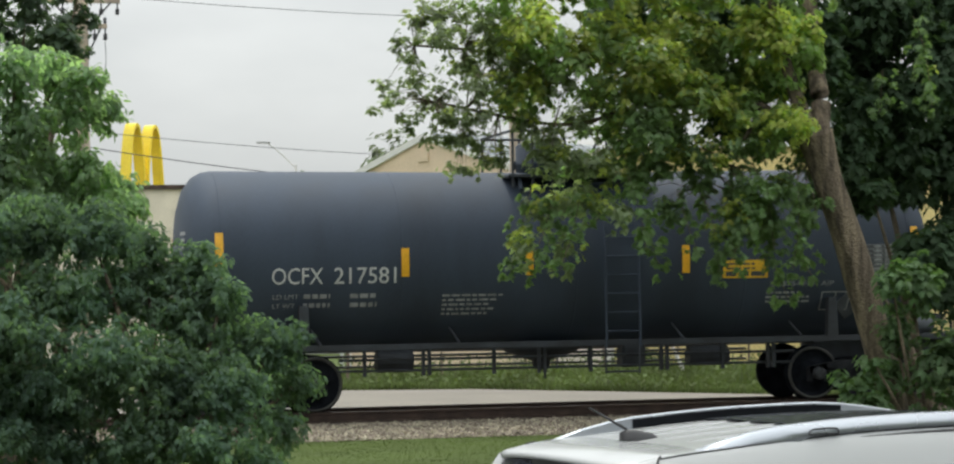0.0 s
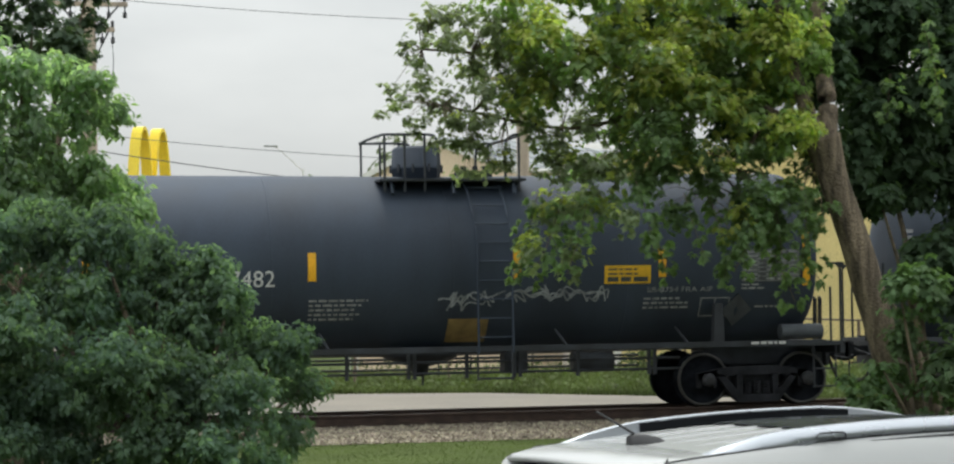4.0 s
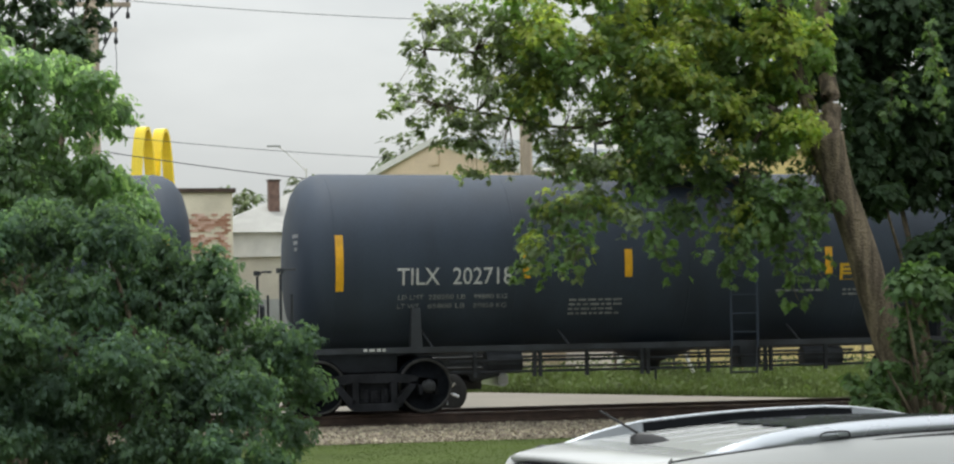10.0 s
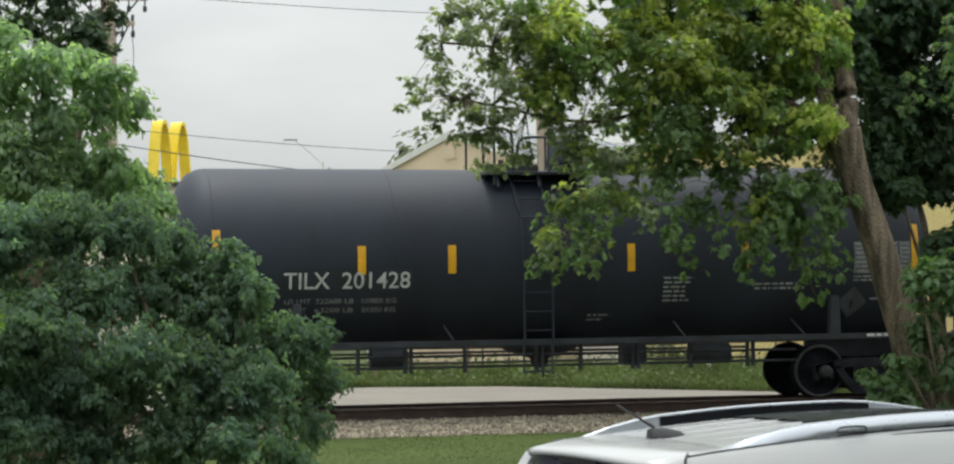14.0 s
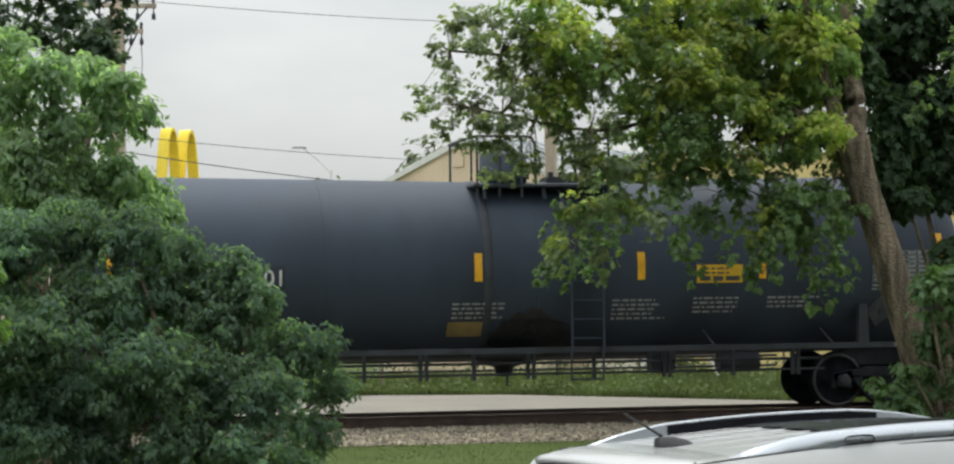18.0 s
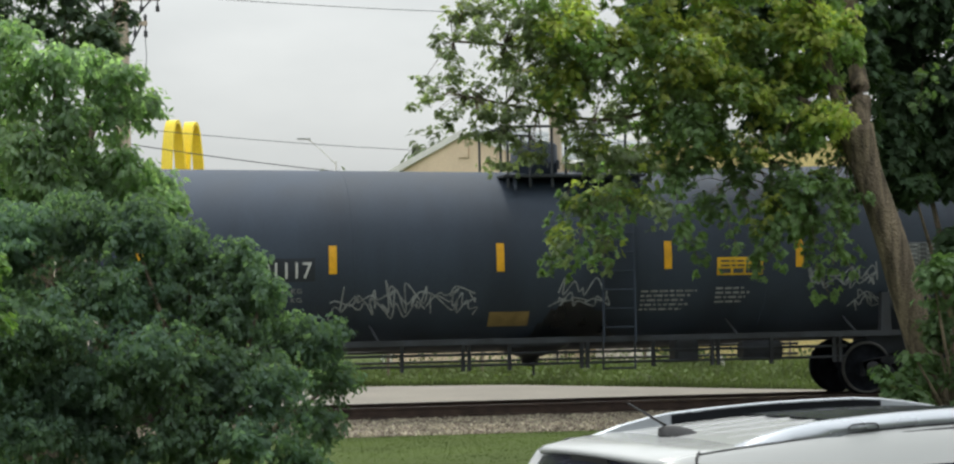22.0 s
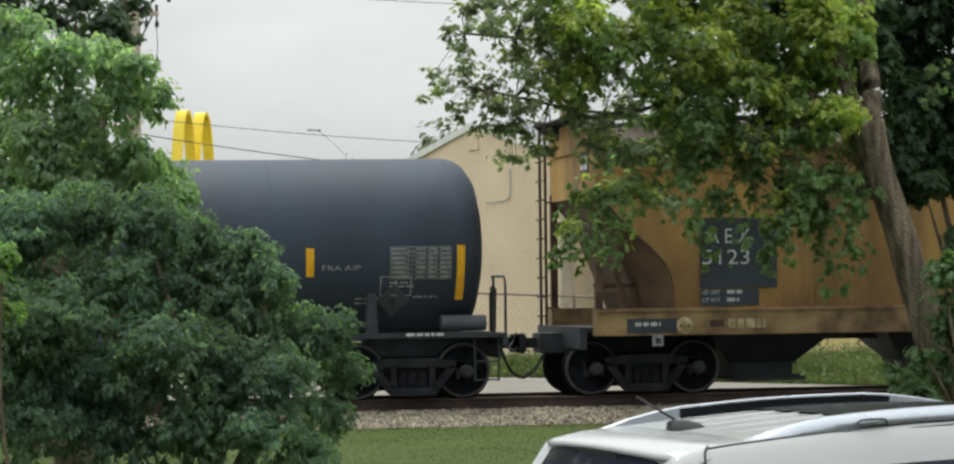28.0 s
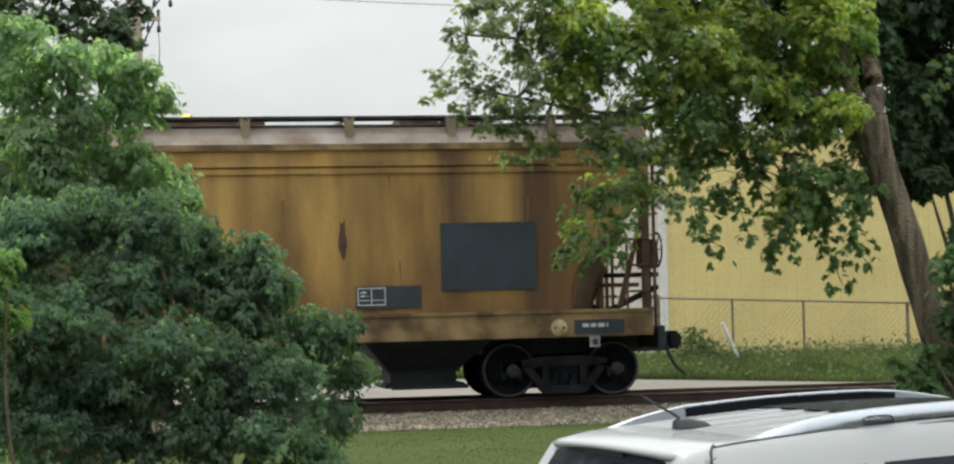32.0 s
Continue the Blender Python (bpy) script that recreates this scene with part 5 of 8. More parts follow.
def build_train():
    black = "weathered black tank car with yellow reflective strips and white lettering"
    grey = "sun-faded charcoal tank car with yellow strips and white lettering"
    tank_car("tank_car", 3.76, 13.05, "OCFX", "217581", (1.49, 2.40, 0.26, 0.83, 0.18, 1.02), ((0.65, True), (3.67, False), (5.75, False), (8.45, False), (12.57, True)), (11.37, 2.94), ((9.10, 2.70, 0.80, 0.30, False),), (), ((4.3, 2.2, 1.1, 5), (9.9, 2.16, 0.9, 3)), brake=(True, True), rt=11.83, aip=(9.95, 2.25, 1.15, "SR-8754 FRA AIP"), plat=(5.55, 6.5, 7.95, 7.64, 6.35, 0.41, 7.04, 7.61, 7.02, 7.6), label=black)
    tank_car("tank_car", 18.32, 13.18, "OCFX", "217482", (1.59, 2.42, 0.26, 0.81, 0.22, 1.09), ((0.73, True), (4.31, False), (7.7, False), (10.2, False), (12.75, True)), (11.6, 2.94), ((9.2, 2.70, 0.80, 0.30, False), (6.60, 1.86, 0.68, 0.39, True)), ((6.5, 2.12, 0.9, 0.40), (7.6, 2.2, 1.7, 0.28)), ((4.27, 2.2, 1.05, 5), (9.9, 2.16, 0.9, 3)), brake=(True, False), rt=12.0, aip=(9.95, 2.25, 1.15, "SR-8754 FRA AIP"), plat=(5.55, 6.5, 7.95, 7.64, 6.35, 0.41, 7.04, 7.61, 7.02, 7.6), label=grey)
    tank_car("tank_car", 33.09, 13.30, "OCFX", "217586", (1.64, 2.41, 0.26, 0.83, 0.18, 1.02), ((0.75, True), (4.29, False), (7.96, False), (10.26, False), (12.78, True)), (11.66, 2.95), ((9.3, 2.70, 0.80, 0.32, False), (6.70, 1.96, 0.70, 0.40, True)), (), ((4.3, 2.1, 0.9, 5), (10.1, 2.15, 1.0, 3)), brake=(True, False), rt=12.08, aip=(10.2, 2.25, 1.1, "SR-8754 FRA AIP"), plat=(7.62, 6.2, 5.09, 5.54, 6.8, 0.41, 5.53, 6.13, 5.66, 6.12), label=black)
    tank_car("tank_car", 47.90, 13.24, "TILX", "202718", (1.70, 2.42, 0.27, 0.70, 0.22, 1.00), ((0.75, True), (3.86, False), (5.60, False), (9.13, False), (12.83, True)), (11.65, 2.95), ((9.33, 2.68, 0.75, 0.28, False),), (), ((4.6, 2.15, 1.0, 4), (8.2, 2.25, 1.2, 1), (9.4, 2.25, 0.8, 2), (10.3, 2.25, 1.0, 3)), brake=(False, True), rt=12.12, loads="220200 LB,99880 KG/65800 LB,29850 KG", plat=(5.76, 7.18, 8.18, 7.86, 6.55, 0.40, 7.22, 7.8, 7.34, 7.8), bold=0.004, label=black)
    tank_car("tank_car", 62.68, 13.15, "TILX", "201428", (1.80, 2.28, 0.26, 0.74, 0.20, 1.12), ((0.72, True), (3.06, False), (4.55, False), (7.58, False), (9.56, False), (12.6, True)), (11.5, 2.95), (), (), ((8.15, 2.40, 0.55, 6), (9.75, 2.28, 1.1, 2), (6.9, 1.8, 0.4, 2)), brake=(True, False), tall=(True, False), rt=12.0, loads="222800 LB,100800 KG/63200 LB,29200 KG", plat=(7.0, 6.3, 5.26, 5.68, 6.85, 0.27, 5.58, 6.33, 5.72, 6.2), bold=0.006, paint="tankdark", label="near-black tank car with yellow reflective strips and white lettering")
    tank_car("tank_car", 77.49, 15.38, "MULX", "701101", (1.48, 2.46, 0.26, 0.88, 0.12, 1.02), ((0.77, True), (6.72, False), (9.48, False), (11.59, False), (14.76, True)), (13.55, 2.95), ((10.44, 2.74, 0.80, 0.30, False), (6.25, 1.84, 0.68, 0.24, True)), (), ((6.3, 2.15, 0.95, 4), (9.0, 2.18, 1.05, 5), (10.4, 2.2, 0.85, 4), (11.7, 2.2, 1.0, 3)), brake=(False, True), band=6.9, rt=14.05, loads="210300 LB,96250 KG/73700 LB,33400 KG", slope=0.12, plat=(6.76, 7.8, 9.14, 8.83, 7.5, 0.40, 8.2, 8.76, 8.26, 8.8), bold=0.006, spill=(6.7, 1.9), label=grey)
    tank_car("tank_car", 94.16, 15.28, "MULX", "701117", (1.50, 2.44, 0.26, 0.88, 0.14, 0.98), ((0.77, True), (3.84, False), (6.60, False), (9.45, False), (11.75, False), (14.80, True)), (13.6, 2.88), ((10.3, 2.68, 0.80, 0.30, False), (6.45, 1.84, 0.68, 0.24, True)), ((3.9, 1.95, 1.5, 0.6), (5.5, 1.98, 0.8, 0.5), (7.55, 2.0, 0.9, 0.45), (11.92, 2.22, 1.25, 0.44), (12.8, 1.86, 0.8, 0.34)), ((9.0, 2.15, 1.05, 5), (10.3, 2.18, 0.7, 4)), brake=(False, True), rt=14.07, slope=0.12, loads="210300 LB,95400 KG/73700 LB,33400 KG", plat=(6.80, 7.84, 9.18, 8.87, 7.56, 0.40, 8.24, 8.8, 8.3, 8.84), bold=0.006, spill=(7.1, 1.6), label="charcoal tank car with pale graffiti scrawls and yellow strips")
    tank_car("tank_car", 110.96, 13.25, "GATX", "38279", (1.60, 2.26, 0.26, 0.82, 0.20, 0.92), ((0.70, True), (3.66, False), (5.43, False), (10.25, False), (12.72, True)), (11.55, 2.80), ((6.61, 2.08, 0.38, 0.33, True),), ((8.5, 2.15, 0.5, 0.3),), ((11.0, 1.98, 0.5, 2),), brake=(True, False), tall=(False, False), end_strip=(2.82, 1.93), mid_strip=(2.78, 2.32), rt=11.99, aip=(10.45, 2.42, 0.62, "FRA AIP"), plat=(7.11, 6.27, None, None, 6.75, 0.245, 7.48, 7.6, 5.87, 6.33), label=black)
    hopper_car(125.90)


build_train()


# ---- road vehicles ----
class Hull:
    """A smooth car body: stations along x, each with a half ring of (half width, height) from the sill up to the roof's middle."""

    def __init__(self, stations):
        self.xs = [s[0] for s in stations]
        self.rings = [s[1] for s in stations]
        self.n = len(self.rings[0])

    def _cr(self, a, b, c, d, t):
        return 0.5 * (2 * b + (c - a) * t + (2 * a - 5 * b + 4 * c - d) * t * t + (3 * b - a - 3 * c + d) * t ** 3)

    def at(self, u, v):
        """u in stations, v in ring points; negative side for v mirrored by the caller."""
        def ring(i, v):
            i = min(max(i, 0), len(self.xs) - 1)
            k = min(int(v), self.n - 2)
            t = v - k
            r = self.rings[i]
            g = lambda j: Vector((self.xs[i], *r[min(max(j, 0), self.n - 1)]))
            a, b, c, d = g(k - 1), g(k), g(k + 1), g(k + 2)
            if k + 2 > self.n - 1:
                d = Vector((c.x, -b.y, b.z))
            return self._cr(a, b, c, d, t)
        i = min(int(u), len(self.xs) - 2)
        t = u - i
        return self._cr(ring(i - 1, v), ring(i, v), ring(i + 1, v), ring(i + 2, v), t)

    def mesh(self, nu=6, nv=4, caps=True):
        bm = bmesh.new()
        U, V = (len(self.xs) - 1) * nu, (self.n - 1) * nv
        grid = []
        for i in range(U + 1):
            half = [self.at(i / nu, j / nv) for j in range(V + 1)]
            row = [bm.verts.new(p) for p in half] + [bm.verts.new((p.x, -p.y, p.z)) for p in half[-2::-1]]
            grid.append(row)
        for a, b in zip(grid, grid[1:]):
            for j in range(len(a) - 1):
                bm.faces.new((a[j], a[j + 1], b[j + 1], b[j])).smooth = True
            bm.faces.new((a[-1], a[0], b[0], b[-1]))
        if caps:
            bm.faces.new(grid[0][::-1])
            bm.faces.new(grid[-1])
        bmesh.ops.recalc_face_normals(bm, faces=bm.faces)
        return bm

    def panel(self, u0, u1, v0, v1, side, off=0.006, n=8, slant0=0.0, slant1=0.0):
        """A piece of the surface lifted a little off it: panes, trims. slant moves the upper ends along u."""
        bm = bmesh.new()
        g = []
        for i in range(n + 1):
            row = []
            for j in range(n + 1):
                b = j / n
                u = (u0 + slant0 * b) + ((u1 + slant1 * b) - (u0 + slant0 * b)) * i / n
                v = v0 + (v1 - v0) * b
                p = self.at(u, v)
                e = 0.02
                nrm = (self.at(u + e, v) - p).cross(self.at(u, min(v + e, self.n - 1.001)) - p)
                if nrm.length < 1e-9:
                    nrm = Vector((0, 1, 0))
                nrm.normalize()
                if nrm.dot(p - Vector((p.x, 0, 0.8))) < 0:
                    nrm = -nrm
                q = p + nrm * off
                row.append(bm.verts.new((q.x, q.y * side, q.z)))
            g.append(row)
        for a, b in zip(g, g[1:]):
            for j in range(n):
                bm.faces.new((a[j], a[j + 1], b[j + 1], b[j])).smooth = True
        bmesh.ops.recalc_face_normals(bm, faces=bm.faces)
        return bm


def road_wheel(parent, x, y, r, w, spin=None):
    s = 1 if y > 0 else -1
    bm = lathe(bmesh.new(), [(-w / 2, r * 0.62), (-w / 2 - 0.005, r * 0.85), (-w / 2 + 0.03, r), (w / 2 - 0.03, r), (w / 2 + 0.005, r * 0.85), (w / 2, r * 0.62)], 36, "y")
    tyre = part("tyre", bm, M["rubber"])
    hub = new("wheel")
    hub.parent = parent
    hub.location = (x, y, r)
    tyre.parent = hub
    bm = lathe(bmesh.new(), [(s * (w / 2 - 0.02), r * 0.64), (s * (w / 2 + 0.002), r * 0.62), (s * (w / 2 - 0.05), r * 0.55), (s * (w / 2 - 0.07), r * 0.2), (s * (w / 2 - 0.04), 0.001)], 30, "y")
    for k in range(5):
        a = 2 * math.pi * k / 5
        rod(bm, (0.05 * math.cos(a), s * (w / 2 - 0.03), 0.05 * math.sin(a)), (r * 0.6 * math.cos(a), s * (w / 2 - 0.012), r * 0.6 * math.sin(a)), 0.035, 6)
    rim = part("rim", bm, M["chrome"])
    rim.parent = hub
    return hub


def hull_suv(length=4.63, w=0.92, h=1.66, roof=0.62, rake=0.0):
    k, g = length / 4.63, h / 1.66
    def st(x, wl, wm, wb, zb, wr, zr, zt):
        return (x * k, [(wl, 0.24), (wm, 0.42), (wm + 0.01, 0.7), (wb, zb * g), ((wb * 0.42 + wr * 0.58), (zb * 0.40 + zr * 0.60) * g), (wr, zr * g), (wr * 0.88, (zr + (zt - zr) * 0.58) * g), (wr * 0.5, (zr + (zt - zr) * 0.73) * g), (0.0, (zr + (zt - zr) * 0.77) * g)])
    return Hull([st(-rake * 1.5, 0.62, 0.74, 0.76, 0.80, 0.70, 0.90, 0.93), st(0.10 - rake, 0.74, 0.86, w * 0.95, 0.95, 0.74, 1.08, 1.12), st(0.26, 0.80, 0.90, w * 0.97, 0.98, roof + 0.02, 1.42, 1.47), st(0.36, 0.80, 0.90, w * 0.97, 0.99, roof, 1.50, 1.55), st(0.75, 0.82, w, w, 1.00, roof + 0.01, 1.545, 1.60), st(1.5, 0.82, w, w, 1.00, roof + 0.02, 1.59, 1.65), st(2.3, 0.82, w, w, 0.99, roof + 0.01, 1.585, 1.645), st(2.75, 0.82, w, w, 0.98, roof - 0.02, 1.51, 1.57), st(3.45, 0.82, w, w * 0.97, 0.97, 0.72, 1.08, 1.12), st(4.15, 0.8, 0.9, w * 0.92, 0.90, 0.70, 0.96, 1.0), st(4.5, 0.72, 0.82, 0.80, 0.75, 0.62, 0.80, 0.83), st(4.63, 0.6, 0.7, 0.68, 0.62, 0.5, 0.66, 0.68)])


def rear_lip(car, hull, paint):
    """The roof's rear edge: a lip that overhangs the bowed rear window, with a stop lamp under it."""
    def roof_at(x, y):
        u = float(np.interp(x, [0.36, 0.75, 1.5], [3, 4, 5]))
        lo, hi = 5.0, 8.0
        for _ in range(24):
            mid = (lo + hi) / 2
            lo, hi = (mid, hi) if hull.at(u, mid).y > abs(y) else (lo, mid)
        return hull.at(u, lo)
    edge = lambda y: Vector((0.206 + 0.081 * (y / 0.6) ** 2, y, 1.453 - 0.027 * (y / 0.6) ** 2))
    bm = bmesh.new()
    rows = []
    for i in range(25):
        y = -0.64 + 1.28 * i / 24
        fall = Vector((-5.0 * max(0, abs(y) - 0.5) ** 2, 0, 2.0 * max(0, abs(y) - 0.55) ** 2))
        e = edge(y) - fall
        p = roof_at(0.66, y)
        end = Vector((p.x, max(-0.585, min(0.585, y)), p.z + 0.003)) - fall
        top = e + Vector((-0.004, 0, 0.024))
        mid = top.lerp(end, 0.45) + Vector((0, 0, 0.012))
        near = top.lerp(mid, 0.12) + Vector((0, 0, 0.005))
        rows.append([bm.verts.new(q) for q in (e + Vector((0.16, 0, -0.03)), e, top + Vector((-0.003, 0, -0.008)), near, mid, end, end - Vector((0, 0, 0.06)))])
    for a, b in zip(rows, rows[1:]):
        for j in range(7):
            bm.faces.new((a[j], a[(j + 1) % 7], b[(j + 1) % 7], b[j])).smooth = j in (1, 2, 3, 4)
    bm.faces.new(rows[0]), bm.faces.new(rows[-1][::-1])
    bmesh.ops.recalc_face_normals(bm, faces=bm.faces)
    lip = part("spoiler", bm, M[paint], car, "white roof edge over the rear window")
    bm = bmesh.new()
    cells = []
    for i in range(9):
        y = -0.24 + 0.32 * i / 8
        e = edge(y)
        cells.append([bm.verts.new(e + Vector(d)) for d in ((-0.008, 0, 0.004), (-0.003, 0, -0.020), (0.04, 0, -0.024), (0.04, 0, 0.0))])
    for a, b in zip(cells, cells[1:]):
        for j in range(4):
            bm.faces.new((a[j], a[(j + 1) % 4], b[(j + 1) % 4], b[j]))
    bm.faces.new(cells[0]), bm.faces.new(cells[-1][::-1])
    bmesh.ops.recalc_face_normals(bm, faces=bm.faces)
    part("stop_lamp", bm, M["blacktrim"], lip, "dark stop lamp cover")
    for name, y0, d, paint_ in (("rear_window", 0.66, 0.0, "rearglass"), ("window_seal", 0.672, 0.006, "blacktrim")):
        bm = bmesh.new()
        grid = []
        for i in range(17):
            f = -1 + i / 8
            col = []
            for k in range(5):
                y = f * (y0 + 0.25 * k / 4)
                e = edge(f * y0)
                col.append(bm.verts.new((e.x + 0.012 + d - 0.07 * f * f * k / 4 - 0.19 * (k / 4) ** 1.1, y, e.z - 0.006 - 0.39 * k / 4 - 0.03 * f ** 6)))
            grid.append(col)
        for a, b in zip(grid, grid[1:]):
            for k in range(4):
                bm.faces.new((a[k], b[k], b[k + 1], a[k + 1])).smooth = True
        bmesh.ops.solidify(bm, geom=bm.faces[:], thickness=0.004)
        bmesh.ops.recalc_face_normals(bm, faces=bm.faces)
        part(name, bm, M[paint_], car, "dark bluish rear window" if d == 0 else "")


def passenger_car(name, label, paint, m, minivan=False):
    car = thing(name, label, "car", m)
    high = 1.79 if minivan else 1.595
    hull = hull_suv(4.25, 0.95, high, 0.66, 0.2) if minivan else hull_suv(4.63, 0.92, high)
    g = high / 1.66
    top_v = 4.8 if minivan else 4.36
    body = part("body", hull.mesh(), M[paint], car)
    for s in (-1, 1):
        part("side_window", hull.panel(3.3, 4.5 if not minivan else 4.62, 3.15, top_v, s, slant0=0.25), M["glass"], car, "dark tinted side window")
        part("side_window", hull.panel(4.6 if not minivan else 4.65, 5.6 if not minivan else 5.66, 3.15, top_v, s), M["glass"], car, "dark tinted side window")
        part("side_window", hull.panel(5.7, 7.5, 3.15, top_v, s, slant1=-0.75), M["glass"], car, "dark tinted side window")
        part("tail_lamp", hull.panel(0.9, 1.9, 2.6, 3.6, s), M["redlamp"], car, "red tail lamp")
        part("headlamp", hull.panel(9.2, 10.0, 2.8, 3.8, s), M["lens"], car, "clear headlamp")
        part("sill_trim", hull.panel(2.5, 8.5, 0.1, 0.9, s), M["blacktrim"], car)
        # roof rails: bright bar over a black sheet standing for the gap's shadow
        yr = 0.56 if not minivan else 0.58
        tops = []
        for i in range(15):
            x = 0.57 + 1.90 * i / 14 + (0.0 if minivan or s > 0 else 0.085 * (1 - i / 14))
            u = np.interp(x * 4.63 / (4.25 if minivan else 4.63), [0.36, 0.75, 1.5, 2.3, 2.75], [3, 4, 5, 6, 7])
            tops.append((x, u))
        bm, bf = bmesh.new(), bmesh.new()
        lo, hi = [], []
        for i, (x, u) in enumerate(tops):
            p = hull.at(float(u), 6.0)
            lift = (0.03 if minivan else 0.056) * min(1.0, (i / 2.6) ** 0.65, ((14 - i) / 3.6) ** 0.7)
            hi.append((p.x, s * (p.y + 0.01), p.z + lift))
            lo.append((p.x, s * (p.y + 0.01), p.z - 0.01))
        if minivan:
            tube(bm, hi, 0.013, 8)
        else:
            ra = []
            for i, (x, y, z) in enumerate(hi):
                zl = lo[i][2]
                o = s
                ra.append([bm.verts.new(q) for q in ((x, y - o * 0.026, zl), (x, y - o * 0.022, z - 0.006), (x, y - o * 0.008, z), (x, y + o * 0.014, z - 0.004), (x, y + o * 0.040, z - 0.028), (x, y + o * 0.052, (zl - 0.026 if i < 4 or i > 10 else max(zl - 0.008, z - 0.058))))])
            for a, b in zip(ra, ra[1:]):
                for j in range(6):
                    bm.faces.new((a[j], a[(j + 1) % 6], b[(j + 1) % 6], b[j])).smooth = j in (2, 3, 4)
            bm.faces.new(ra[0]), bm.faces.new(ra[-1][::-1])
            bmesh.ops.recalc_face_normals(bm, faces=bm.faces)
        rail_ob = part("roof_rail", bm, M["blacktrim" if minivan else "railsilver"], car, "" if minivan else "bright silver roof rail")
        if not minivan:
            # black strip that widens along the foot of the rail for its slot, and the slotted clamp cover
            foot = [(x, y + s * 0.056, lo[i][2] - 0.016 + 0.006 * (i - 5) / 9) for i, (x, y, z) in enumerate(hi) if i >= 5]
            part("rail_slot_line", tube(bmesh.new(), foot, [0.003 + 0.0012 * k for k in range(len(foot))], 6), M["blacktrim"], rail_ob)
            tipline = [(x, y + s * (0.054 if i > 1 else 0.02), lo[i][2] - 0.020) for i, (x, y, z) in enumerate(hi) if i <= 5]
            part("rail_slot_line", tube(bmesh.new(), tipline, 0.0035, 6), M["blacktrim"], rail_ob)
            x, y, z = hi[4]
            x, zm = x + 0.06, (hi[4][2] + lo[4][2]) / 2 - 0.004
            ring = smooth_path([(x - 0.07, y + s * 0.056, zm - 0.010), (x - 0.05, y + s * 0.050, zm + 0.010), (x + 0.06, y + s * 0.050, zm + 0.012), (x + 0.075, y + s * 0.054, zm - 0.002), (x + 0.06, y + s * 0.058, zm - 0.012), (x - 0.07, y + s * 0.056, zm - 0.010)], 3)
            part("clamp_slot", tube(bmesh.new(), ring, 0.0032, 5), M["blacktrim"], rail_ob)
        n0, n1 = (2, 12) if minivan else (3, 11)
        inset = 0.0 if minivan else -0.030
        a = [bf.verts.new((x, y + s * inset, z)) for x, y, z in lo[n0:n1 + 1]]
        b = [bf.verts.new((x, y + s * inset * 0.93, z - 0.012)) for x, y, z in hi[n0:n1 + 1]]
        for i in range(len(a) - 1):
            bf.faces.new((a[i], a[i + 1], b[i + 1], b[i]))
        part("rail_gap_sheet", bf, M["gapblack"], rail_ob)
    if minivan:
        part("rear_window", hull.panel(1.15, 2.15, 5.0, 7.98, 1, n=6), M["glass"], car, "dark rear window")
        part("rear_window", hull.panel(1.15, 2.15, 5.0, 7.98, -1, n=6), M["glass"], car, "dark rear window")
    for s in (1, -1):
        part("windscreen", hull.panel(7.08, 7.92, 5.2, 7.98, s, n=6), M["glass"], car)
    if not minivan:
        for s in (1, -1):
            part("glass_roof", hull.panel(4.75, 6.6, 6.3, 7.998, s, off=0.010, n=16), M["roofglass"], car, "dark glass sunroof panel")
        for yy in (-0.30, -0.1, 0.1, 0.30):
            bm = bmesh.new()
            tube(bm, [(x, yy, hull.at(float(np.interp(x, [0.36, 0.75, 1.5], [3, 4, 5])), 8 - abs(yy) / 0.62 * 2.2).z + 0.001) for x in (0.75, 0.9, 1.1, 1.3, 1.48)], [0.002, 0.008, 0.009, 0.008, 0.002], 6)
            part("roof_bead", bm, M[paint], car)
    else:
        # two bowed bars across the roof
        for q in (0.66, 1.50):
            pts = [(q, y, hull.at(float(np.interp(q * 4.63 / 4.25, [0.36, 0.75, 1.5, 2.3], [3, 4, 5, 6])), 6.0).z + 0.045 + 0.045 * (1 - (y / 0.6) ** 2)) for y in (-0.60, -0.54, -0.36, -0.18, 0, 0.18, 0.36, 0.54, 0.60)]
            part("roof_crossbar", tube(bmesh.new(), pts, 0.012, 8), M["blacktrim"], car, "slim dark roof crossbar")
    # dark joint between tailgate and body side
    if not minivan:
        for s in (-1, 1):
            line = [hull.at(3.36 - 0.26 * k / 6, 5.9 - 1.6 * k / 6) for k in range(7)]
            part("tailgate_joint", tube(bmesh.new(), [(p.x, s * (p.y + 0.002), p.z + 0.002) for p in line], 0.006, 5), M["blacktrim"], car)
            edge = [hull.at(3.3 + 3.6 * k / 12, 5.35) for k in range(13)]
            part("roof_joint", tube(bmesh.new(), [(p.x, s * p.y, p.z) for p in edge], 0.005, 5), M["blacktrim"], car)
    if minivan:
        # spoiler and its stop lamp
        bm = bmesh.new()
        sp = []
        for i in range(9):
            y = -0.60 + 1.2 * i / 8
            z = 1.535 * g - 0.07 * (y / 0.6) ** 2
            x = 0.20 + 0.10 * (y / 0.6) ** 2
            sp.append([bm.verts.new((x, y, z)), bm.verts.new((x + 0.30, y, z + 0.028)), bm.verts.new((x + 0.28, y, z - 0.04)), bm.verts.new((x + 0.02, y, z - 0.03))])
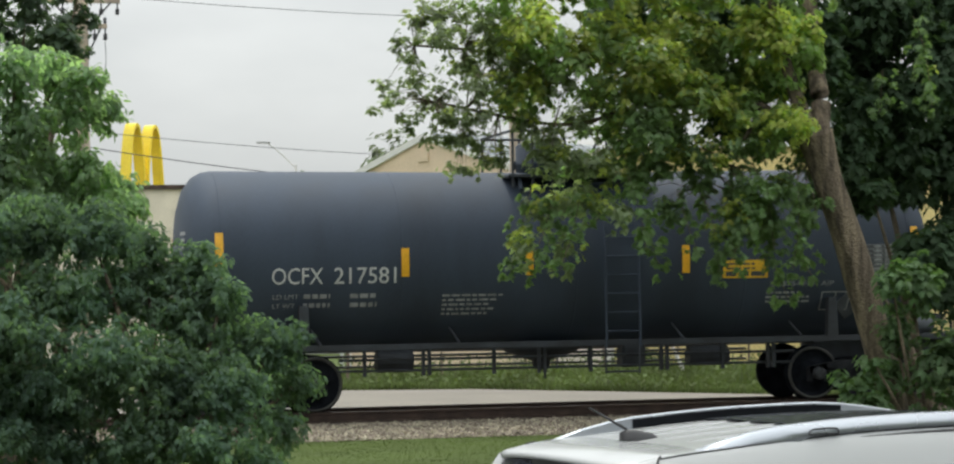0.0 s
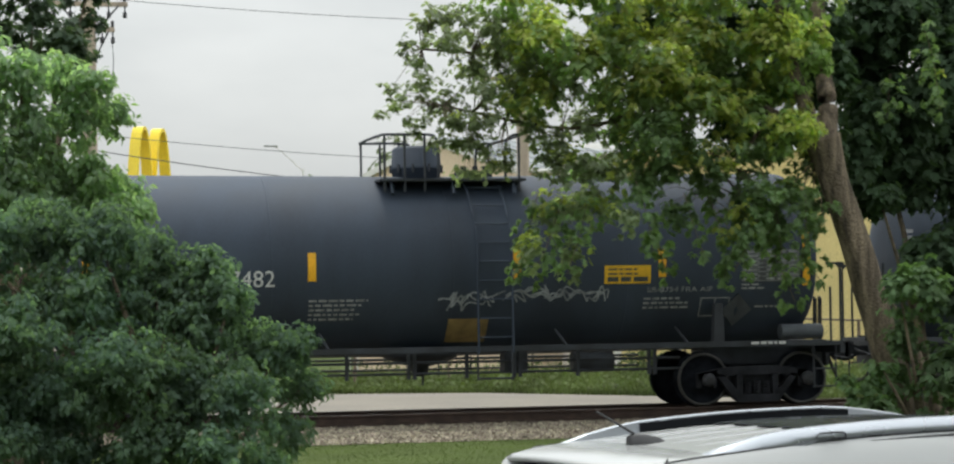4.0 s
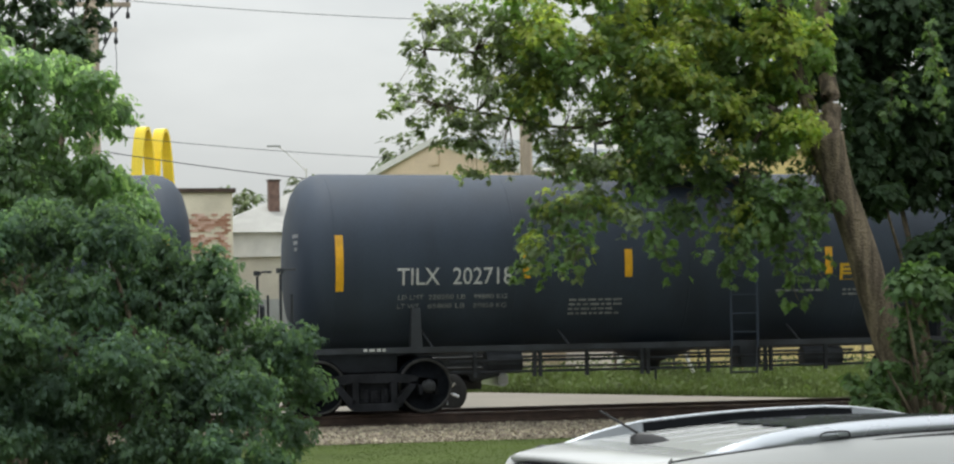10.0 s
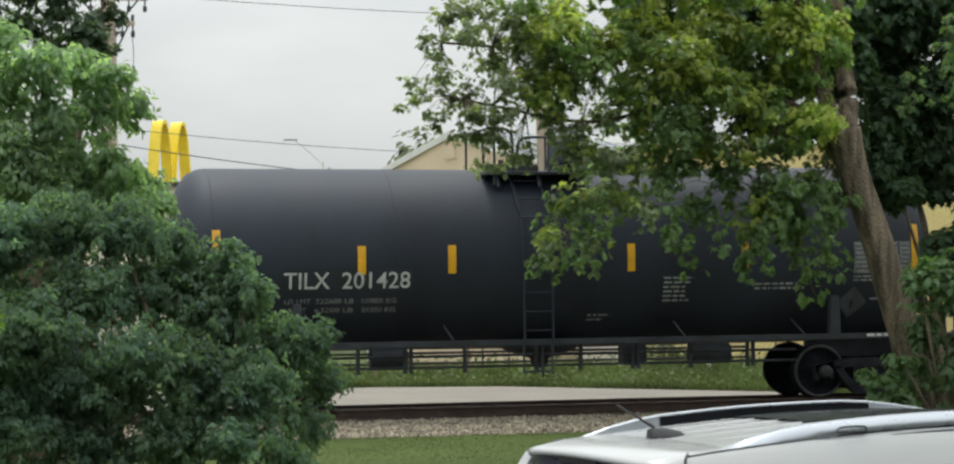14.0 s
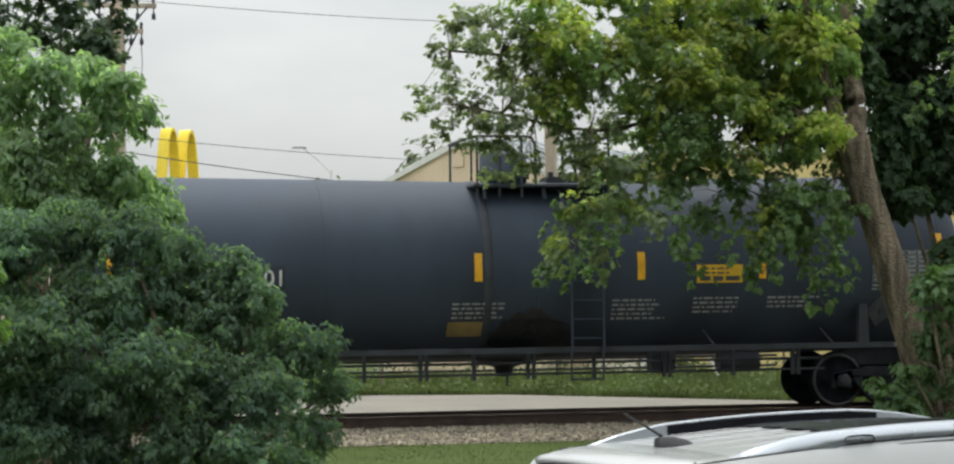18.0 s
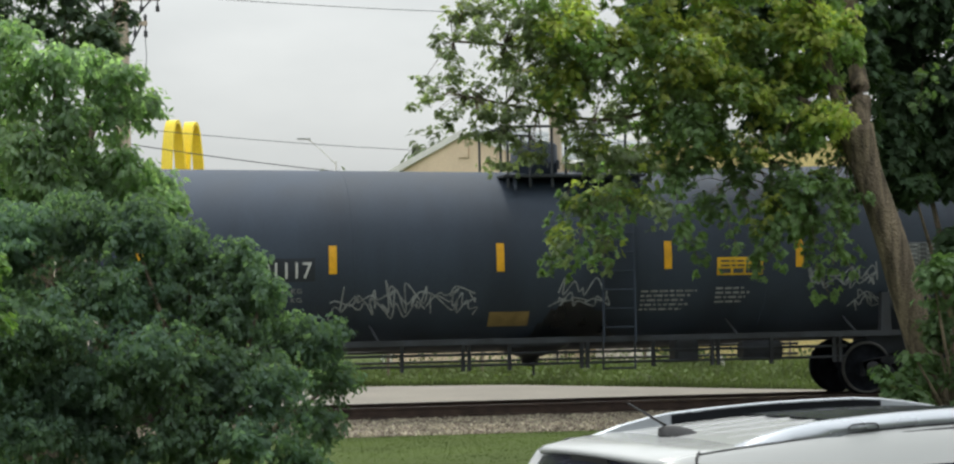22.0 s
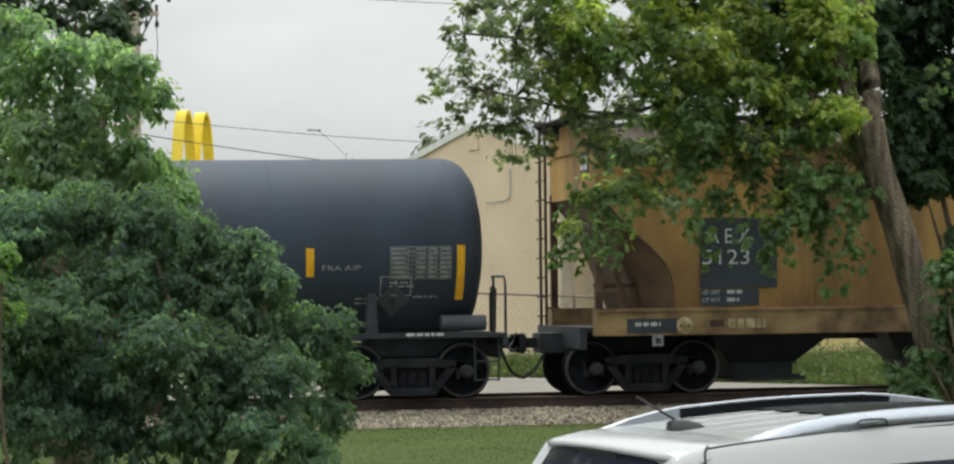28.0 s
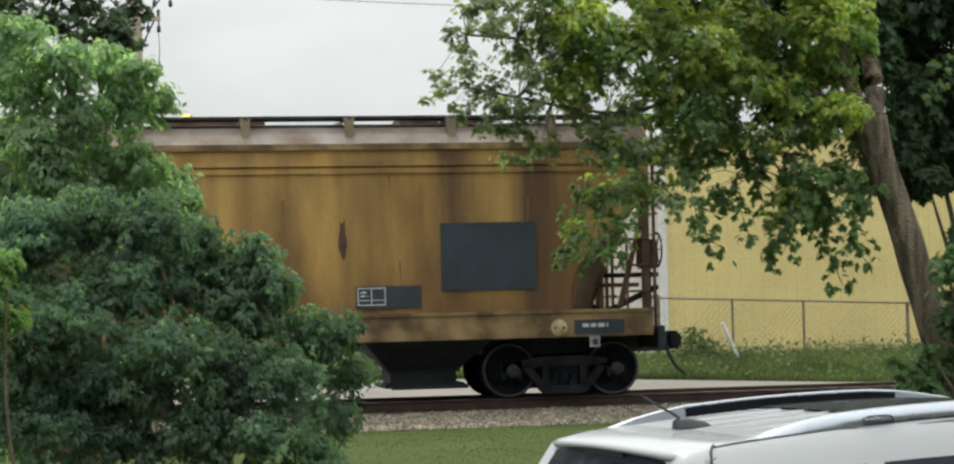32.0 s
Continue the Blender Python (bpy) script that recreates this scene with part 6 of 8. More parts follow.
        for a, b in zip(sp, sp[1:]):
            for j in range(4):
                bm.faces.new((a[j], a[(j + 1) % 4], b[(j + 1) % 4], b[j])).smooth = True
        bm.faces.new(sp[0]), bm.faces.new(sp[-1][::-1])
        bmesh.ops.recalc_face_normals(bm, faces=bm.faces)
        spoiler = part("spoiler", bm, M[paint], car)
        part("stop_lamp", boxed(0.185, 0.215, -0.15, 0.15, 1.50 * g, 1.525 * g, 0.004), M["redlamp" if minivan else "blacktrim"], spoiler)
    else:
        rear_lip(car, hull, paint)
    # antenna
    if not minivan:
        bm = bmesh.new()
        base = [(0.59, 0.017, 0.038), (0.62, 0.030, 0.048), (0.67, 0.034, 0.044), (0.74, 0.026, 0.028), (0.78, 0.010, 0.007)]
        rings = []
        for x, hw, hh in base:
            z = 1.585 * g - 0.004
            rings.append([bm.verts.new((x, -hw, z)), bm.verts.new((x, -hw * 0.6, z + hh * 0.8)), bm.verts.new((x, 0, z + hh)), bm.verts.new((x, hw * 0.6, z + hh * 0.8)), bm.verts.new((x, hw, z))])
        for a, b in zip(rings, rings[1:]):
            for j in range(4):
                bm.faces.new((a[j], a[j + 1], b[j + 1], b[j])).smooth = True
        bm.faces.new(rings[0]), bm.faces.new(rings[-1])
        bmesh.ops.recalc_face_normals(bm, faces=bm.faces)
        ant = part("antenna", bm, M["blacktrim"], car, "black roof antenna")
        part("antenna_mast", rod(bmesh.new(), (0.62, 0, 1.63 * g), (0.44, 0, 1.735 * g), 0.0065, 8, 0.0045), M["blacktrim"], ant)
    for s in (-1, 1):
        bm = boxed(3.05, 3.22, s * 0.93, s * 1.10, 1.0, 1.14, 0.03) if s > 0 else boxed(3.05, 3.22, s * 1.10, s * 0.93, 1.0, 1.14, 0.03)
        part("door_mirror", bm, M[paint], car)
    part("bumper", boxed(-0.04 - (0.3 if minivan else 0), 0.10 - (0.3 if minivan else 0), -0.8, 0.8, 0.36, 0.6, 0.03), M["blacktrim"], car)
    lw = 4.25 if minivan else 4.63
    wheels = [road_wheel(car, x, y, 0.35, 0.22) for x in (0.95, lw - 0.95) for y in (-0.80, 0.80)]
    return car, wheels


SUV_TURN = 12.0
suv, _w = passenger_car("white_suv", "white parked car with silver roof rails and black antenna", "whitecar", pose(2.283, -28.91, -0.004, 0, 0, SUV_TURN))
van, van_wheels = passenger_car("minivan", "dark blue minivan driving past with black roof rails", "bluecar", None, True)


def pickup_truck():
    car = thing("pickup_truck", "black pickup truck driving behind the train, chrome bumpers", "pickup truck")
    bm = bmesh.new()
    slab(bm, [(-0.1, 0.75), (-0.1, 1.25), (2.0, 1.28), (2.1, 1.88), (3.5, 1.90), (4.25, 1.32), (5.55, 1.22), (5.62, 0.7), (5.0, 0.55), (4.95, 0.75), (4.0, 0.75), (3.9, 0.55), (1.5, 0.55), (1.4, 0.75), (0.5, 0.75), (0.4, 0.6)], -0.98, 0.98)
    bmesh.ops.bevel(bm, geom=bm.edges[:], offset=0.05, segments=2, affect="EDGES")
    part("body", bm, M["truckpaint"], car)
    for s in (-1, 1):
        part("side_window", slab(bmesh.new(), [(2.2, 1.36), (2.25, 1.80), (3.45, 1.82), (4.05, 1.36)], s * 0.985, s * 0.975), M["glass"], car)
        part("running_board", boxed(1.5, 3.9, min(s * 1.06, s * 0.9), max(s * 1.06, s * 0.9), 0.42, 0.48, 0.01), M["blacktrim"], car)
    part("front_bumper", boxed(5.55, 5.75, -0.95, 0.95, 0.48, 0.74, 0.04), M["chrome"], car, "chrome front bumper")
    part("rear_bumper", boxed(-0.25, -0.08, -0.95, 0.95, 0.52, 0.74, 0.03), M["chrome"], car, "chrome rear bumper")
    for s in (-1, 1):
        part("tail_lamp", boxed(-0.13, -0.09, min(s * 0.96, s * 0.78), max(s * 0.96, s * 0.78), 0.85, 1.2, 0.01), M["redlamp"], car)
        part("headlamp", boxed(5.58, 5.66, min(s * 0.9, s * 0.6), max(s * 0.9, s * 0.6), 0.9, 1.1, 0.01), M["lens"], car)
    part("chassis", boxed(0.2, 5.3, -0.55, 0.55, 0.42, 0.62), M["blacktrim"], car)
    wheels = [road_wheel(car, x, y, 0.39, 0.26) for x in (0.95, 4.53) for y in (-0.86, 0.86)]
    return car, wheels


pickup, pickup_wheels = pickup_truck()


# ---- trees and shrubs ----
# half outlines of a leaf, along and across its midrib
LOBED = ((-0.28, 0.32), (-0.10, 0.16), (0.12, 0.50), (0.16, 0.18))
OVAL = ((-0.20, 0.20), (0.15, 0.22))


def leaf_cloud(name, pts, nrm, size, material, parent, label="", seed=1, tip=None, half=LOBED):
    """Many small leaves, each folded along its midrib and bent at its tip, as one mesh."""
    rng = np.random.default_rng(seed)
    n = len(pts)
    nrm = nrm / np.linalg.norm(nrm, axis=1)[:, None]
    if tip is None:
        tip = rng.normal(size=(n, 3))
        tip[:, 2] -= 1.3
    t = tip - nrm * np.sum(tip * nrm, 1)[:, None]
    t /= np.linalg.norm(t, axis=1)[:, None] + 1e-9
    u = np.cross(nrm, t)
    fold = rng.uniform(0.05, 0.35, n)
    bend = rng.uniform(0.0, 0.35, n)
    def at(a, b):
        return pts + (t * a + u * b + nrm * (abs(b) * fold - bend * max(0.0, a) ** 2)[:, None]) * size[:, None]
    ring = [at(-0.45, 0)] + [at(p, q) for p, q in half] + [at(0.55, 0)] + [at(p, -q) for p, q in half[::-1]]
    w, h = len(ring), len(half)
    co = np.stack(ring, 1).reshape(-1, 3)
    k = w * np.arange(n)[:, None]
    one = np.arange(h + 2)[None]
    two = np.concatenate([[0], np.arange(h + 1, w)])[None]
    faces = np.concatenate([k + one, k + two]).astype(np.int32)
    me = bpy.data.meshes.new(name)
    me.vertices.add(len(co))
    me.vertices.foreach_set("co", co.astype(np.float32).ravel())
    me.loops.add(faces.size)
    me.loops.foreach_set("vertex_index", faces.ravel())
    me.polygons.add(len(faces))
    me.polygons.foreach_set("loop_start", np.arange(0, faces.size, h + 2, dtype=np.int32))
    me.update(calc_edges=True)
    me.materials.append(material)
    ob = new(name, me)
    ob.parent = parent
    if label:
        ob["label"] = label
    return ob


def bough_tufts(boughs, per, rng, shell=0.5, thick=0.9, reach=1.04):
    """Places of leaf tufts on the rounded boughs (x, y, z, reach, height), with the way that each faces."""
    C, O = [], []
    for i, (x, y, z, rx, rz) in enumerate(boughs):
        k = max(3, int((per[i] if isinstance(per, tuple) else per) * math.pi * rx * rz))
        d = rng.normal(size=(k, 3))
        d /= np.linalg.norm(d, axis=1)[:, None]
        d[:, 2] = np.where((d[:, 2] < -0.25) & (rng.random(k) < 0.6), -d[:, 2], d[:, 2])
        C.append(np.array([x, y, z]) + d * (rng.uniform(shell, reach, k))[:, None] * np.array([rx, min(rx, thick), rz]))
        O.append(d)
    return np.concatenate(C), np.concatenate(O)


def tassel_tufts(lines, rng, step=0.030, wide=0.085):
    """Places of leaf tufts down hanging shoots."""
    C, O = [], []
    for line in lines:
        p = smooth_path(line, 8)
        run = 0.0
        for a, b in zip(p, p[1:]):
            run += (b - a).length
            while run > step:
                run -= step
                o = rng.normal(size=3)
                C.append(np.array(b) + o * wide * np.array([1, 1, 0.6]))
                O.append(o / np.linalg.norm(o))
    return np.array(C), np.array(O)


def tuft_leaves(C, O, count, spread, droop, rng, up=0.8, flare=0.55, loose=0.28):
    """Leaves that stand out round each tuft and droop at their tips: places, normals, tips, and the tuft of each."""
    k = len(C)
    m = np.maximum(1, rng.poisson(count, k))
    own = np.repeat(np.arange(k), m)
    n = len(own)
    a = rng.uniform(0, 2 * np.pi, n)
    radial = np.stack([np.cos(a), np.sin(a), np.zeros(n)], -1)
    tip = radial * rng.uniform(0.5, 1.0, n)[:, None] + O[own] * 0.4
    tip[:, 2] -= droop * rng.uniform(0.2, 1.4, n)
    tip /= np.linalg.norm(tip, axis=1)[:, None]
    P = C[own] + tip * (spread * rng.uniform(0.25, 1.1, n))[:, None] + np.array([0, 0, 1.0]) * (spread * rng.uniform(-0.35, 0.35, n))[:, None]
    N = radial * flare + O[own] * 0.45 + np.array([0, 0, up]) + rng.normal(size=(n, 3)) * loose
    return P, N, tip, own


def limb_mesh(bm, pts, r0, r1, n=8):
    line = smooth_path(pts, 6)
    rs = [r0 + (r1 - r0) * i / (len(line) - 1) for i in range(len(line))]
    rs = [r * (1 + 0.06 * noise.noise(Vector((i * 0.7, r * 40, 2)))) for i, r in enumerate(rs)]
    tube(bm, line, rs, n)
    for f in bm.faces:
        f.smooth = True


def twigs(bm, ends, roots, rng, r=0.004):
    """Thin shoots from the limbs out to the tufts, sagging a little."""
    for e in ends:
        e = Vector(e)
        a = Vector(min(roots, key=lambda q: (Vector(q) - e).length + max(0, e.z - q[2]) * 0.5))
        mid = a.lerp(e, 0.55) + Vector((0, 0, 0.10 * (e - a).length)) + Vector(rng.normal(size=3)) * 0.03
        tube(bm, [a, mid, e], [r, r * 0.75, r * 0.4], 4)


def maple():
    o = Vector((11.62, -13.0, 0))
    tree = thing("maple_tree", "leaning maple tree with hanging green leaves beside the track", "tree", pose(*o))
    T = lambda q: tuple(Vector(q) - o)
    # the trunk keeps its girth up to the fork, with knots and ridges of bark
    bm = bmesh.new()
    line = smooth_path([T(p) for p in ((11.27, -13.0, -0.05), (11.03, -13.0, 0.54), (10.85, -13.0, 1.15), (10.63, -13.0, 1.95), (10.40, -13.0, 2.75), (10.16, -13.0, 3.45), (10.00, -13.0, 4.0))], 10)
    rings = []
    for i, p in enumerate(line):
        f = i / (len(line) - 1)
        r = 0.185 - 0.02 * f + 0.05 * max(0, f - 0.86) / 0.14 + 0.06 * max(0, 0.12 - f) / 0.12
        ring = []
        for k in range(28):
            a = 2 * math.pi * k / 28
            ridge = 0.05 * noise.noise(Vector((math.cos(a) * 3.2, math.sin(a) * 3.2, p.z * 1.1))) + 0.045 * noise.noise(Vector((math.cos(a) * 9, math.sin(a) * 9, p.z * 2.6)))
            knot = 0.10 * max(0.0, noise.noise(Vector((math.cos(a) * 1.2 + 4, math.sin(a) * 1.2, p.z * 2.0))) - 0.25)
            rr = r * (1 + ridge + knot)
            ring.append(bm.verts.new(p + Vector((math.cos(a) * rr, math.sin(a) * rr, 0.25 * math.cos(a) * rr))))
        rings.append(ring)
    for p, q in zip(rings, rings[1:]):
        for k in range(28):
            bm.faces.new((p[k], p[(k + 1) % 28], q[(k + 1) % 28], q[k])).smooth = True
    bm.faces.new(rings[-1])
    part("trunk", bm, M["bark"], tree, "leaning grey-brown trunk")
    limbs = (((10.02, -13.0, 3.8), (9.72, -13.1, 4.5), (9.4, -13.3, 5.4), (9.3, -13.3, 6.3)), ((10.02, -12.98, 3.75), (10.17, -12.8, 4.35), (10.22, -12.4, 5.2), (10.3, -12.2, 6.6)), ((10.0, -13.0, 3.9), (9.3, -12.9, 4.35), (8.4, -12.7, 4.6), (7.4, -12.6, 4.9)),
             ((8.6, -12.7, 4.55), (7.7, -12.9, 4.25), (6.9, -12.9, 4.1), (5.5, -12.9, 4.35)), ((7.5, -12.6, 4.9), (6.5, -12.6, 4.95), (5.3, -12.8, 5.0)), ((11.80, -12.6, -0.05), (11.55, -12.6, 0.73), (11.28, -12.6, 1.54), (11.18, -12.5, 1.85), (11.1, -12.3, 2.1)), ((9.4, -12.95, 4.3), (9.0, -13.0, 3.75), (8.6, -12.9, 3.35)))
    for k, pts in enumerate(limbs):
        bm = bmesh.new()
        limb_mesh(bm, [T(p) for p in pts], (0.12, 0.135, 0.07, 0.032, 0.026, 0.10, 0.03)[k], 0.085 if k == 1 else 0.014, 10)
        part("limb", bm, M["bark"], tree)
    roots = [tuple(q) for pts in limbs for q in smooth_path(pts, 4) if q[2] > 3.2]
    fringe_out = ((6.87, -13.35, 4.58, 0.22, 0.31), (6.14, -12.92, 5.04, 0.28, 0.28), (6.42, -13.18, 4.77, 0.27, 0.31), (4.93, -12.75, 4.50, 0.11, 0.15), (4.77, -13.02, 4.24, 0.08, 0.10), (5.55, -13.29, 4.11, 0.27, 0.20), (5.32, -12.85, 5.28, 0.19, 0.17), (5.18, -13.12, 4.77, 0.16, 0.16), (5.78, -12.69, 5.34, 0.24, 0.24), (6.78, -12.96, 3.89, 0.35, 0.31), (5.92, -13.22, 4.46, 0.31, 0.27), (6.17, -12.79, 4.91, 0.28, 0.24), (5.80, -13.06, 3.89, 0.31, 0.17), (6.33, -13.33, 5.13, 0.27, 0.31), (6.52, -12.89, 4.07, 0.28, 0.28))
    fringe_in = ((4.85, -13.35, 4.25, 0.07, 0.13), (5.12, -12.92, 4.97, 0.17, 0.17), (4.99, -13.18, 4.33, 0.14, 0.22), (5.34, -12.75, 4.63, 0.21, 0.21), (5.19, -13.02, 4.10, 0.14, 0.17), (5.44, -13.29, 4.99, 0.28, 0.27), (5.54, -12.85, 4.35, 0.27, 0.24), (5.54, -13.12, 3.91, 0.31, 0.14), (5.91, -12.69, 4.75, 0.29, 0.35), (5.47, -12.96, 5.32, 0.27, 0.21), (5.89, -13.22, 4.10, 0.31, 0.24), (5.80, -12.79, 3.58, 0.26, 0.12), (6.11, -13.06, 3.68, 0.31, 0.19), (5.98, -13.33, 5.16, 0.31, 0.27), (6.29, -12.89, 4.61, 0.28, 0.38))
    upper = ((6.50, -13.45, 5.04, 0.41, 0.37), (6.53, -13.02, 4.44, 0.38, 0.38), (6.96, -13.28, 4.76, 0.41, 0.41), (7.59, -12.85, 5.01, 0.42, 0.42), (7.57, -13.12, 4.39, 0.41, 0.38), (7.86, -13.39, 4.68, 0.41, 0.41), (8.44, -12.95, 5.03, 0.42, 0.42), (8.41, -13.22, 4.34, 0.42, 0.38), (9.01, -12.79, 4.88, 0.42, 0.42), (8.97, -13.06, 4.25, 0.39, 0.32), (9.26, -13.32, 5.06, 0.38, 0.38), (9.48, -12.89, 4.55, 0.39, 0.35), (9.77, -13.16, 4.98, 0.32, 0.42), (9.49, -13.43, 4.04, 0.35, 0.26))
    lower = ((8.69, -13.35, 3.63, 0.21, 0.12), (9.14, -12.92, 3.57, 0.21, 0.11), (8.97, -13.18, 3.02, 0.24, 0.35), (9.45, -12.75, 2.92, 0.21, 0.43), (9.56, -13.02, 3.26, 0.20, 0.32), (9.12, -13.29, 3.33, 0.31, 0.19), (8.15, -12.85, 3.58, 0.29, 0.14), (8.53, -13.12, 3.54, 0.22, 0.11), (7.83, -12.69, 3.72, 0.28, 0.18), (8.17, -12.96, 3.07, 0.15, 0.22), (9.10, -13.22, 3.05, 0.14, 0.24), (9.93, -12.79, 3.13, 0.14, 0.32), (8.82, -13.06, 2.78, 0.11, 0.25), (7.86, -13.33, 3.92, 0.41, 0.36), (7.87, -12.89, 3.47, 0.29, 0.20), (8.37, -13.16, 3.74, 0.36, 0.28), (9.37, -12.73, 3.84, 0.28, 0.16), (8.60, -13.00, 3.38, 0.20, 0.15), (8.89, -13.26, 3.85, 0.31, 0.13), (9.93, -12.83, 3.66, 0.25, 0.18))
    outer = ((7.47, -13.35, 3.07, 0.19, 0.21), (7.19, -12.92, 4.13, 0.31, 0.26), (7.25, -13.18, 3.57, 0.41, 0.29), (6.85, -12.75, 3.14, 0.31, 0.31), (7.20, -13.02, 3.22, 0.29, 0.26), (6.42, -13.29, 2.68, 0.18, 0.24), (6.99, -12.85, 2.64, 0.17, 0.25), (6.84, -13.12, 3.64, 0.31, 0.24))
    deep = ((7.59, -12.55, 4.09, 0.32, 0.25), (8.33, -12.12, 4.70, 0.58, 0.43), (8.45, -12.38, 3.95, 0.50, 0.36), (9.14, -11.95, 4.64, 0.51, 0.44), (9.73, -12.22, 4.61, 0.51, 0.44), (9.47, -12.49, 4.08, 0.43, 0.23), (10.15, -12.05, 4.77, 0.29, 0.51), (7.35, -12.32, 3.65, 0.32, 0.28))
    crown = ((6.12, -13.35, 5.53, 0.37, 0.27), (6.83, -12.92, 5.63, 0.42, 0.31), (7.37, -13.18, 5.60, 0.41, 0.31), (8.12, -12.75, 5.62, 0.42, 0.32), (8.65, -13.02, 5.62, 0.42, 0.32), (9.18, -13.29, 5.63, 0.42, 0.31), (9.98, -12.85, 5.69, 0.43, 0.32))
    tassels = (((7.61, -13.40, 3.47), (7.74, -13.40, 3.06), (7.80, -13.40, 2.65)),
        ((7.97, -12.91, 3.08), (8.06, -12.91, 2.59), (8.20, -12.91, 2.39)),
        ((8.24, -13.21, 3.34), (8.34, -13.21, 2.99), (8.47, -13.21, 2.61)),
        ((8.70, -12.72, 3.43), (8.78, -12.72, 3.04)),
        ((9.04, -13.02, 3.48), (8.95, -13.02, 2.99), (8.75, -13.02, 2.29)),
        ((9.14, -13.33, 3.25), (9.00, -13.33, 2.84), (8.78, -13.33, 2.43)),
        ((9.33, -12.83, 3.49), (9.42, -12.83, 2.78), (9.70, -12.83, 2.08)),
        ((9.36, -13.14, 3.26), (9.43, -13.14, 2.63)))
    trails = (((9.63, -13.40, 3.52), (9.63, -13.40, 2.90), (9.55, -13.40, 2.41)),
        ((9.83, -12.91, 2.77), (9.88, -12.91, 2.49), (9.98, -12.91, 2.33)),
        ((9.89, -13.21, 3.32), (9.93, -13.21, 2.97)),
        ((6.65, -12.72, 3.38), (6.50, -12.72, 2.83), (6.38, -12.72, 2.35)),
        ((6.86, -13.02, 3.30), (6.66, -13.02, 2.75), (6.48, -13.02, 2.41)),
        ((7.06, -13.33, 3.28), (6.97, -13.33, 2.87), (6.81, -13.33, 2.43)),
        ((7.49, -12.83, 3.37), (7.40, -12.83, 2.99)),
        ((11.21, -13.14, 5.37), (11.35, -13.14, 4.95), (11.43, -13.14, 4.30)),
        ((11.03, -12.64, 4.78), (10.98, -12.64, 4.28)))
    # unseen boughs above the view, added to shade the train and lower leaves
    canopy = [(x, y, z, 1.6, 0.8) for x in (10.6, 12.8, 15.0) for y, z in ((-10.6, 8.6), (-7.8, 9.2))] + [(9.4, -6.6, 8.8, 1.5, 0.7)]
    rng = np.random.default_rng(11)
    groups = (("fringe", bough_tufts(fringe_out + fringe_in, 225, rng, 0.1), 6.0, 0.07, (0.05, 0.085), 0.5, "leafhazed"),
              ("upper", bough_tufts(upper, 270, rng, 0.42), 10.0, 0.10, (0.062, 0.102), 0.9, "leaf"),
              ("lower", bough_tufts(lower, 270, rng, 0.25), 8.5, 0.09, (0.058, 0.098), 0.9, "leafshaded"),
              ("outer", bough_tufts(outer, 230, rng, 0.2), 7.0, 0.085, (0.06, 0.10), 0.8, "leafhazed"),
              ("upper", bough_tufts(crown, 170, rng, 0.3), 8.0, 0.10, (0.07, 0.115), 0.9, "leaf"),
              ("deep", bough_tufts(deep, 90, rng, 0.1), 8.0, 0.11, (0.08, 0.13), 0.8, "leafshaded"),
              ("tassels", tassel_tufts(tassels + trails, rng), 7.0, 0.06, (0.065, 0.11), 1.1, "leafshaded"),
              ("canopy", bough_tufts(canopy, 12, rng, 0.2, 1.6), 9.0, 0.32, (0.26, 0.36), 0.8, "leaf"))
    for k, (kind, (C, O), count, spread, sizes, droop, colour) in enumerate(groups):
        P, N, tip, own = tuft_leaves(C, O, count, spread, droop, rng)
        # tufts facing up and towards the camera go yellow-green: top light put in colour
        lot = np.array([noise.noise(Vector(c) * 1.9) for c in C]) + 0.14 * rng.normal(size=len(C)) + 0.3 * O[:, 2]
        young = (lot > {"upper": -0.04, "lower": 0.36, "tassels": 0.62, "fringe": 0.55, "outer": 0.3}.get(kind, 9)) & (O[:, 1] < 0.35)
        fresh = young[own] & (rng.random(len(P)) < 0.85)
        size = rng.uniform(*sizes, len(P))
        for pick, paint, note in ((~fresh, colour, ""), (fresh, "leaftoplit", "yellow-green leaves with top light in their colour")):
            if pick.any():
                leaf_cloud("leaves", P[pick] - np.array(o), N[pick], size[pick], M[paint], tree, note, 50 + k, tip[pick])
        if kind in ("fringe", "tassels", "lower"):
            bm = bmesh.new()
            twigs(bm, C[::9 if kind == "lower" else 5] - np.array(o), [T(q) for q in roots], rng, 0.0055) if kind != "tassels" else None
            if kind == "tassels":
                for line in tassels + trails:
                    tube(bm, [T(q) for q in smooth_path(line, 5)], 0.005, 4)
            part("twigwork", bm, M["bark"], tree)


maple()


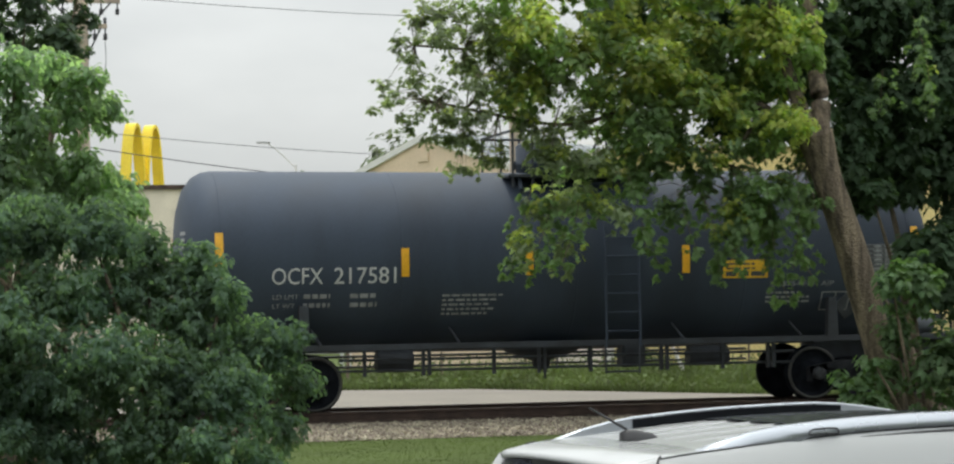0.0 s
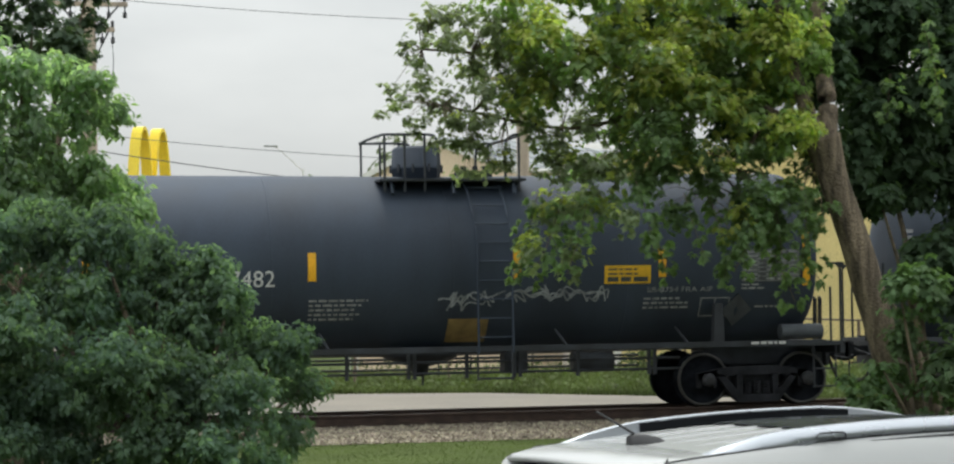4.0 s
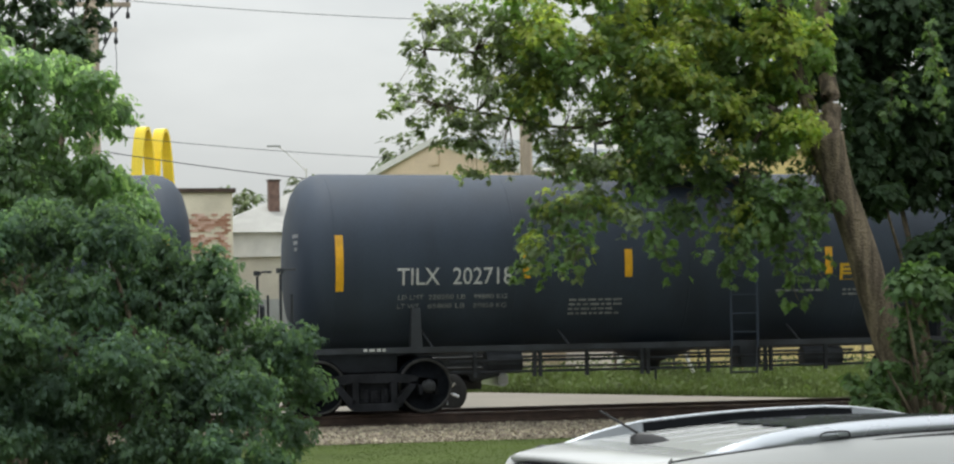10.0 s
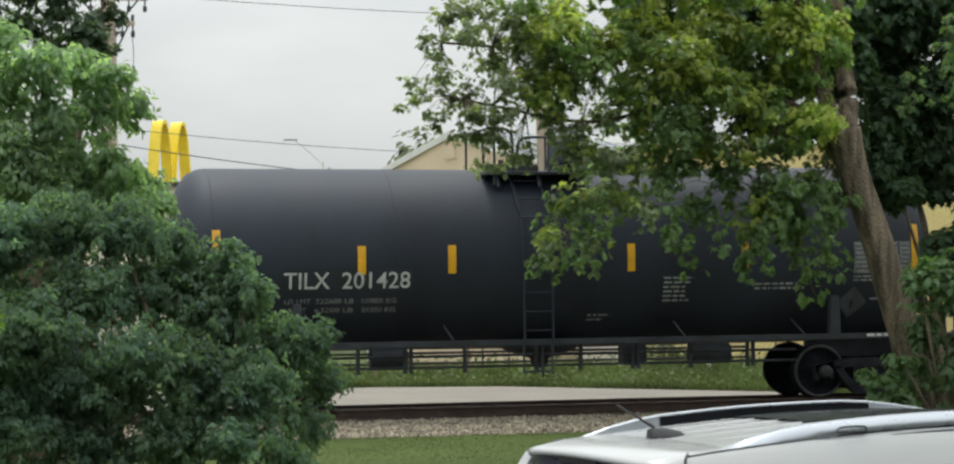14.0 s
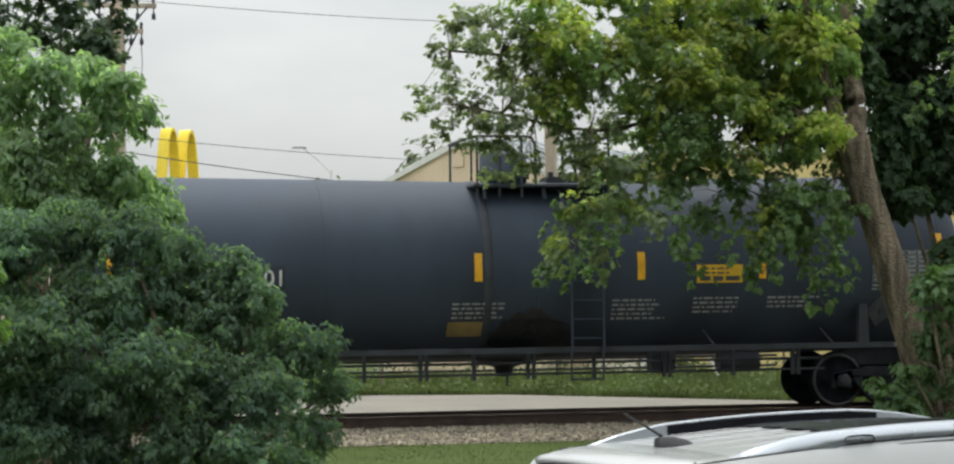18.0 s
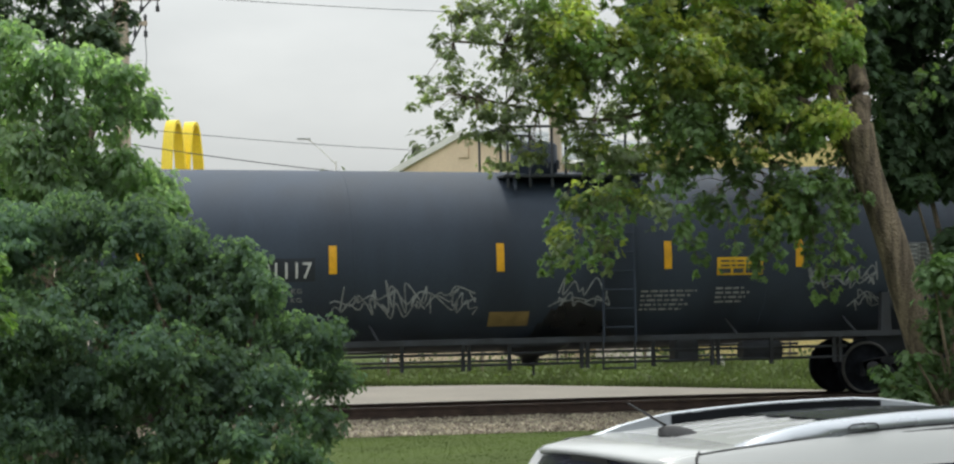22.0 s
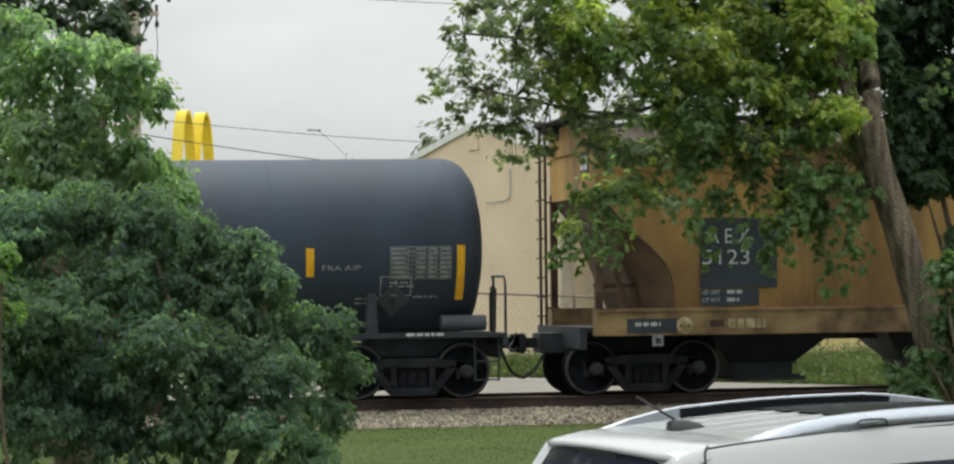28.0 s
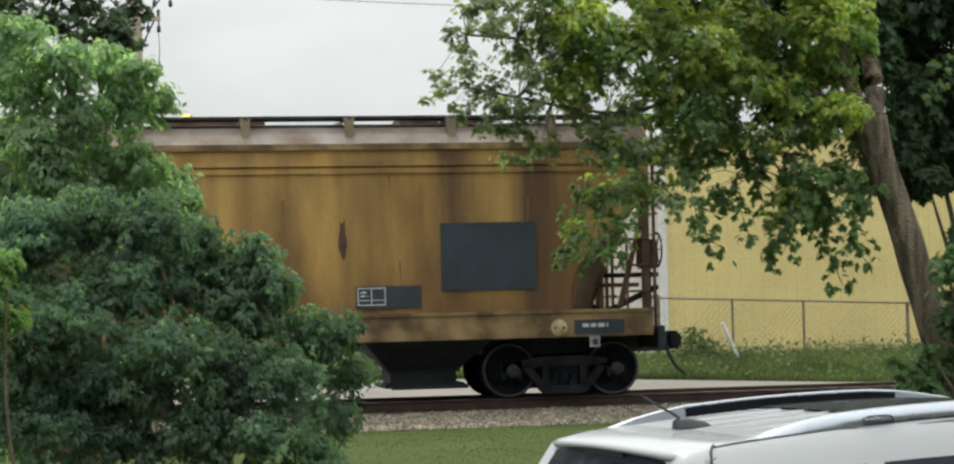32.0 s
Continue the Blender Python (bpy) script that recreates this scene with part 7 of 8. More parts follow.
def clump(name, label, category, at, boughs, per, count, spread, sizes, material, seed, stems=6, top=1.4, half=LOBED, droop=0.8, shell=0.5, group="", young=None, share=0.0, thick=0.9, loose=0.28, up=0.8, reach=1.04):
    """A shrub or crown: stems that carry tufts of leaves on rounded boughs."""
    ob = thing(name, label, category, pose(*at), group=group)
    o = np.array(at)
    rng = np.random.default_rng(seed)
    C, O = bough_tufts(boughs, per, rng, shell, thick, reach)
    P, N, tip, own = tuft_leaves(C, O, count, spread, droop, rng, loose=loose, up=up)
    lot = (np.array([noise.noise(Vector(c) * 1.3) for c in C]) + 0.1 * rng.normal(size=len(C)))[own]
    keep = P[:, 2] > 0.03
    size = rng.uniform(*sizes, len(P))
    fresh = lot > (0.45 - share if young else 99)
    for pick, paint in ((keep & ~fresh, material), (keep & fresh, young)):
        if pick.any():
            leaf_cloud("leaves", P[pick] - o, N[pick], size[pick], paint, ob, "" if paint is material else "paler young leaves", seed + 1, tip[pick], half)
    for k in range(stems):
        a = 2 * math.pi * k / stems
        b = boughs[k % len(boughs)]
        bm = bmesh.new()
        end = Vector((b[0], b[1], b[2])) - Vector(at)
        limb_mesh(bm, [(0.15 * math.cos(a), 0.15 * math.sin(a), -0.05), (end.x * 0.4, end.y * 0.4, end.z * 0.5), tuple(end)], 0.05 * top, 0.012, 6)
        part("stem", bm, M["bark"], ob)
    return ob


def right_shrub():
    boughs = ((10.49, -14.05, 2.16, 0.20, 0.34), (10.67, -13.62, 1.66, 0.21, 0.29), (10.33, -13.88, 1.31, 0.16, 0.11), (10.64, -13.45, 1.10, 0.29, 0.25), (10.17, -13.72, 1.03, 0.23, 0.14), (10.20, -13.99, 0.79, 0.34, 0.19), (10.70, -13.55, 1.55, 0.15, 0.19), (10.93, -13.82, 2.17, 0.28, 0.38), (10.15, -13.39, 1.16, 0.13, 0.07), (10.70, -13.66, 0.52, 0.55, 0.21), (11.19, -13.92, 1.13, 0.48, 0.62))
    clump("shrub", "dense green shrub with lobed leaves under the leaning tree", "shrub", (11.0, -13.6, 0), boughs, 210, 6, 0.10, (0.085, 0.13), M["shrubleaf"], 81, 5, 0.8, droop=0.6, shell=0.3)


def big_bush():
    crown_boughs = ((0.39, -14.50, 2.69, 0.49, 0.46), (1.02, -14.13, 2.78, 0.50, 0.47), (1.59, -14.36, 2.77, 0.47, 0.41), (2.12, -13.99, 2.68, 0.33, 0.33), (2.70, -14.22, 2.48, 0.29, 0.29), (2.89, -14.45, 2.17, 0.26, 0.29), (2.36, -14.08, 2.35, 0.35, 0.29), (3.47, -14.30, 1.65, 0.33, 0.29), (3.68, -13.93, 1.22, 0.27, 0.26), (3.20, -14.16, 1.62, 0.29, 0.35), (3.44, -14.39, 0.80, 0.27, 0.27), (1.92, -14.02, 2.16, 0.54, 0.48), (2.56, -14.25, 1.83, 0.48, 0.48), (1.27, -14.48, 2.12, 0.53, 0.47), (0.20, -14.11, 2.26, 0.44, 0.50))
    low_boughs = ((1.33, -14.70, 1.07, 0.37, 0.30), (0.42, -14.70, 1.22, 0.37, 0.31), (0.73, -14.40, 1.07, 0.53, 0.43), (0.18, -14.50, 0.91, 0.52, 0.46), (0.63, -15.02, 1.80, 0.51, 0.48), (0.10, -15.25, 1.61, 0.45, 0.54), (0.96, -14.88, 1.21, 0.55, 0.46), (1.67, -15.10, 1.44, 0.55, 0.49), (2.40, -14.73, 1.22, 0.53, 0.50), (2.93, -14.96, 1.15, 0.37, 0.43), (0.41, -15.19, 0.82, 0.48, 0.36), (1.19, -14.82, 0.65, 0.49, 0.31), (1.96, -15.05, 0.67, 0.49, 0.34), (2.67, -15.28, 0.66, 0.42, 0.33), (3.20, -14.91, 0.46, 0.31, 0.25), (-0.22, -15.14, 2.09, 0.42, 0.72))
    clump("bush", "large dense dark green bush beside the lawn", "bush", (2.3, -14.6, 0), crown_boughs + low_boughs, 420, 13, 0.095, (0.055, 0.085), M["bushleaf"], 91, 9, 1.4, OVAL, 0.8, 0.15, young=M["bushpale"], share=0.5, thick=0.7, up=0.4, loose=0.45, reach=1.14)


def lime_shrub():
    boughs = ((0.14, -16.40, 2.39, 0.17, 0.20), (0.12, -16.15, 1.91, 0.19, 0.19), (-0.15, -16.31, 2.20, 0.28, 0.40))
    clump("lime_shrub", "bright yellow-green shrub beside the dark bush", "shrub", (0.1, -16.2, 0), boughs, 260, 10, 0.11, (0.07, 0.11), M["limeleaf"], 95, 1, 0.4, OVAL, 0.6, 0.3)


def left_tree():
    top_boughs = ((0.72, -11.50, 3.52, 0.49, 0.35), (1.51, -10.88, 3.47, 0.50, 0.36), (1.98, -11.26, 3.20, 0.34, 0.28), (0.39, -10.65, 2.99, 0.43, 0.36), (0.41, -11.03, 4.54, 0.42, 0.42), (0.89, -11.41, 4.78, 0.42, 0.35), (1.33, -10.79, 4.84, 0.34, 0.32), (1.68, -11.17, 4.75, 0.28, 0.21), (1.97, -10.56, 4.46, 0.25, 0.26), (1.53, -10.94, 4.33, 0.39, 0.32), (1.02, -11.32, 4.16, 0.42, 0.35))
    side_boughs = ((0.53, -11.50, 3.87, 0.42, 0.35), (1.17, -10.88, 3.69, 0.43, 0.32), (1.72, -11.26, 3.72, 0.34, 0.24), (2.04, -10.65, 3.47, 0.32, 0.25), (1.50, -11.03, 3.21, 0.43, 0.32), (0.79, -11.41, 3.24, 0.42, 0.35), (0.25, -10.79, 3.35, 0.36, 0.43), (2.20, -11.17, 3.23, 0.24, 0.24), (0.26, -10.56, 4.00, 0.36, 0.36), (0.35, -10.94, 5.19, 0.43, 0.28))
    clump("leafy_tree", "tall green tree rising behind the bush", "tree", (1.0, -10.8, 0), top_boughs + side_boughs, 280, 10, 0.13, (0.075, 0.115), M["treeleaf"], 101, 7, 2.2, OVAL, 0.8, 0.25, young=M["treepale"], share=0.40, up=0.6, loose=0.4)


def dark_tree():
    boughs = ((1.77, -7.60, 5.48, 0.22, 0.21), (1.91, -6.86, 6.34, 0.33, 0.25), (0.28, -7.32, 5.97, 0.30, 0.27), (0.73, -6.58, 5.85, 0.35, 0.26), (1.20, -7.03, 6.00, 0.37, 0.28), (1.58, -7.49, 5.61, 0.31, 0.31), (1.90, -6.75, 5.97, 0.25, 0.25), (0.31, -7.21, 5.32, 0.32, 0.32), (1.14, -6.47, 5.67, 0.29, 0.21), (-0.15, -6.93, 5.79, 0.41, 0.49), (0.96, -7.38, 6.39, 0.64, 0.32), (1.99, -6.64, 5.50, 0.18, 0.12))
    clump("broad_leaved_tree", "dark green open-crowned tree behind the lighter tree", "tree", (0.8, -7.0, 0), boughs, 105, 7, 0.14, (0.11, 0.17), M["oakleaf"], 105, 6, 2.4, LOBED, 0.5, 0.1)


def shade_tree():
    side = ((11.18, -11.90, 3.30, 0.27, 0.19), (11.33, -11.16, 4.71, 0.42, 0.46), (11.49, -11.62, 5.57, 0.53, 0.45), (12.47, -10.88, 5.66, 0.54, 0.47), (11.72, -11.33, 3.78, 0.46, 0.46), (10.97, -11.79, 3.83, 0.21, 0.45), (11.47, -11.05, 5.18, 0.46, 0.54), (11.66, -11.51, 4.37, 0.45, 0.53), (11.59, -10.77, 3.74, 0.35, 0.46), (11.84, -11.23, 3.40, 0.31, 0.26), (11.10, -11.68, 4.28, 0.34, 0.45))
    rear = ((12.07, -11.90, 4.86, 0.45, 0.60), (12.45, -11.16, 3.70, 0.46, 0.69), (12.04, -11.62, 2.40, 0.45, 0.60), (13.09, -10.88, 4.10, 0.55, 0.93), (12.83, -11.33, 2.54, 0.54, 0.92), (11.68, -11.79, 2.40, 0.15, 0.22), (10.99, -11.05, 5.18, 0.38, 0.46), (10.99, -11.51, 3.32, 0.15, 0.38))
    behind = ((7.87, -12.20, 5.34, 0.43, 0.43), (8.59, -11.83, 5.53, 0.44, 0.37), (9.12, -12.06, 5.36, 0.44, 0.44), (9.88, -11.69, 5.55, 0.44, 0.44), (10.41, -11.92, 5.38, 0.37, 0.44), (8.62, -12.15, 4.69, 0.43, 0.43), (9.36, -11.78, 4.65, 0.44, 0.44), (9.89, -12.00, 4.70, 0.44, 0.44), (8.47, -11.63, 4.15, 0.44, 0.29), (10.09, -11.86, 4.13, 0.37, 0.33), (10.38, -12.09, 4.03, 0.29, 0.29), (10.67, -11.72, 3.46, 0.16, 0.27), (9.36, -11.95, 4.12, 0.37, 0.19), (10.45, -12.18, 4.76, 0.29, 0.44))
    # unseen boughs overhead and off to the right, added to darken the train
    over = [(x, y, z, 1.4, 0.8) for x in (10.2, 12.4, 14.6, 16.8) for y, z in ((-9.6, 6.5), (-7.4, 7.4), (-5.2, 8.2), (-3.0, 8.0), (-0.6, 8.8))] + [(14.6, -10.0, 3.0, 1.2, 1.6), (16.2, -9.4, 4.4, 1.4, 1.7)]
    # more unseen boughs high above, added to block sky light from the train
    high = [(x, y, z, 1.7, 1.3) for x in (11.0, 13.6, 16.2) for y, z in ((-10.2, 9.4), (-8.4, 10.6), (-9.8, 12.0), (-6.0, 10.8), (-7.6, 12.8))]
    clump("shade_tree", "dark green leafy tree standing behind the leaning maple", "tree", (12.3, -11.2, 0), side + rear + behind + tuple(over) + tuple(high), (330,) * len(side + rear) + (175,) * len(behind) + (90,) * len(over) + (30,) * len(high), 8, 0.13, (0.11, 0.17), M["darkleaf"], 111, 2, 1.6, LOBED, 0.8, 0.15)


right_shrub()
big_bush()
lime_shrub()
left_tree()
dark_tree()
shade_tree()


def leafy_weeds():
    """Broad-leaved weeds and clover among the tall grass."""
    rng = np.random.default_rng(77)
    n = 9000
    m = 1500
    x = rng.uniform(8.5, 30, n)
    lo = np.interp(x, [9.0, 9.6, 12.2, 17.4, 19.5, 60], [15.6, 15.3, 14.2, 7.2, 4.8, 4.5])
    y = lo + 0.1 + (18.8 - lo) * rng.random(n) ** 1.4
    z = rng.random(n) ** 1.5 * (0.2 + 0.5 * np.clip((y - lo) / 3.5, 0, 1)) + 0.03
    # a taller stand beside the white stake
    x = np.concatenate([x, 16.2 + 0.45 * rng.normal(size=m)])
    y = np.concatenate([y, 14.2 + 0.4 * rng.normal(size=m)])
    z = np.concatenate([z, rng.random(m) * (1.05 * np.exp(-((x[n:] - 16.2) / 0.7) ** 2)) + 0.03])
    n += m
    nn = rng.normal(size=(n, 3)) * 0.5 + np.array([0, -0.4, 0.8])
    ob = leaf_cloud("leafy_weeds", np.stack([x, y, z], -1), nn, rng.uniform(0.06, 0.14, n), M["weed"], None, seed=78)
    tagged(ob, "broad-leaved green weeds by the fence", "weeds", kind="stuff")


leafy_weeds()


# ---- buildings and street furniture beyond the track ----
def ribbed_wall(bm, a, b, z0, z1, pitch=0.3, depth=0.009, z1b=None, peak=None):
    """A wall of ribbed metal sheet from a to b; its top may slope or rise to a gable."""
    a, b = Vector((*a, 0)), Vector((*b, 0))
    d = b - a
    n = max(2, int(d.length / pitch))
    out = Vector((d.y, -d.x, 0)).normalized()
    prof = []
    for i in range(n):
        for f, o in ((0.0, 0.0), (0.62, 0.0), (0.70, 1.0), (0.92, 1.0)):
            prof.append(((i + f) / n, o))
    prof.append((1.0, 0.0))
    def top(f):
        if peak:
            pf, pz = peak
            return z1 + (pz - z1) * f / pf if f < pf else (z1b or z1) + (pz - (z1b or z1)) * (1 - f) / (1 - pf)
        return z1 + ((z1b if z1b is not None else z1) - z1) * f
    lo = [bm.verts.new(a + d * f + out * o * depth + Vector((0, 0, z0))) for f, o in prof]
    hi = [bm.verts.new(a + d * f + out * o * depth + Vector((0, 0, top(f)))) for f, o in prof]
    for i in range(len(prof) - 1):
        bm.faces.new((lo[i], lo[i + 1], hi[i + 1], hi[i]))
    return bm


def quad(bm, *pts):
    bm.faces.new([bm.verts.new(p) for p in pts])
    return bm


def tan_building():
    ob = thing("metal_building", "tan ribbed metal building with low gable and white rake trim", "building", pose(12.61, 33.2, 0))
    # the gable end faces the lane; the eaves run back to the right from its nearer corner
    C, back = Vector((3.45, -7.2, 0)), Vector((0.902, 0.432, 0)) * 15
    P = Vector((1.78, -3.6, 7.10))
    part("gable_wall", ribbed_wall(bmesh.new(), (0, 0), C.xy, 0, 5.93, 0.26, 0.008, 5.93, (0.505, 7.06)), M["tan"], ob)
    part("side_wall", ribbed_wall(bmesh.new(), C.xy, (C + back).xy, 0, 5.93, 0.3), M["tan"], ob)
    part("rear_wall", ribbed_wall(bmesh.new(), back.xy, (0, 0), 0, 5.93, 0.3), M["tan"], ob)
    a, b = Vector((-0.06, 0.13, 5.95)), C + Vector((0.12, -0.16, 5.95))
    bm = bmesh.new()
    quad(bm, a, P, P + back, a + back)
    quad(bm, P, b, b + back, P + back)
    bmesh.ops.solidify(bm, geom=bm.faces[:], thickness=0.05)
    part("roof", bm, M["metalroof"], ob, "pale blue-grey metal roof")
    for k in range(24):
        q = back * (k + 0.5) / 24
        part("roof_seam", tube(bmesh.new(), [P + q + Vector((0, 0, 0.03)), b + q + Vector((0, 0, 0.03))], 0.02, 4), M["metalroof"], ob)
    out = Vector((-0.902, -0.432, 0))
    for p, q in ((a, P), (P, b)):
        bm = bmesh.new()
        v = [p + out * 0.12, q + out * 0.12, q + out * 0.12 + Vector((0, 0, -0.20)), p + out * 0.12 + Vector((0, 0, -0.20))]
        vs = [bm.verts.new(x) for x in v + [x - out * 0.10 for x in v]]
        for f in ((0, 1, 2, 3), (4, 5, 6, 7), (0, 1, 5, 4), (3, 2, 6, 7), (0, 3, 7, 4), (1, 2, 6, 5)):
            bm.faces.new([vs[i] for i in f])
        bmesh.ops.recalc_face_normals(bm, faces=bm.faces)
        part("rake_trim", bm, M["trim"], ob, "white rake trim")
    part("eave_gutter", tube(bmesh.new(), [b + Vector((0, 0, -0.08)), b + back + Vector((0, 0, -0.08))], 0.07, 8), M["trim"], ob)
    part("corner_trim", boxed(-0.09, 0.05, -0.10, 0.05, 0, 5.90), M["trim"], ob)
    part("corner_trim", boxed(C.x - 0.06, C.x + 0.06, C.y - 0.08, C.y + 0.04, 0, 5.90), M["tan"], ob)
    # louvred vent below the peak and a bent conduit on the wall
    d = C.normalized()
    n = Vector((-0.902, -0.432, 0))
    part("gable_vent", slab_on(P.x * d.x + P.y * d.y - 0.28, 0.5, 6.25, 6.60, d, n, 0.05), M["tan"], ob)
    g = [d * s + n * 0.05 + Vector((0, 0, z)) for s, z in ((5.75, 5.6), (5.75, 4.9), (5.6, 4.72), (5.2, 4.66), (4.6, 4.66))]
    part("conduit", tube(bmesh.new(), smooth_path(g, 4), 0.02, 6), M["galv"], ob)


def slab_on(s, w, z0, z1, d, n, thick):
    """A plate on a wall that runs along d and faces n."""
    bm = bmesh.new()
    rows = [[bm.verts.new(d * u + n * o + Vector((0, 0, z))) for u, z in ((s, z0), (s + w, z0), (s + w, z1), (s, z1))] for o in (0.0, thick)]
    bm.faces.new(rows[0]), bm.faces.new(rows[1])
    for k in range(4):
        bm.faces.new((rows[0][k], rows[0][(k + 1) % 4], rows[1][(k + 1) % 4], rows[1][k]))
    bmesh.ops.recalc_face_normals(bm, faces=bm.faces)
    return bm


tan_building()


def yellow_building():
    """Pale yellow ribbed building with a white corner."""
    ob = thing("yellow_building", "pale yellow ribbed metal building with white corner trim", "building", pose(17.1, 19.5, 0))
    bm = ribbed_wall(bmesh.new(), (0, 0), (22, -1.5), 0.0, 6.0, 0.30)
    part("front_wall", bm, M["yellowwall"], ob)
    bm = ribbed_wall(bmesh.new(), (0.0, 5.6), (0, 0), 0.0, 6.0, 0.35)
    part("side_wall", bm, M["palewall"], ob, "pale side wall with its shaded tone in the colour")
    part("corner_trim", boxed(-0.12, 0.06, -0.06, 0.1, 0, 6.0), M["trim"], ob)
    bm = bmesh.new()
    quad(bm, (-0.2, -0.15, 6.0), (22, -1.65, 6.0), (22, 4.2, 6.6), (-0.2, 5.7, 6.6))
    part("roof", bm, M["roofgrey"], ob)
    bm = boxed(0.06, 21, -0.10, -0.02, 0.0, 0.25)
    part("base_trim", bm, M["blockwall"], ob)


yellow_building()


def fence():
    ob = thing("chain_fence", "rusty chain-link fence with thin posts among the weeds", "fence", pose(0, 16.4, 0))
    xs = (9.6, 11.9, 14.0, 16.0, 17.9, 19.75, 22.5, 25.3, 28.1)
    top = lambda x: 1.79 - 0.042 * (x - 16)
    for i, x in enumerate(xs):
        part("post", rod(bmesh.new(), (x, 0, -0.1), (x, 0, top(x) + 0.03), 0.032 if i % 3 else 0.045, 8), M["fence"], ob)
    for a, b in zip(xs, xs[1:]):
        part("top_rail", rod(bmesh.new(), (a, 0, top(a)), (b, 0, top(b)), 0.024, 6), M["fence"], ob)
        bm = bmesh.new()
        n = int((b - a) / 0.14)
        for k in range(n):
            xa = a + (b - a) * k / n
            for d in (-1, 1):
                xb = xa + d * 1.5
                z0, z1 = 0.03, top(xa) - 0.02
                if xb > b:
                    z1 = z0 + (z1 - z0) * (b - xa) / 1.5
                    xb = b
                if xb < a:
                    z1 = z0 + (z1 - z0) * (xa - a) / 1.5
                    xb = a
                rod(bm, (xa, 0.004 * d, z0), (xb, 0.004 * d, z1), 0.0028, 3)
        part("mesh_panel", bm, M["fence"], ob)


fence()


def white_stake():
    ob = part("stake", rod(bmesh.new(), (0.30, 0, -0.05), (-0.24, 0, 1.19), 0.045, 10), M["trim"])
    ob.matrix_basis = pose(17.1, 14.0, 0)
    tagged(ob, "white plastic stake leaning among the weeds", "stake")


white_stake()


def utility_pole(x, y, h, arms, label, brace=False):
    ob = thing("utility_pole", label, "utility pole", pose(x, y, 0), group="utility poles")
    part("pole", rod(bmesh.new(), (0, 0, -0.2), (0, 0, h), 0.19, 14, 0.155), M["wood"], ob)
    part("conduit", rod(bmesh.new(), (-0.17, -0.06, -0.1), (-0.17, -0.06, h - 2.2), 0.016, 8), M["wood"], ob)
    for z, w, turn in arms:
        bm = boxed(-w, w, -0.05, 0.05, z - 0.06, z + 0.06, 0.01)
        bmesh.ops.rotate(bm, verts=bm.verts, cent=(0, 0, 0), matrix=Matrix.Rotation(radians(turn), 3, "Z"))
        arm = part("crossarm", bm, M["wood"], ob)
        for k in (-0.92, -0.5, 0.5, 0.92):
            at = (k * w * math.cos(radians(turn)), k * w * math.sin(radians(turn)), 0)
            bm = lathe(bmesh.new(), [(z + 0.05, 0.02), (z + 0.10, 0.045), (z + 0.13, 0.03), (z + 0.17, 0.05), (z + 0.22, 0.03), (z + 0.24, 0.001)], 10, "z")
            bmesh.ops.translate(bm, verts=bm.verts, vec=at)
            part("insulator", bm, M["wire"], arm)
            if brace and abs(k) > 0.4:
                bm = lathe(bmesh.new(), [(z - 0.36, 0.001), (z - 0.35, 0.05), (z - 0.22, 0.05), (z - 0.18, 0.02), (z - 0.06, 0.02)], 10, "z")
                bmesh.ops.translate(bm, verts=bm.verts, vec=(at[0], at[1] - 0.08, 0))
                part("hanging_insulator", bm, M["wire"], arm)
        if brace:
            for k in (-1, 1):
                part("arm_brace", rod(bmesh.new(), (k * w * 0.75, -0.06, z - 0.05), (k * 0.12, -0.16, z - 0.75), 0.022, 6), M["wire"], ob)
    if brace:
        w = arms[-1][1]
        z = arms[-1][0]
        part("drop_wire", tube(bmesh.new(), smooth_path([(w * 0.9, -0.08, z - 0.3), (w * 0.92, -0.08, z - 1.0), (w * 0.6, -0.1, z - 1.7)], 5), 0.010, 5), M["wire"], ob)
    return ob


utility_pole(15.25, 22.0, 9.75, ((8.10, 1.25, 10),), "weathered wooden utility pole behind the tree")
utility_pole(3.62, 20.0, 11.5, ((9.72, 0.95, 0), (9.08, 0.62, 0)), "wooden utility pole with insulated crossarms", True)


def cable(a, b, sag, r, label):
    pts = [Vector(a).lerp(Vector(b), k / 24) - Vector((0, 0, sag * 4 * (k / 24) * (1 - k / 24))) for k in range(25)]
    tagged(part("overhead_cable", tube(bmesh.new(), pts, r, 5), M["wire"]), label, "cable", group="overhead cables")


cable((3.62, 19.9, 9.88), (15.25, 21.9, 9.62), 0.10, 0.009, "thin dark overhead cable between the poles")
cable((3.62, 19.88, 6.46), (12.30, 25.2, 6.18), 0.06, 0.009, "grey overhead cable running to the metal building")
cable((3.62, 19.88, 6.06), (10.98, 23.92, 5.40), 0.06, 0.013, "dark overhead cable running to the metal building")


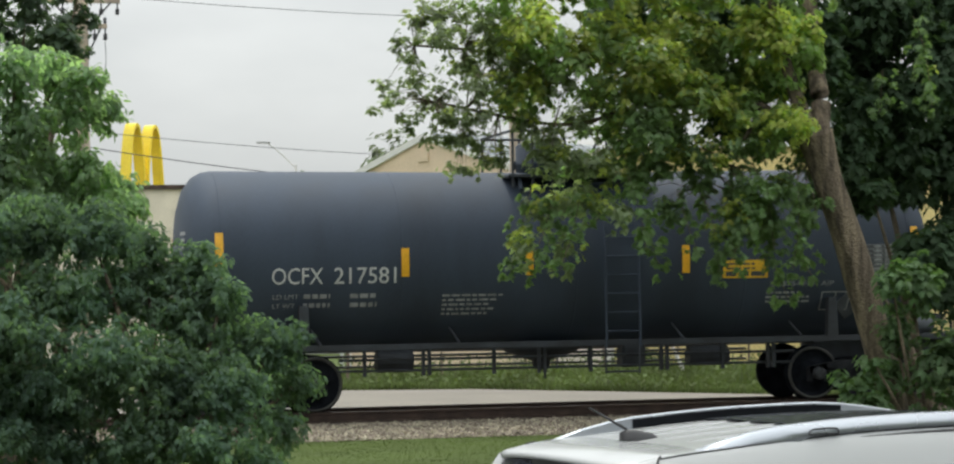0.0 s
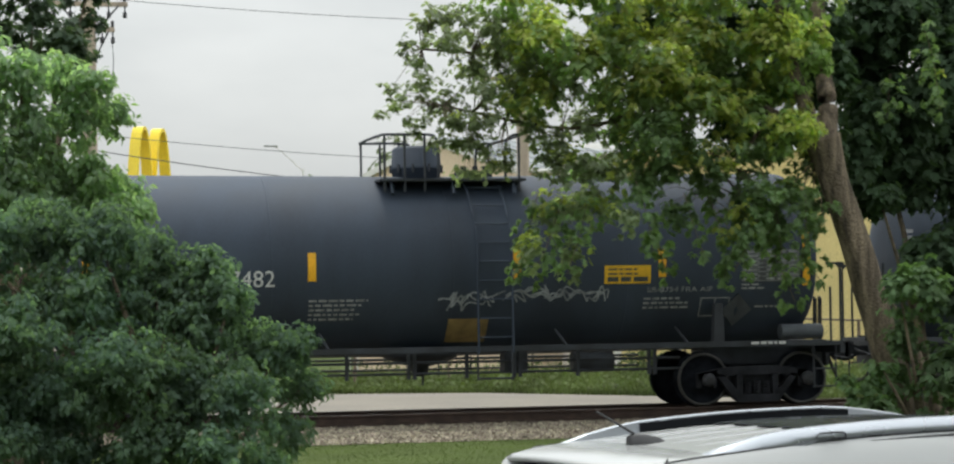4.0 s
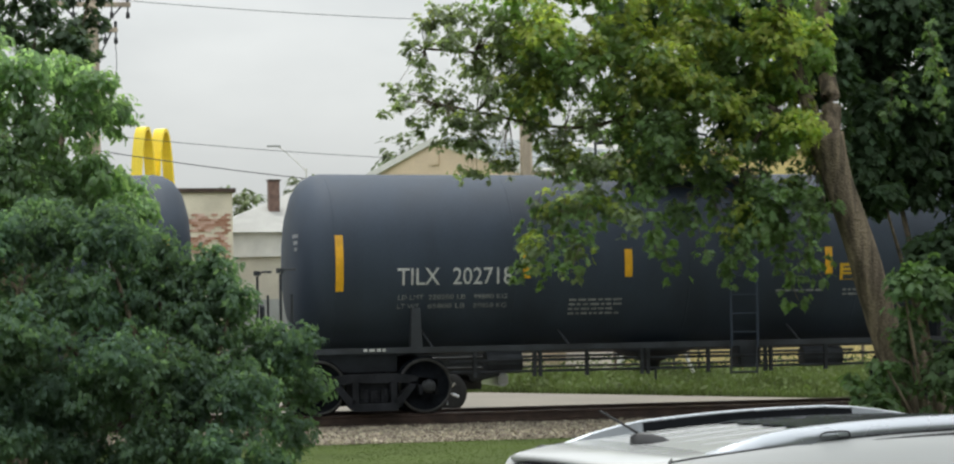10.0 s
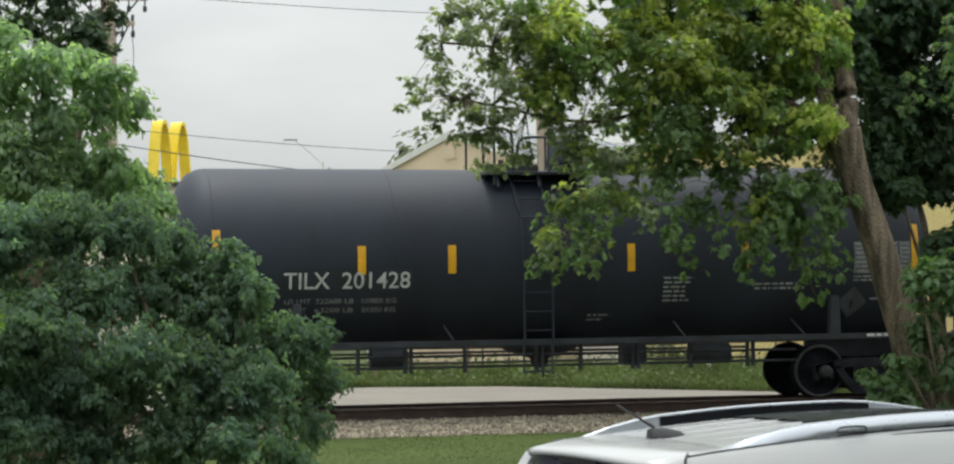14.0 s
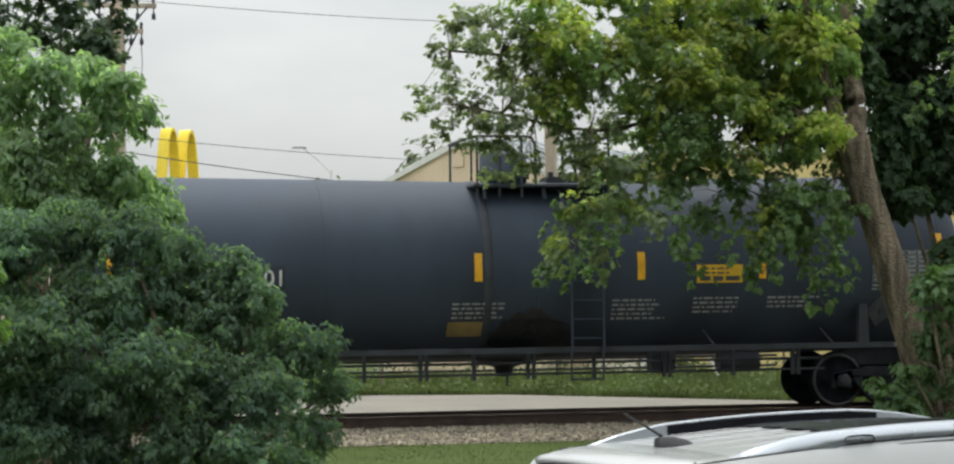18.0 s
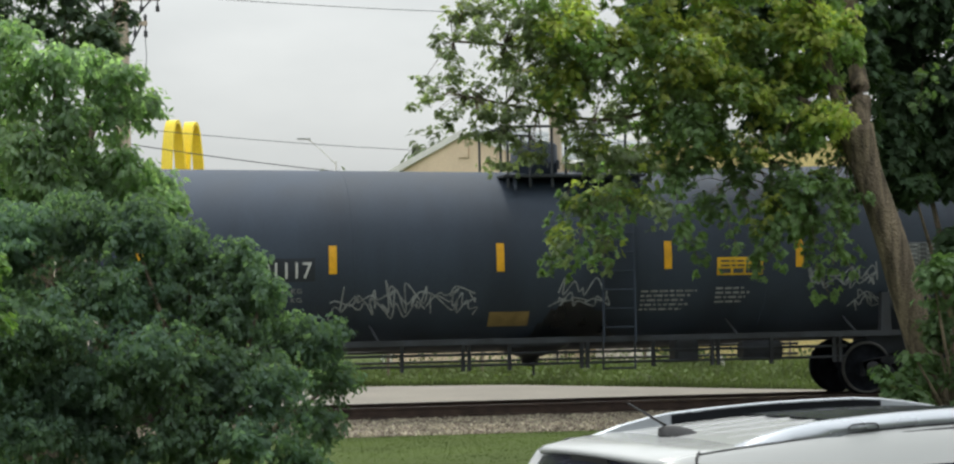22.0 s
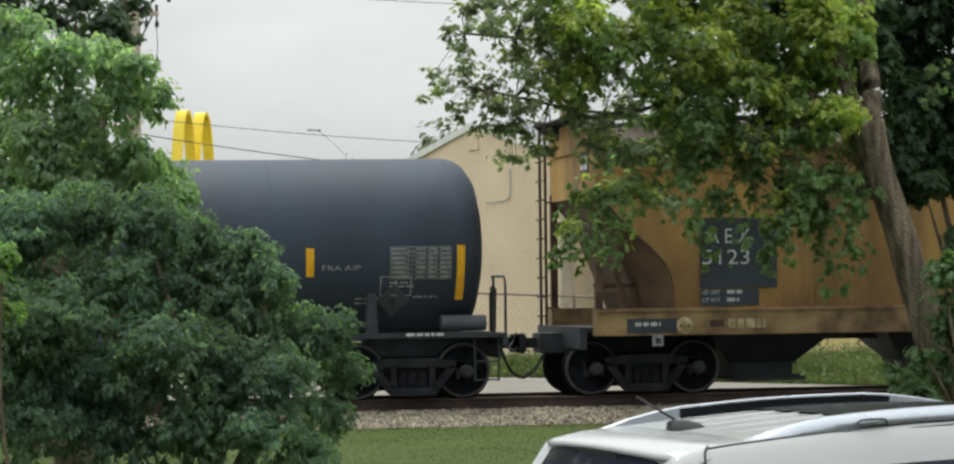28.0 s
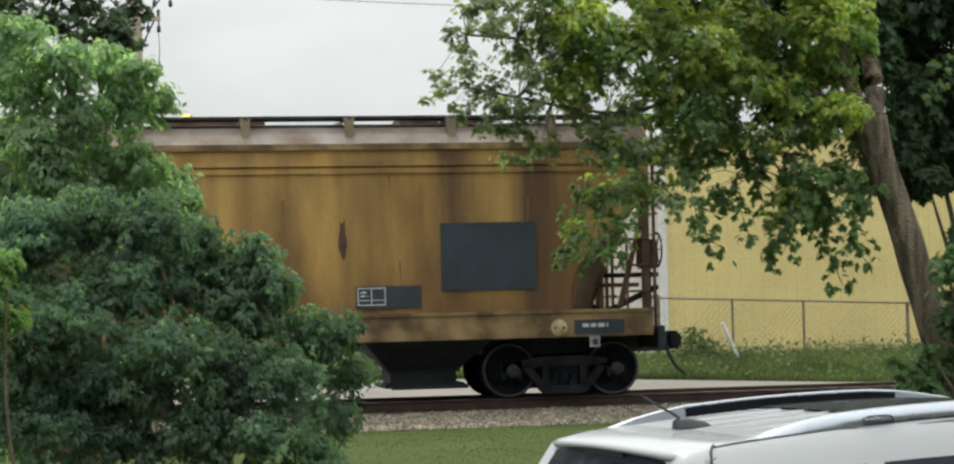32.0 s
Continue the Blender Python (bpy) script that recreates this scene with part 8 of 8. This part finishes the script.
def arch_sign():
    """Two tall yellow arches standing on the flat roof."""
    ob = thing("arch_sign", "tall yellow double arch sign on a flat roof", "sign", pose(8.55, 60.0, 6.95, 0, 0, 52))
    for k in (-1, 1):
        bm = bmesh.new()
        outer, inner = [], []
        for i in range(25):
            a = -1 + 2 * i / 24
            outer.append((k * 0.70 + a * 0.66, 2.75 * (1 - abs(a) ** 2.6)))
            inner.append((k * 0.70 + a * 0.54, 2.60 * (1 - abs(a) ** 2.6)))
        ringo = [[bm.verts.new((x, y, z)) for x, z in outer] for y in (-0.25, 0.25)]
        ringi = [[bm.verts.new((x, y, z)) for x, z in inner] for y in (-0.25, 0.25)]
        for i in range(24):
            bm.faces.new((ringo[0][i], ringo[0][i + 1], ringi[0][i + 1], ringi[0][i]))
            bm.faces.new((ringo[1][i + 1], ringo[1][i], ringi[1][i], ringi[1][i + 1]))
            bm.faces.new((ringo[0][i + 1], ringo[0][i], ringo[1][i], ringo[1][i + 1]))
            bm.faces.new((ringi[0][i], ringi[0][i + 1], ringi[1][i + 1], ringi[1][i]))
        bmesh.ops.recalc_face_normals(bm, faces=bm.faces)
        part("arch", bm, M["signyellow"], ob)
    for x in (-1.2, 0.0, 1.2):
        part("bracket", boxed(x - 0.1, x + 0.1, -0.12, 0.12, -0.4, 0.15), M["galv"], ob)


arch_sign()


def plaster_building():
    """Flat-roofed building whose plaster has fallen off the brick."""
    ob = thing("old_brick_building", "flat-roofed tan plastered building with bare red brick patch", "building", pose(10.70, 50.0, 0))
    part("wall", boxed(-14, 0.0, 0, 16, 0, 6.45), M["plaster"], ob)
    part("coping", boxed(-14.1, 0.12, -0.12, 16, 6.45, 6.62), M["rail"], ob, "dark parapet coping")
    rng = random.Random(3)
    me = bm_data("brick", boxed(-0.12, 0.12, -0.03, 0.0, -0.045, 0.045), M["brick"])
    count = 0
    for row in range(34):
        for col in range(9):
            x = -0.2 - 0.25 * col - (0.125 if row % 2 else 0)
            z = 2.6 + 0.1 * row
            edge = 1.15 + 0.5 * noise.noise(Vector((row * 0.25, 2, 5)))
            if x < -edge - 0.55 or z > 5.65 + 0.35 * noise.noise(Vector((x * 2, 1, 8))):
                continue
            if noise.noise(Vector((x * 2.2, z * 2.6, 4))) > 0.24 or rng.random() < 0.08:
                continue
            if count >= 290:
                continue
            o = new("brick", me)
            o.parent = ob
            o.location = (x, -0.004 - rng.random() * 0.008, z)
            count += 1


plaster_building()


def grey_house():
    ob = thing("house", "pale house with grey roof and brick chimney", "house", pose(11.6, 56.0, 0, 0, 0, 0))
    part("wall", boxed(-1.0, 14, 0, 9, 0, 4.9), M["blockwall"], ob)
    part("upper_wall", boxed(-1.2, 14.2, -0.15, 0.0, 4.1, 5.1), M["trim"], ob, "pale clapboard band")
    part("low_wall", boxed(-1.2, 14, -3.2, -3.0, 0, 2.35), M["greywall"], ob, "grey lower wall")
    bm = bmesh.new()
    quad(bm, (-1.5, -0.4, 5.1), (14.4, -0.4, 5.1), (8.0, 4.5, 7.0), (3.0, 4.5, 7.0))
    quad(bm, (-1.5, 9.4, 5.1), (14.4, 9.4, 5.1), (8.0, 4.5, 7.0), (3.0, 4.5, 7.0))
    bm.faces.new([bm.verts.new(p) for p in ((-1.5, -0.4, 5.1), (3.0, 4.5, 7.0), (-1.5, 9.4, 5.1))])
    bm.faces.new([bm.verts.new(p) for p in ((14.4, -0.4, 5.1), (8.0, 4.5, 7.0), (14.4, 9.4, 5.1))])
    bmesh.ops.recalc_face_normals(bm, faces=bm.faces)
    part("roof", bm, M["roofgrey"], ob, "light grey shingled roof")
    ch = part("chimney", boxed(1.60, 2.06, 2.0, 2.46, 5.2, 7.30), M["chimney"], ob, "red-brown brick chimney")
    part("chimney_cap", boxed(1.56, 2.10, 1.96, 2.5, 7.30, 7.38), M["rail"], ch)


grey_house()


def street_light(x, y, h):
    ob = thing("street_lamp", "tall grey street lamp with angled arm", "street lamp", pose(x, y, 0))
    part("pole", rod(bmesh.new(), (0, 0, 0), (0, 0, h), 0.06, 12, 0.035), M["trim"], ob)
    part("arm", tube(bmesh.new(), smooth_path([(0, 0, h - 0.15), (-0.5, 0, h + 0.35), (-1.1, 0, h + 0.85)], 4), 0.022, 6), M["trim"], ob)
    part("head", boxed(-1.55, -1.0, -0.10, 0.10, h + 0.83, h + 0.90, 0.02), M["galv"], ob)


street_light(13.88, 52.0, 7.5)


def flood_light():
    # set along the camera's sight line beside the building corner
    ob = thing("flood_light", "dark grey twin floodlight on a mast, placed to fit the camera's view", "flood light", pose(10.72, 23.7, 0))
    part("mast", rod(bmesh.new(), (0, 0, -0.1), (0, 0, 4.27), 0.05, 8), M["galv"], ob)
    part("post", rod(bmesh.new(), (0, 0, 4.27), (0, 0, 4.76), 0.045, 10), M["frame"], ob)
    part("bracket", rod(bmesh.new(), (0, 0, 4.33), (0.24, 0.28, 4.33), 0.03, 8), M["frame"], ob)
    part("crossbar", boxed(-0.18, 0.18, -0.03, 0.03, 4.73, 4.79), M["frame"], ob)
    for x0, x1 in ((-0.50, 0.0), (0.03, 0.27)):
        part("lamp_head", boxed(x0, x1, -0.16, 0.16, 4.80, 5.07, 0.07), M["greywall"], ob)


flood_light()


def far_tree(x, y, h, w, seed):
    b = [(x + w * random.Random(seed + k).uniform(-0.7, 0.7), y, h * random.Random(seed * 3 + k).uniform(0.55, 0.92), w * 0.5, h * 0.16) for k in range(7)]
    clump("distant_tree", "green tree showing behind the roofs", "tree", (x, y, 0), b, 6, 10, 0.4, (0.28, 0.42), M["farleaf"], seed, 4, 4.0, OVAL, 0.5, 0.3, group="distant trees")


far_tree(17.6, 50.0, 8.9, 1.9, 201)
far_tree(18.0, 70.0, 8.2, 2.2, 203)
far_tree(14.5, 75.0, 7.6, 1.6, 207)


# unseen wall behind the camera, added to close the place and cut low light
tagged(part("wall_south", boxed(-34, 34, -49, -48.6, 0, 8.5), M["greywall"]), "unseen plain grey wall, added to block low light", "wall", kind="structure")


# ---- everything that moves ----
def motions():
    steps = [0.5 * k for k in range(65)]
    for car, x0 in CARS:
        walk(car, [(t, pose(x0 + travelled(t), 0, 0)) for t in steps])
    turns = [k / 10 for k in range(321)]
    for ax, x in ROLLING:
        walk(ax, [(t, pose(x, 0, WHEEL_Z, 0, math.degrees(travelled(t) / AX_R), 0)) for t in turns])
    # the pickup keeps a steady pace along the lane
    spot = lambda t: 8.97 + 8.4 * (t - 10.5)
    # it swerves to the strip beside the track where the lane narrows
    lane = ((0.0, 5.9, 0), (8.0, 5.9, 0), (10.4, 5.9, 0), (10.8, 5.88, -1), (11.2, 5.55, -7), (11.6, 4.9, -9.8), (12.2, 4.0, -5), (12.6, 3.80, -0.5), (13.0, 3.78, 0), (22.0, 3.78, 0), (32.0, 3.78, 0))
    walk(pickup, [(t, pose(spot(t), y, 0.012, 0, 0, a)) for t, y, a in lane])
    for w in pickup_wheels:
        p = w.location.copy()
        rows = [(0.0, pose(*p))] + [(8 + k / 15, pose(*p, 0, math.degrees((spot(8 + k / 15) - spot(8)) / 0.39), 0)) for k in range(76)]
        walk(w, rows + [(32.0, rows[-1][1])])
    # the minivan follows the street, then bends away beside the track
    heading = radians(VAN_TURN)
    start = Vector((VAN_AT[0], VAN_AT[1]))
    rows = []
    for t in [k * 0.5 for k in range(11)] + [5.3 + k * 0.1 for k in range(8)] + [6.5 + k * 0.5 for k in range(52)]:
        d = t - 5.5
        s = VAN_SPEED * d if d < 0 else VAN_SPEED * d - 1.6 * d * d if d < 1 else 6.4 * d + 1.6
        if s < 9.0:
            p = start + Vector((math.cos(heading), math.sin(heading))) * s
            a = heading
        else:
            # a wide bend to run along the street
            p = start + Vector((math.cos(heading), math.sin(heading))) * 9.0
            a = heading
            u = 9.0
            while u < s:
                du = min(0.25, s - u)
                a = heading * (1 - min(1.0, (u - 9.0) / 12.0))
                p = p + Vector((math.cos(a), math.sin(a))) * du
                u += du
        rows.append((t, pose(p.x, p.y, 0.008, 0, 0, math.degrees(a))))
    walk(van, rows)
    for w in van_wheels:
        p = w.location.copy()
        rr = [(0.0, pose(*p))] + [(4 + k / 15, pose(*p, 0, math.degrees(VAN_SPEED * (k / 15) / 0.35), 0)) for k in range(46)]
        walk(w, rr + [(32.0, rr[-1][1])])


VAN_AT, VAN_TURN, VAN_SPEED = (1.52, -26.96), 13.0, 9.6
motions()
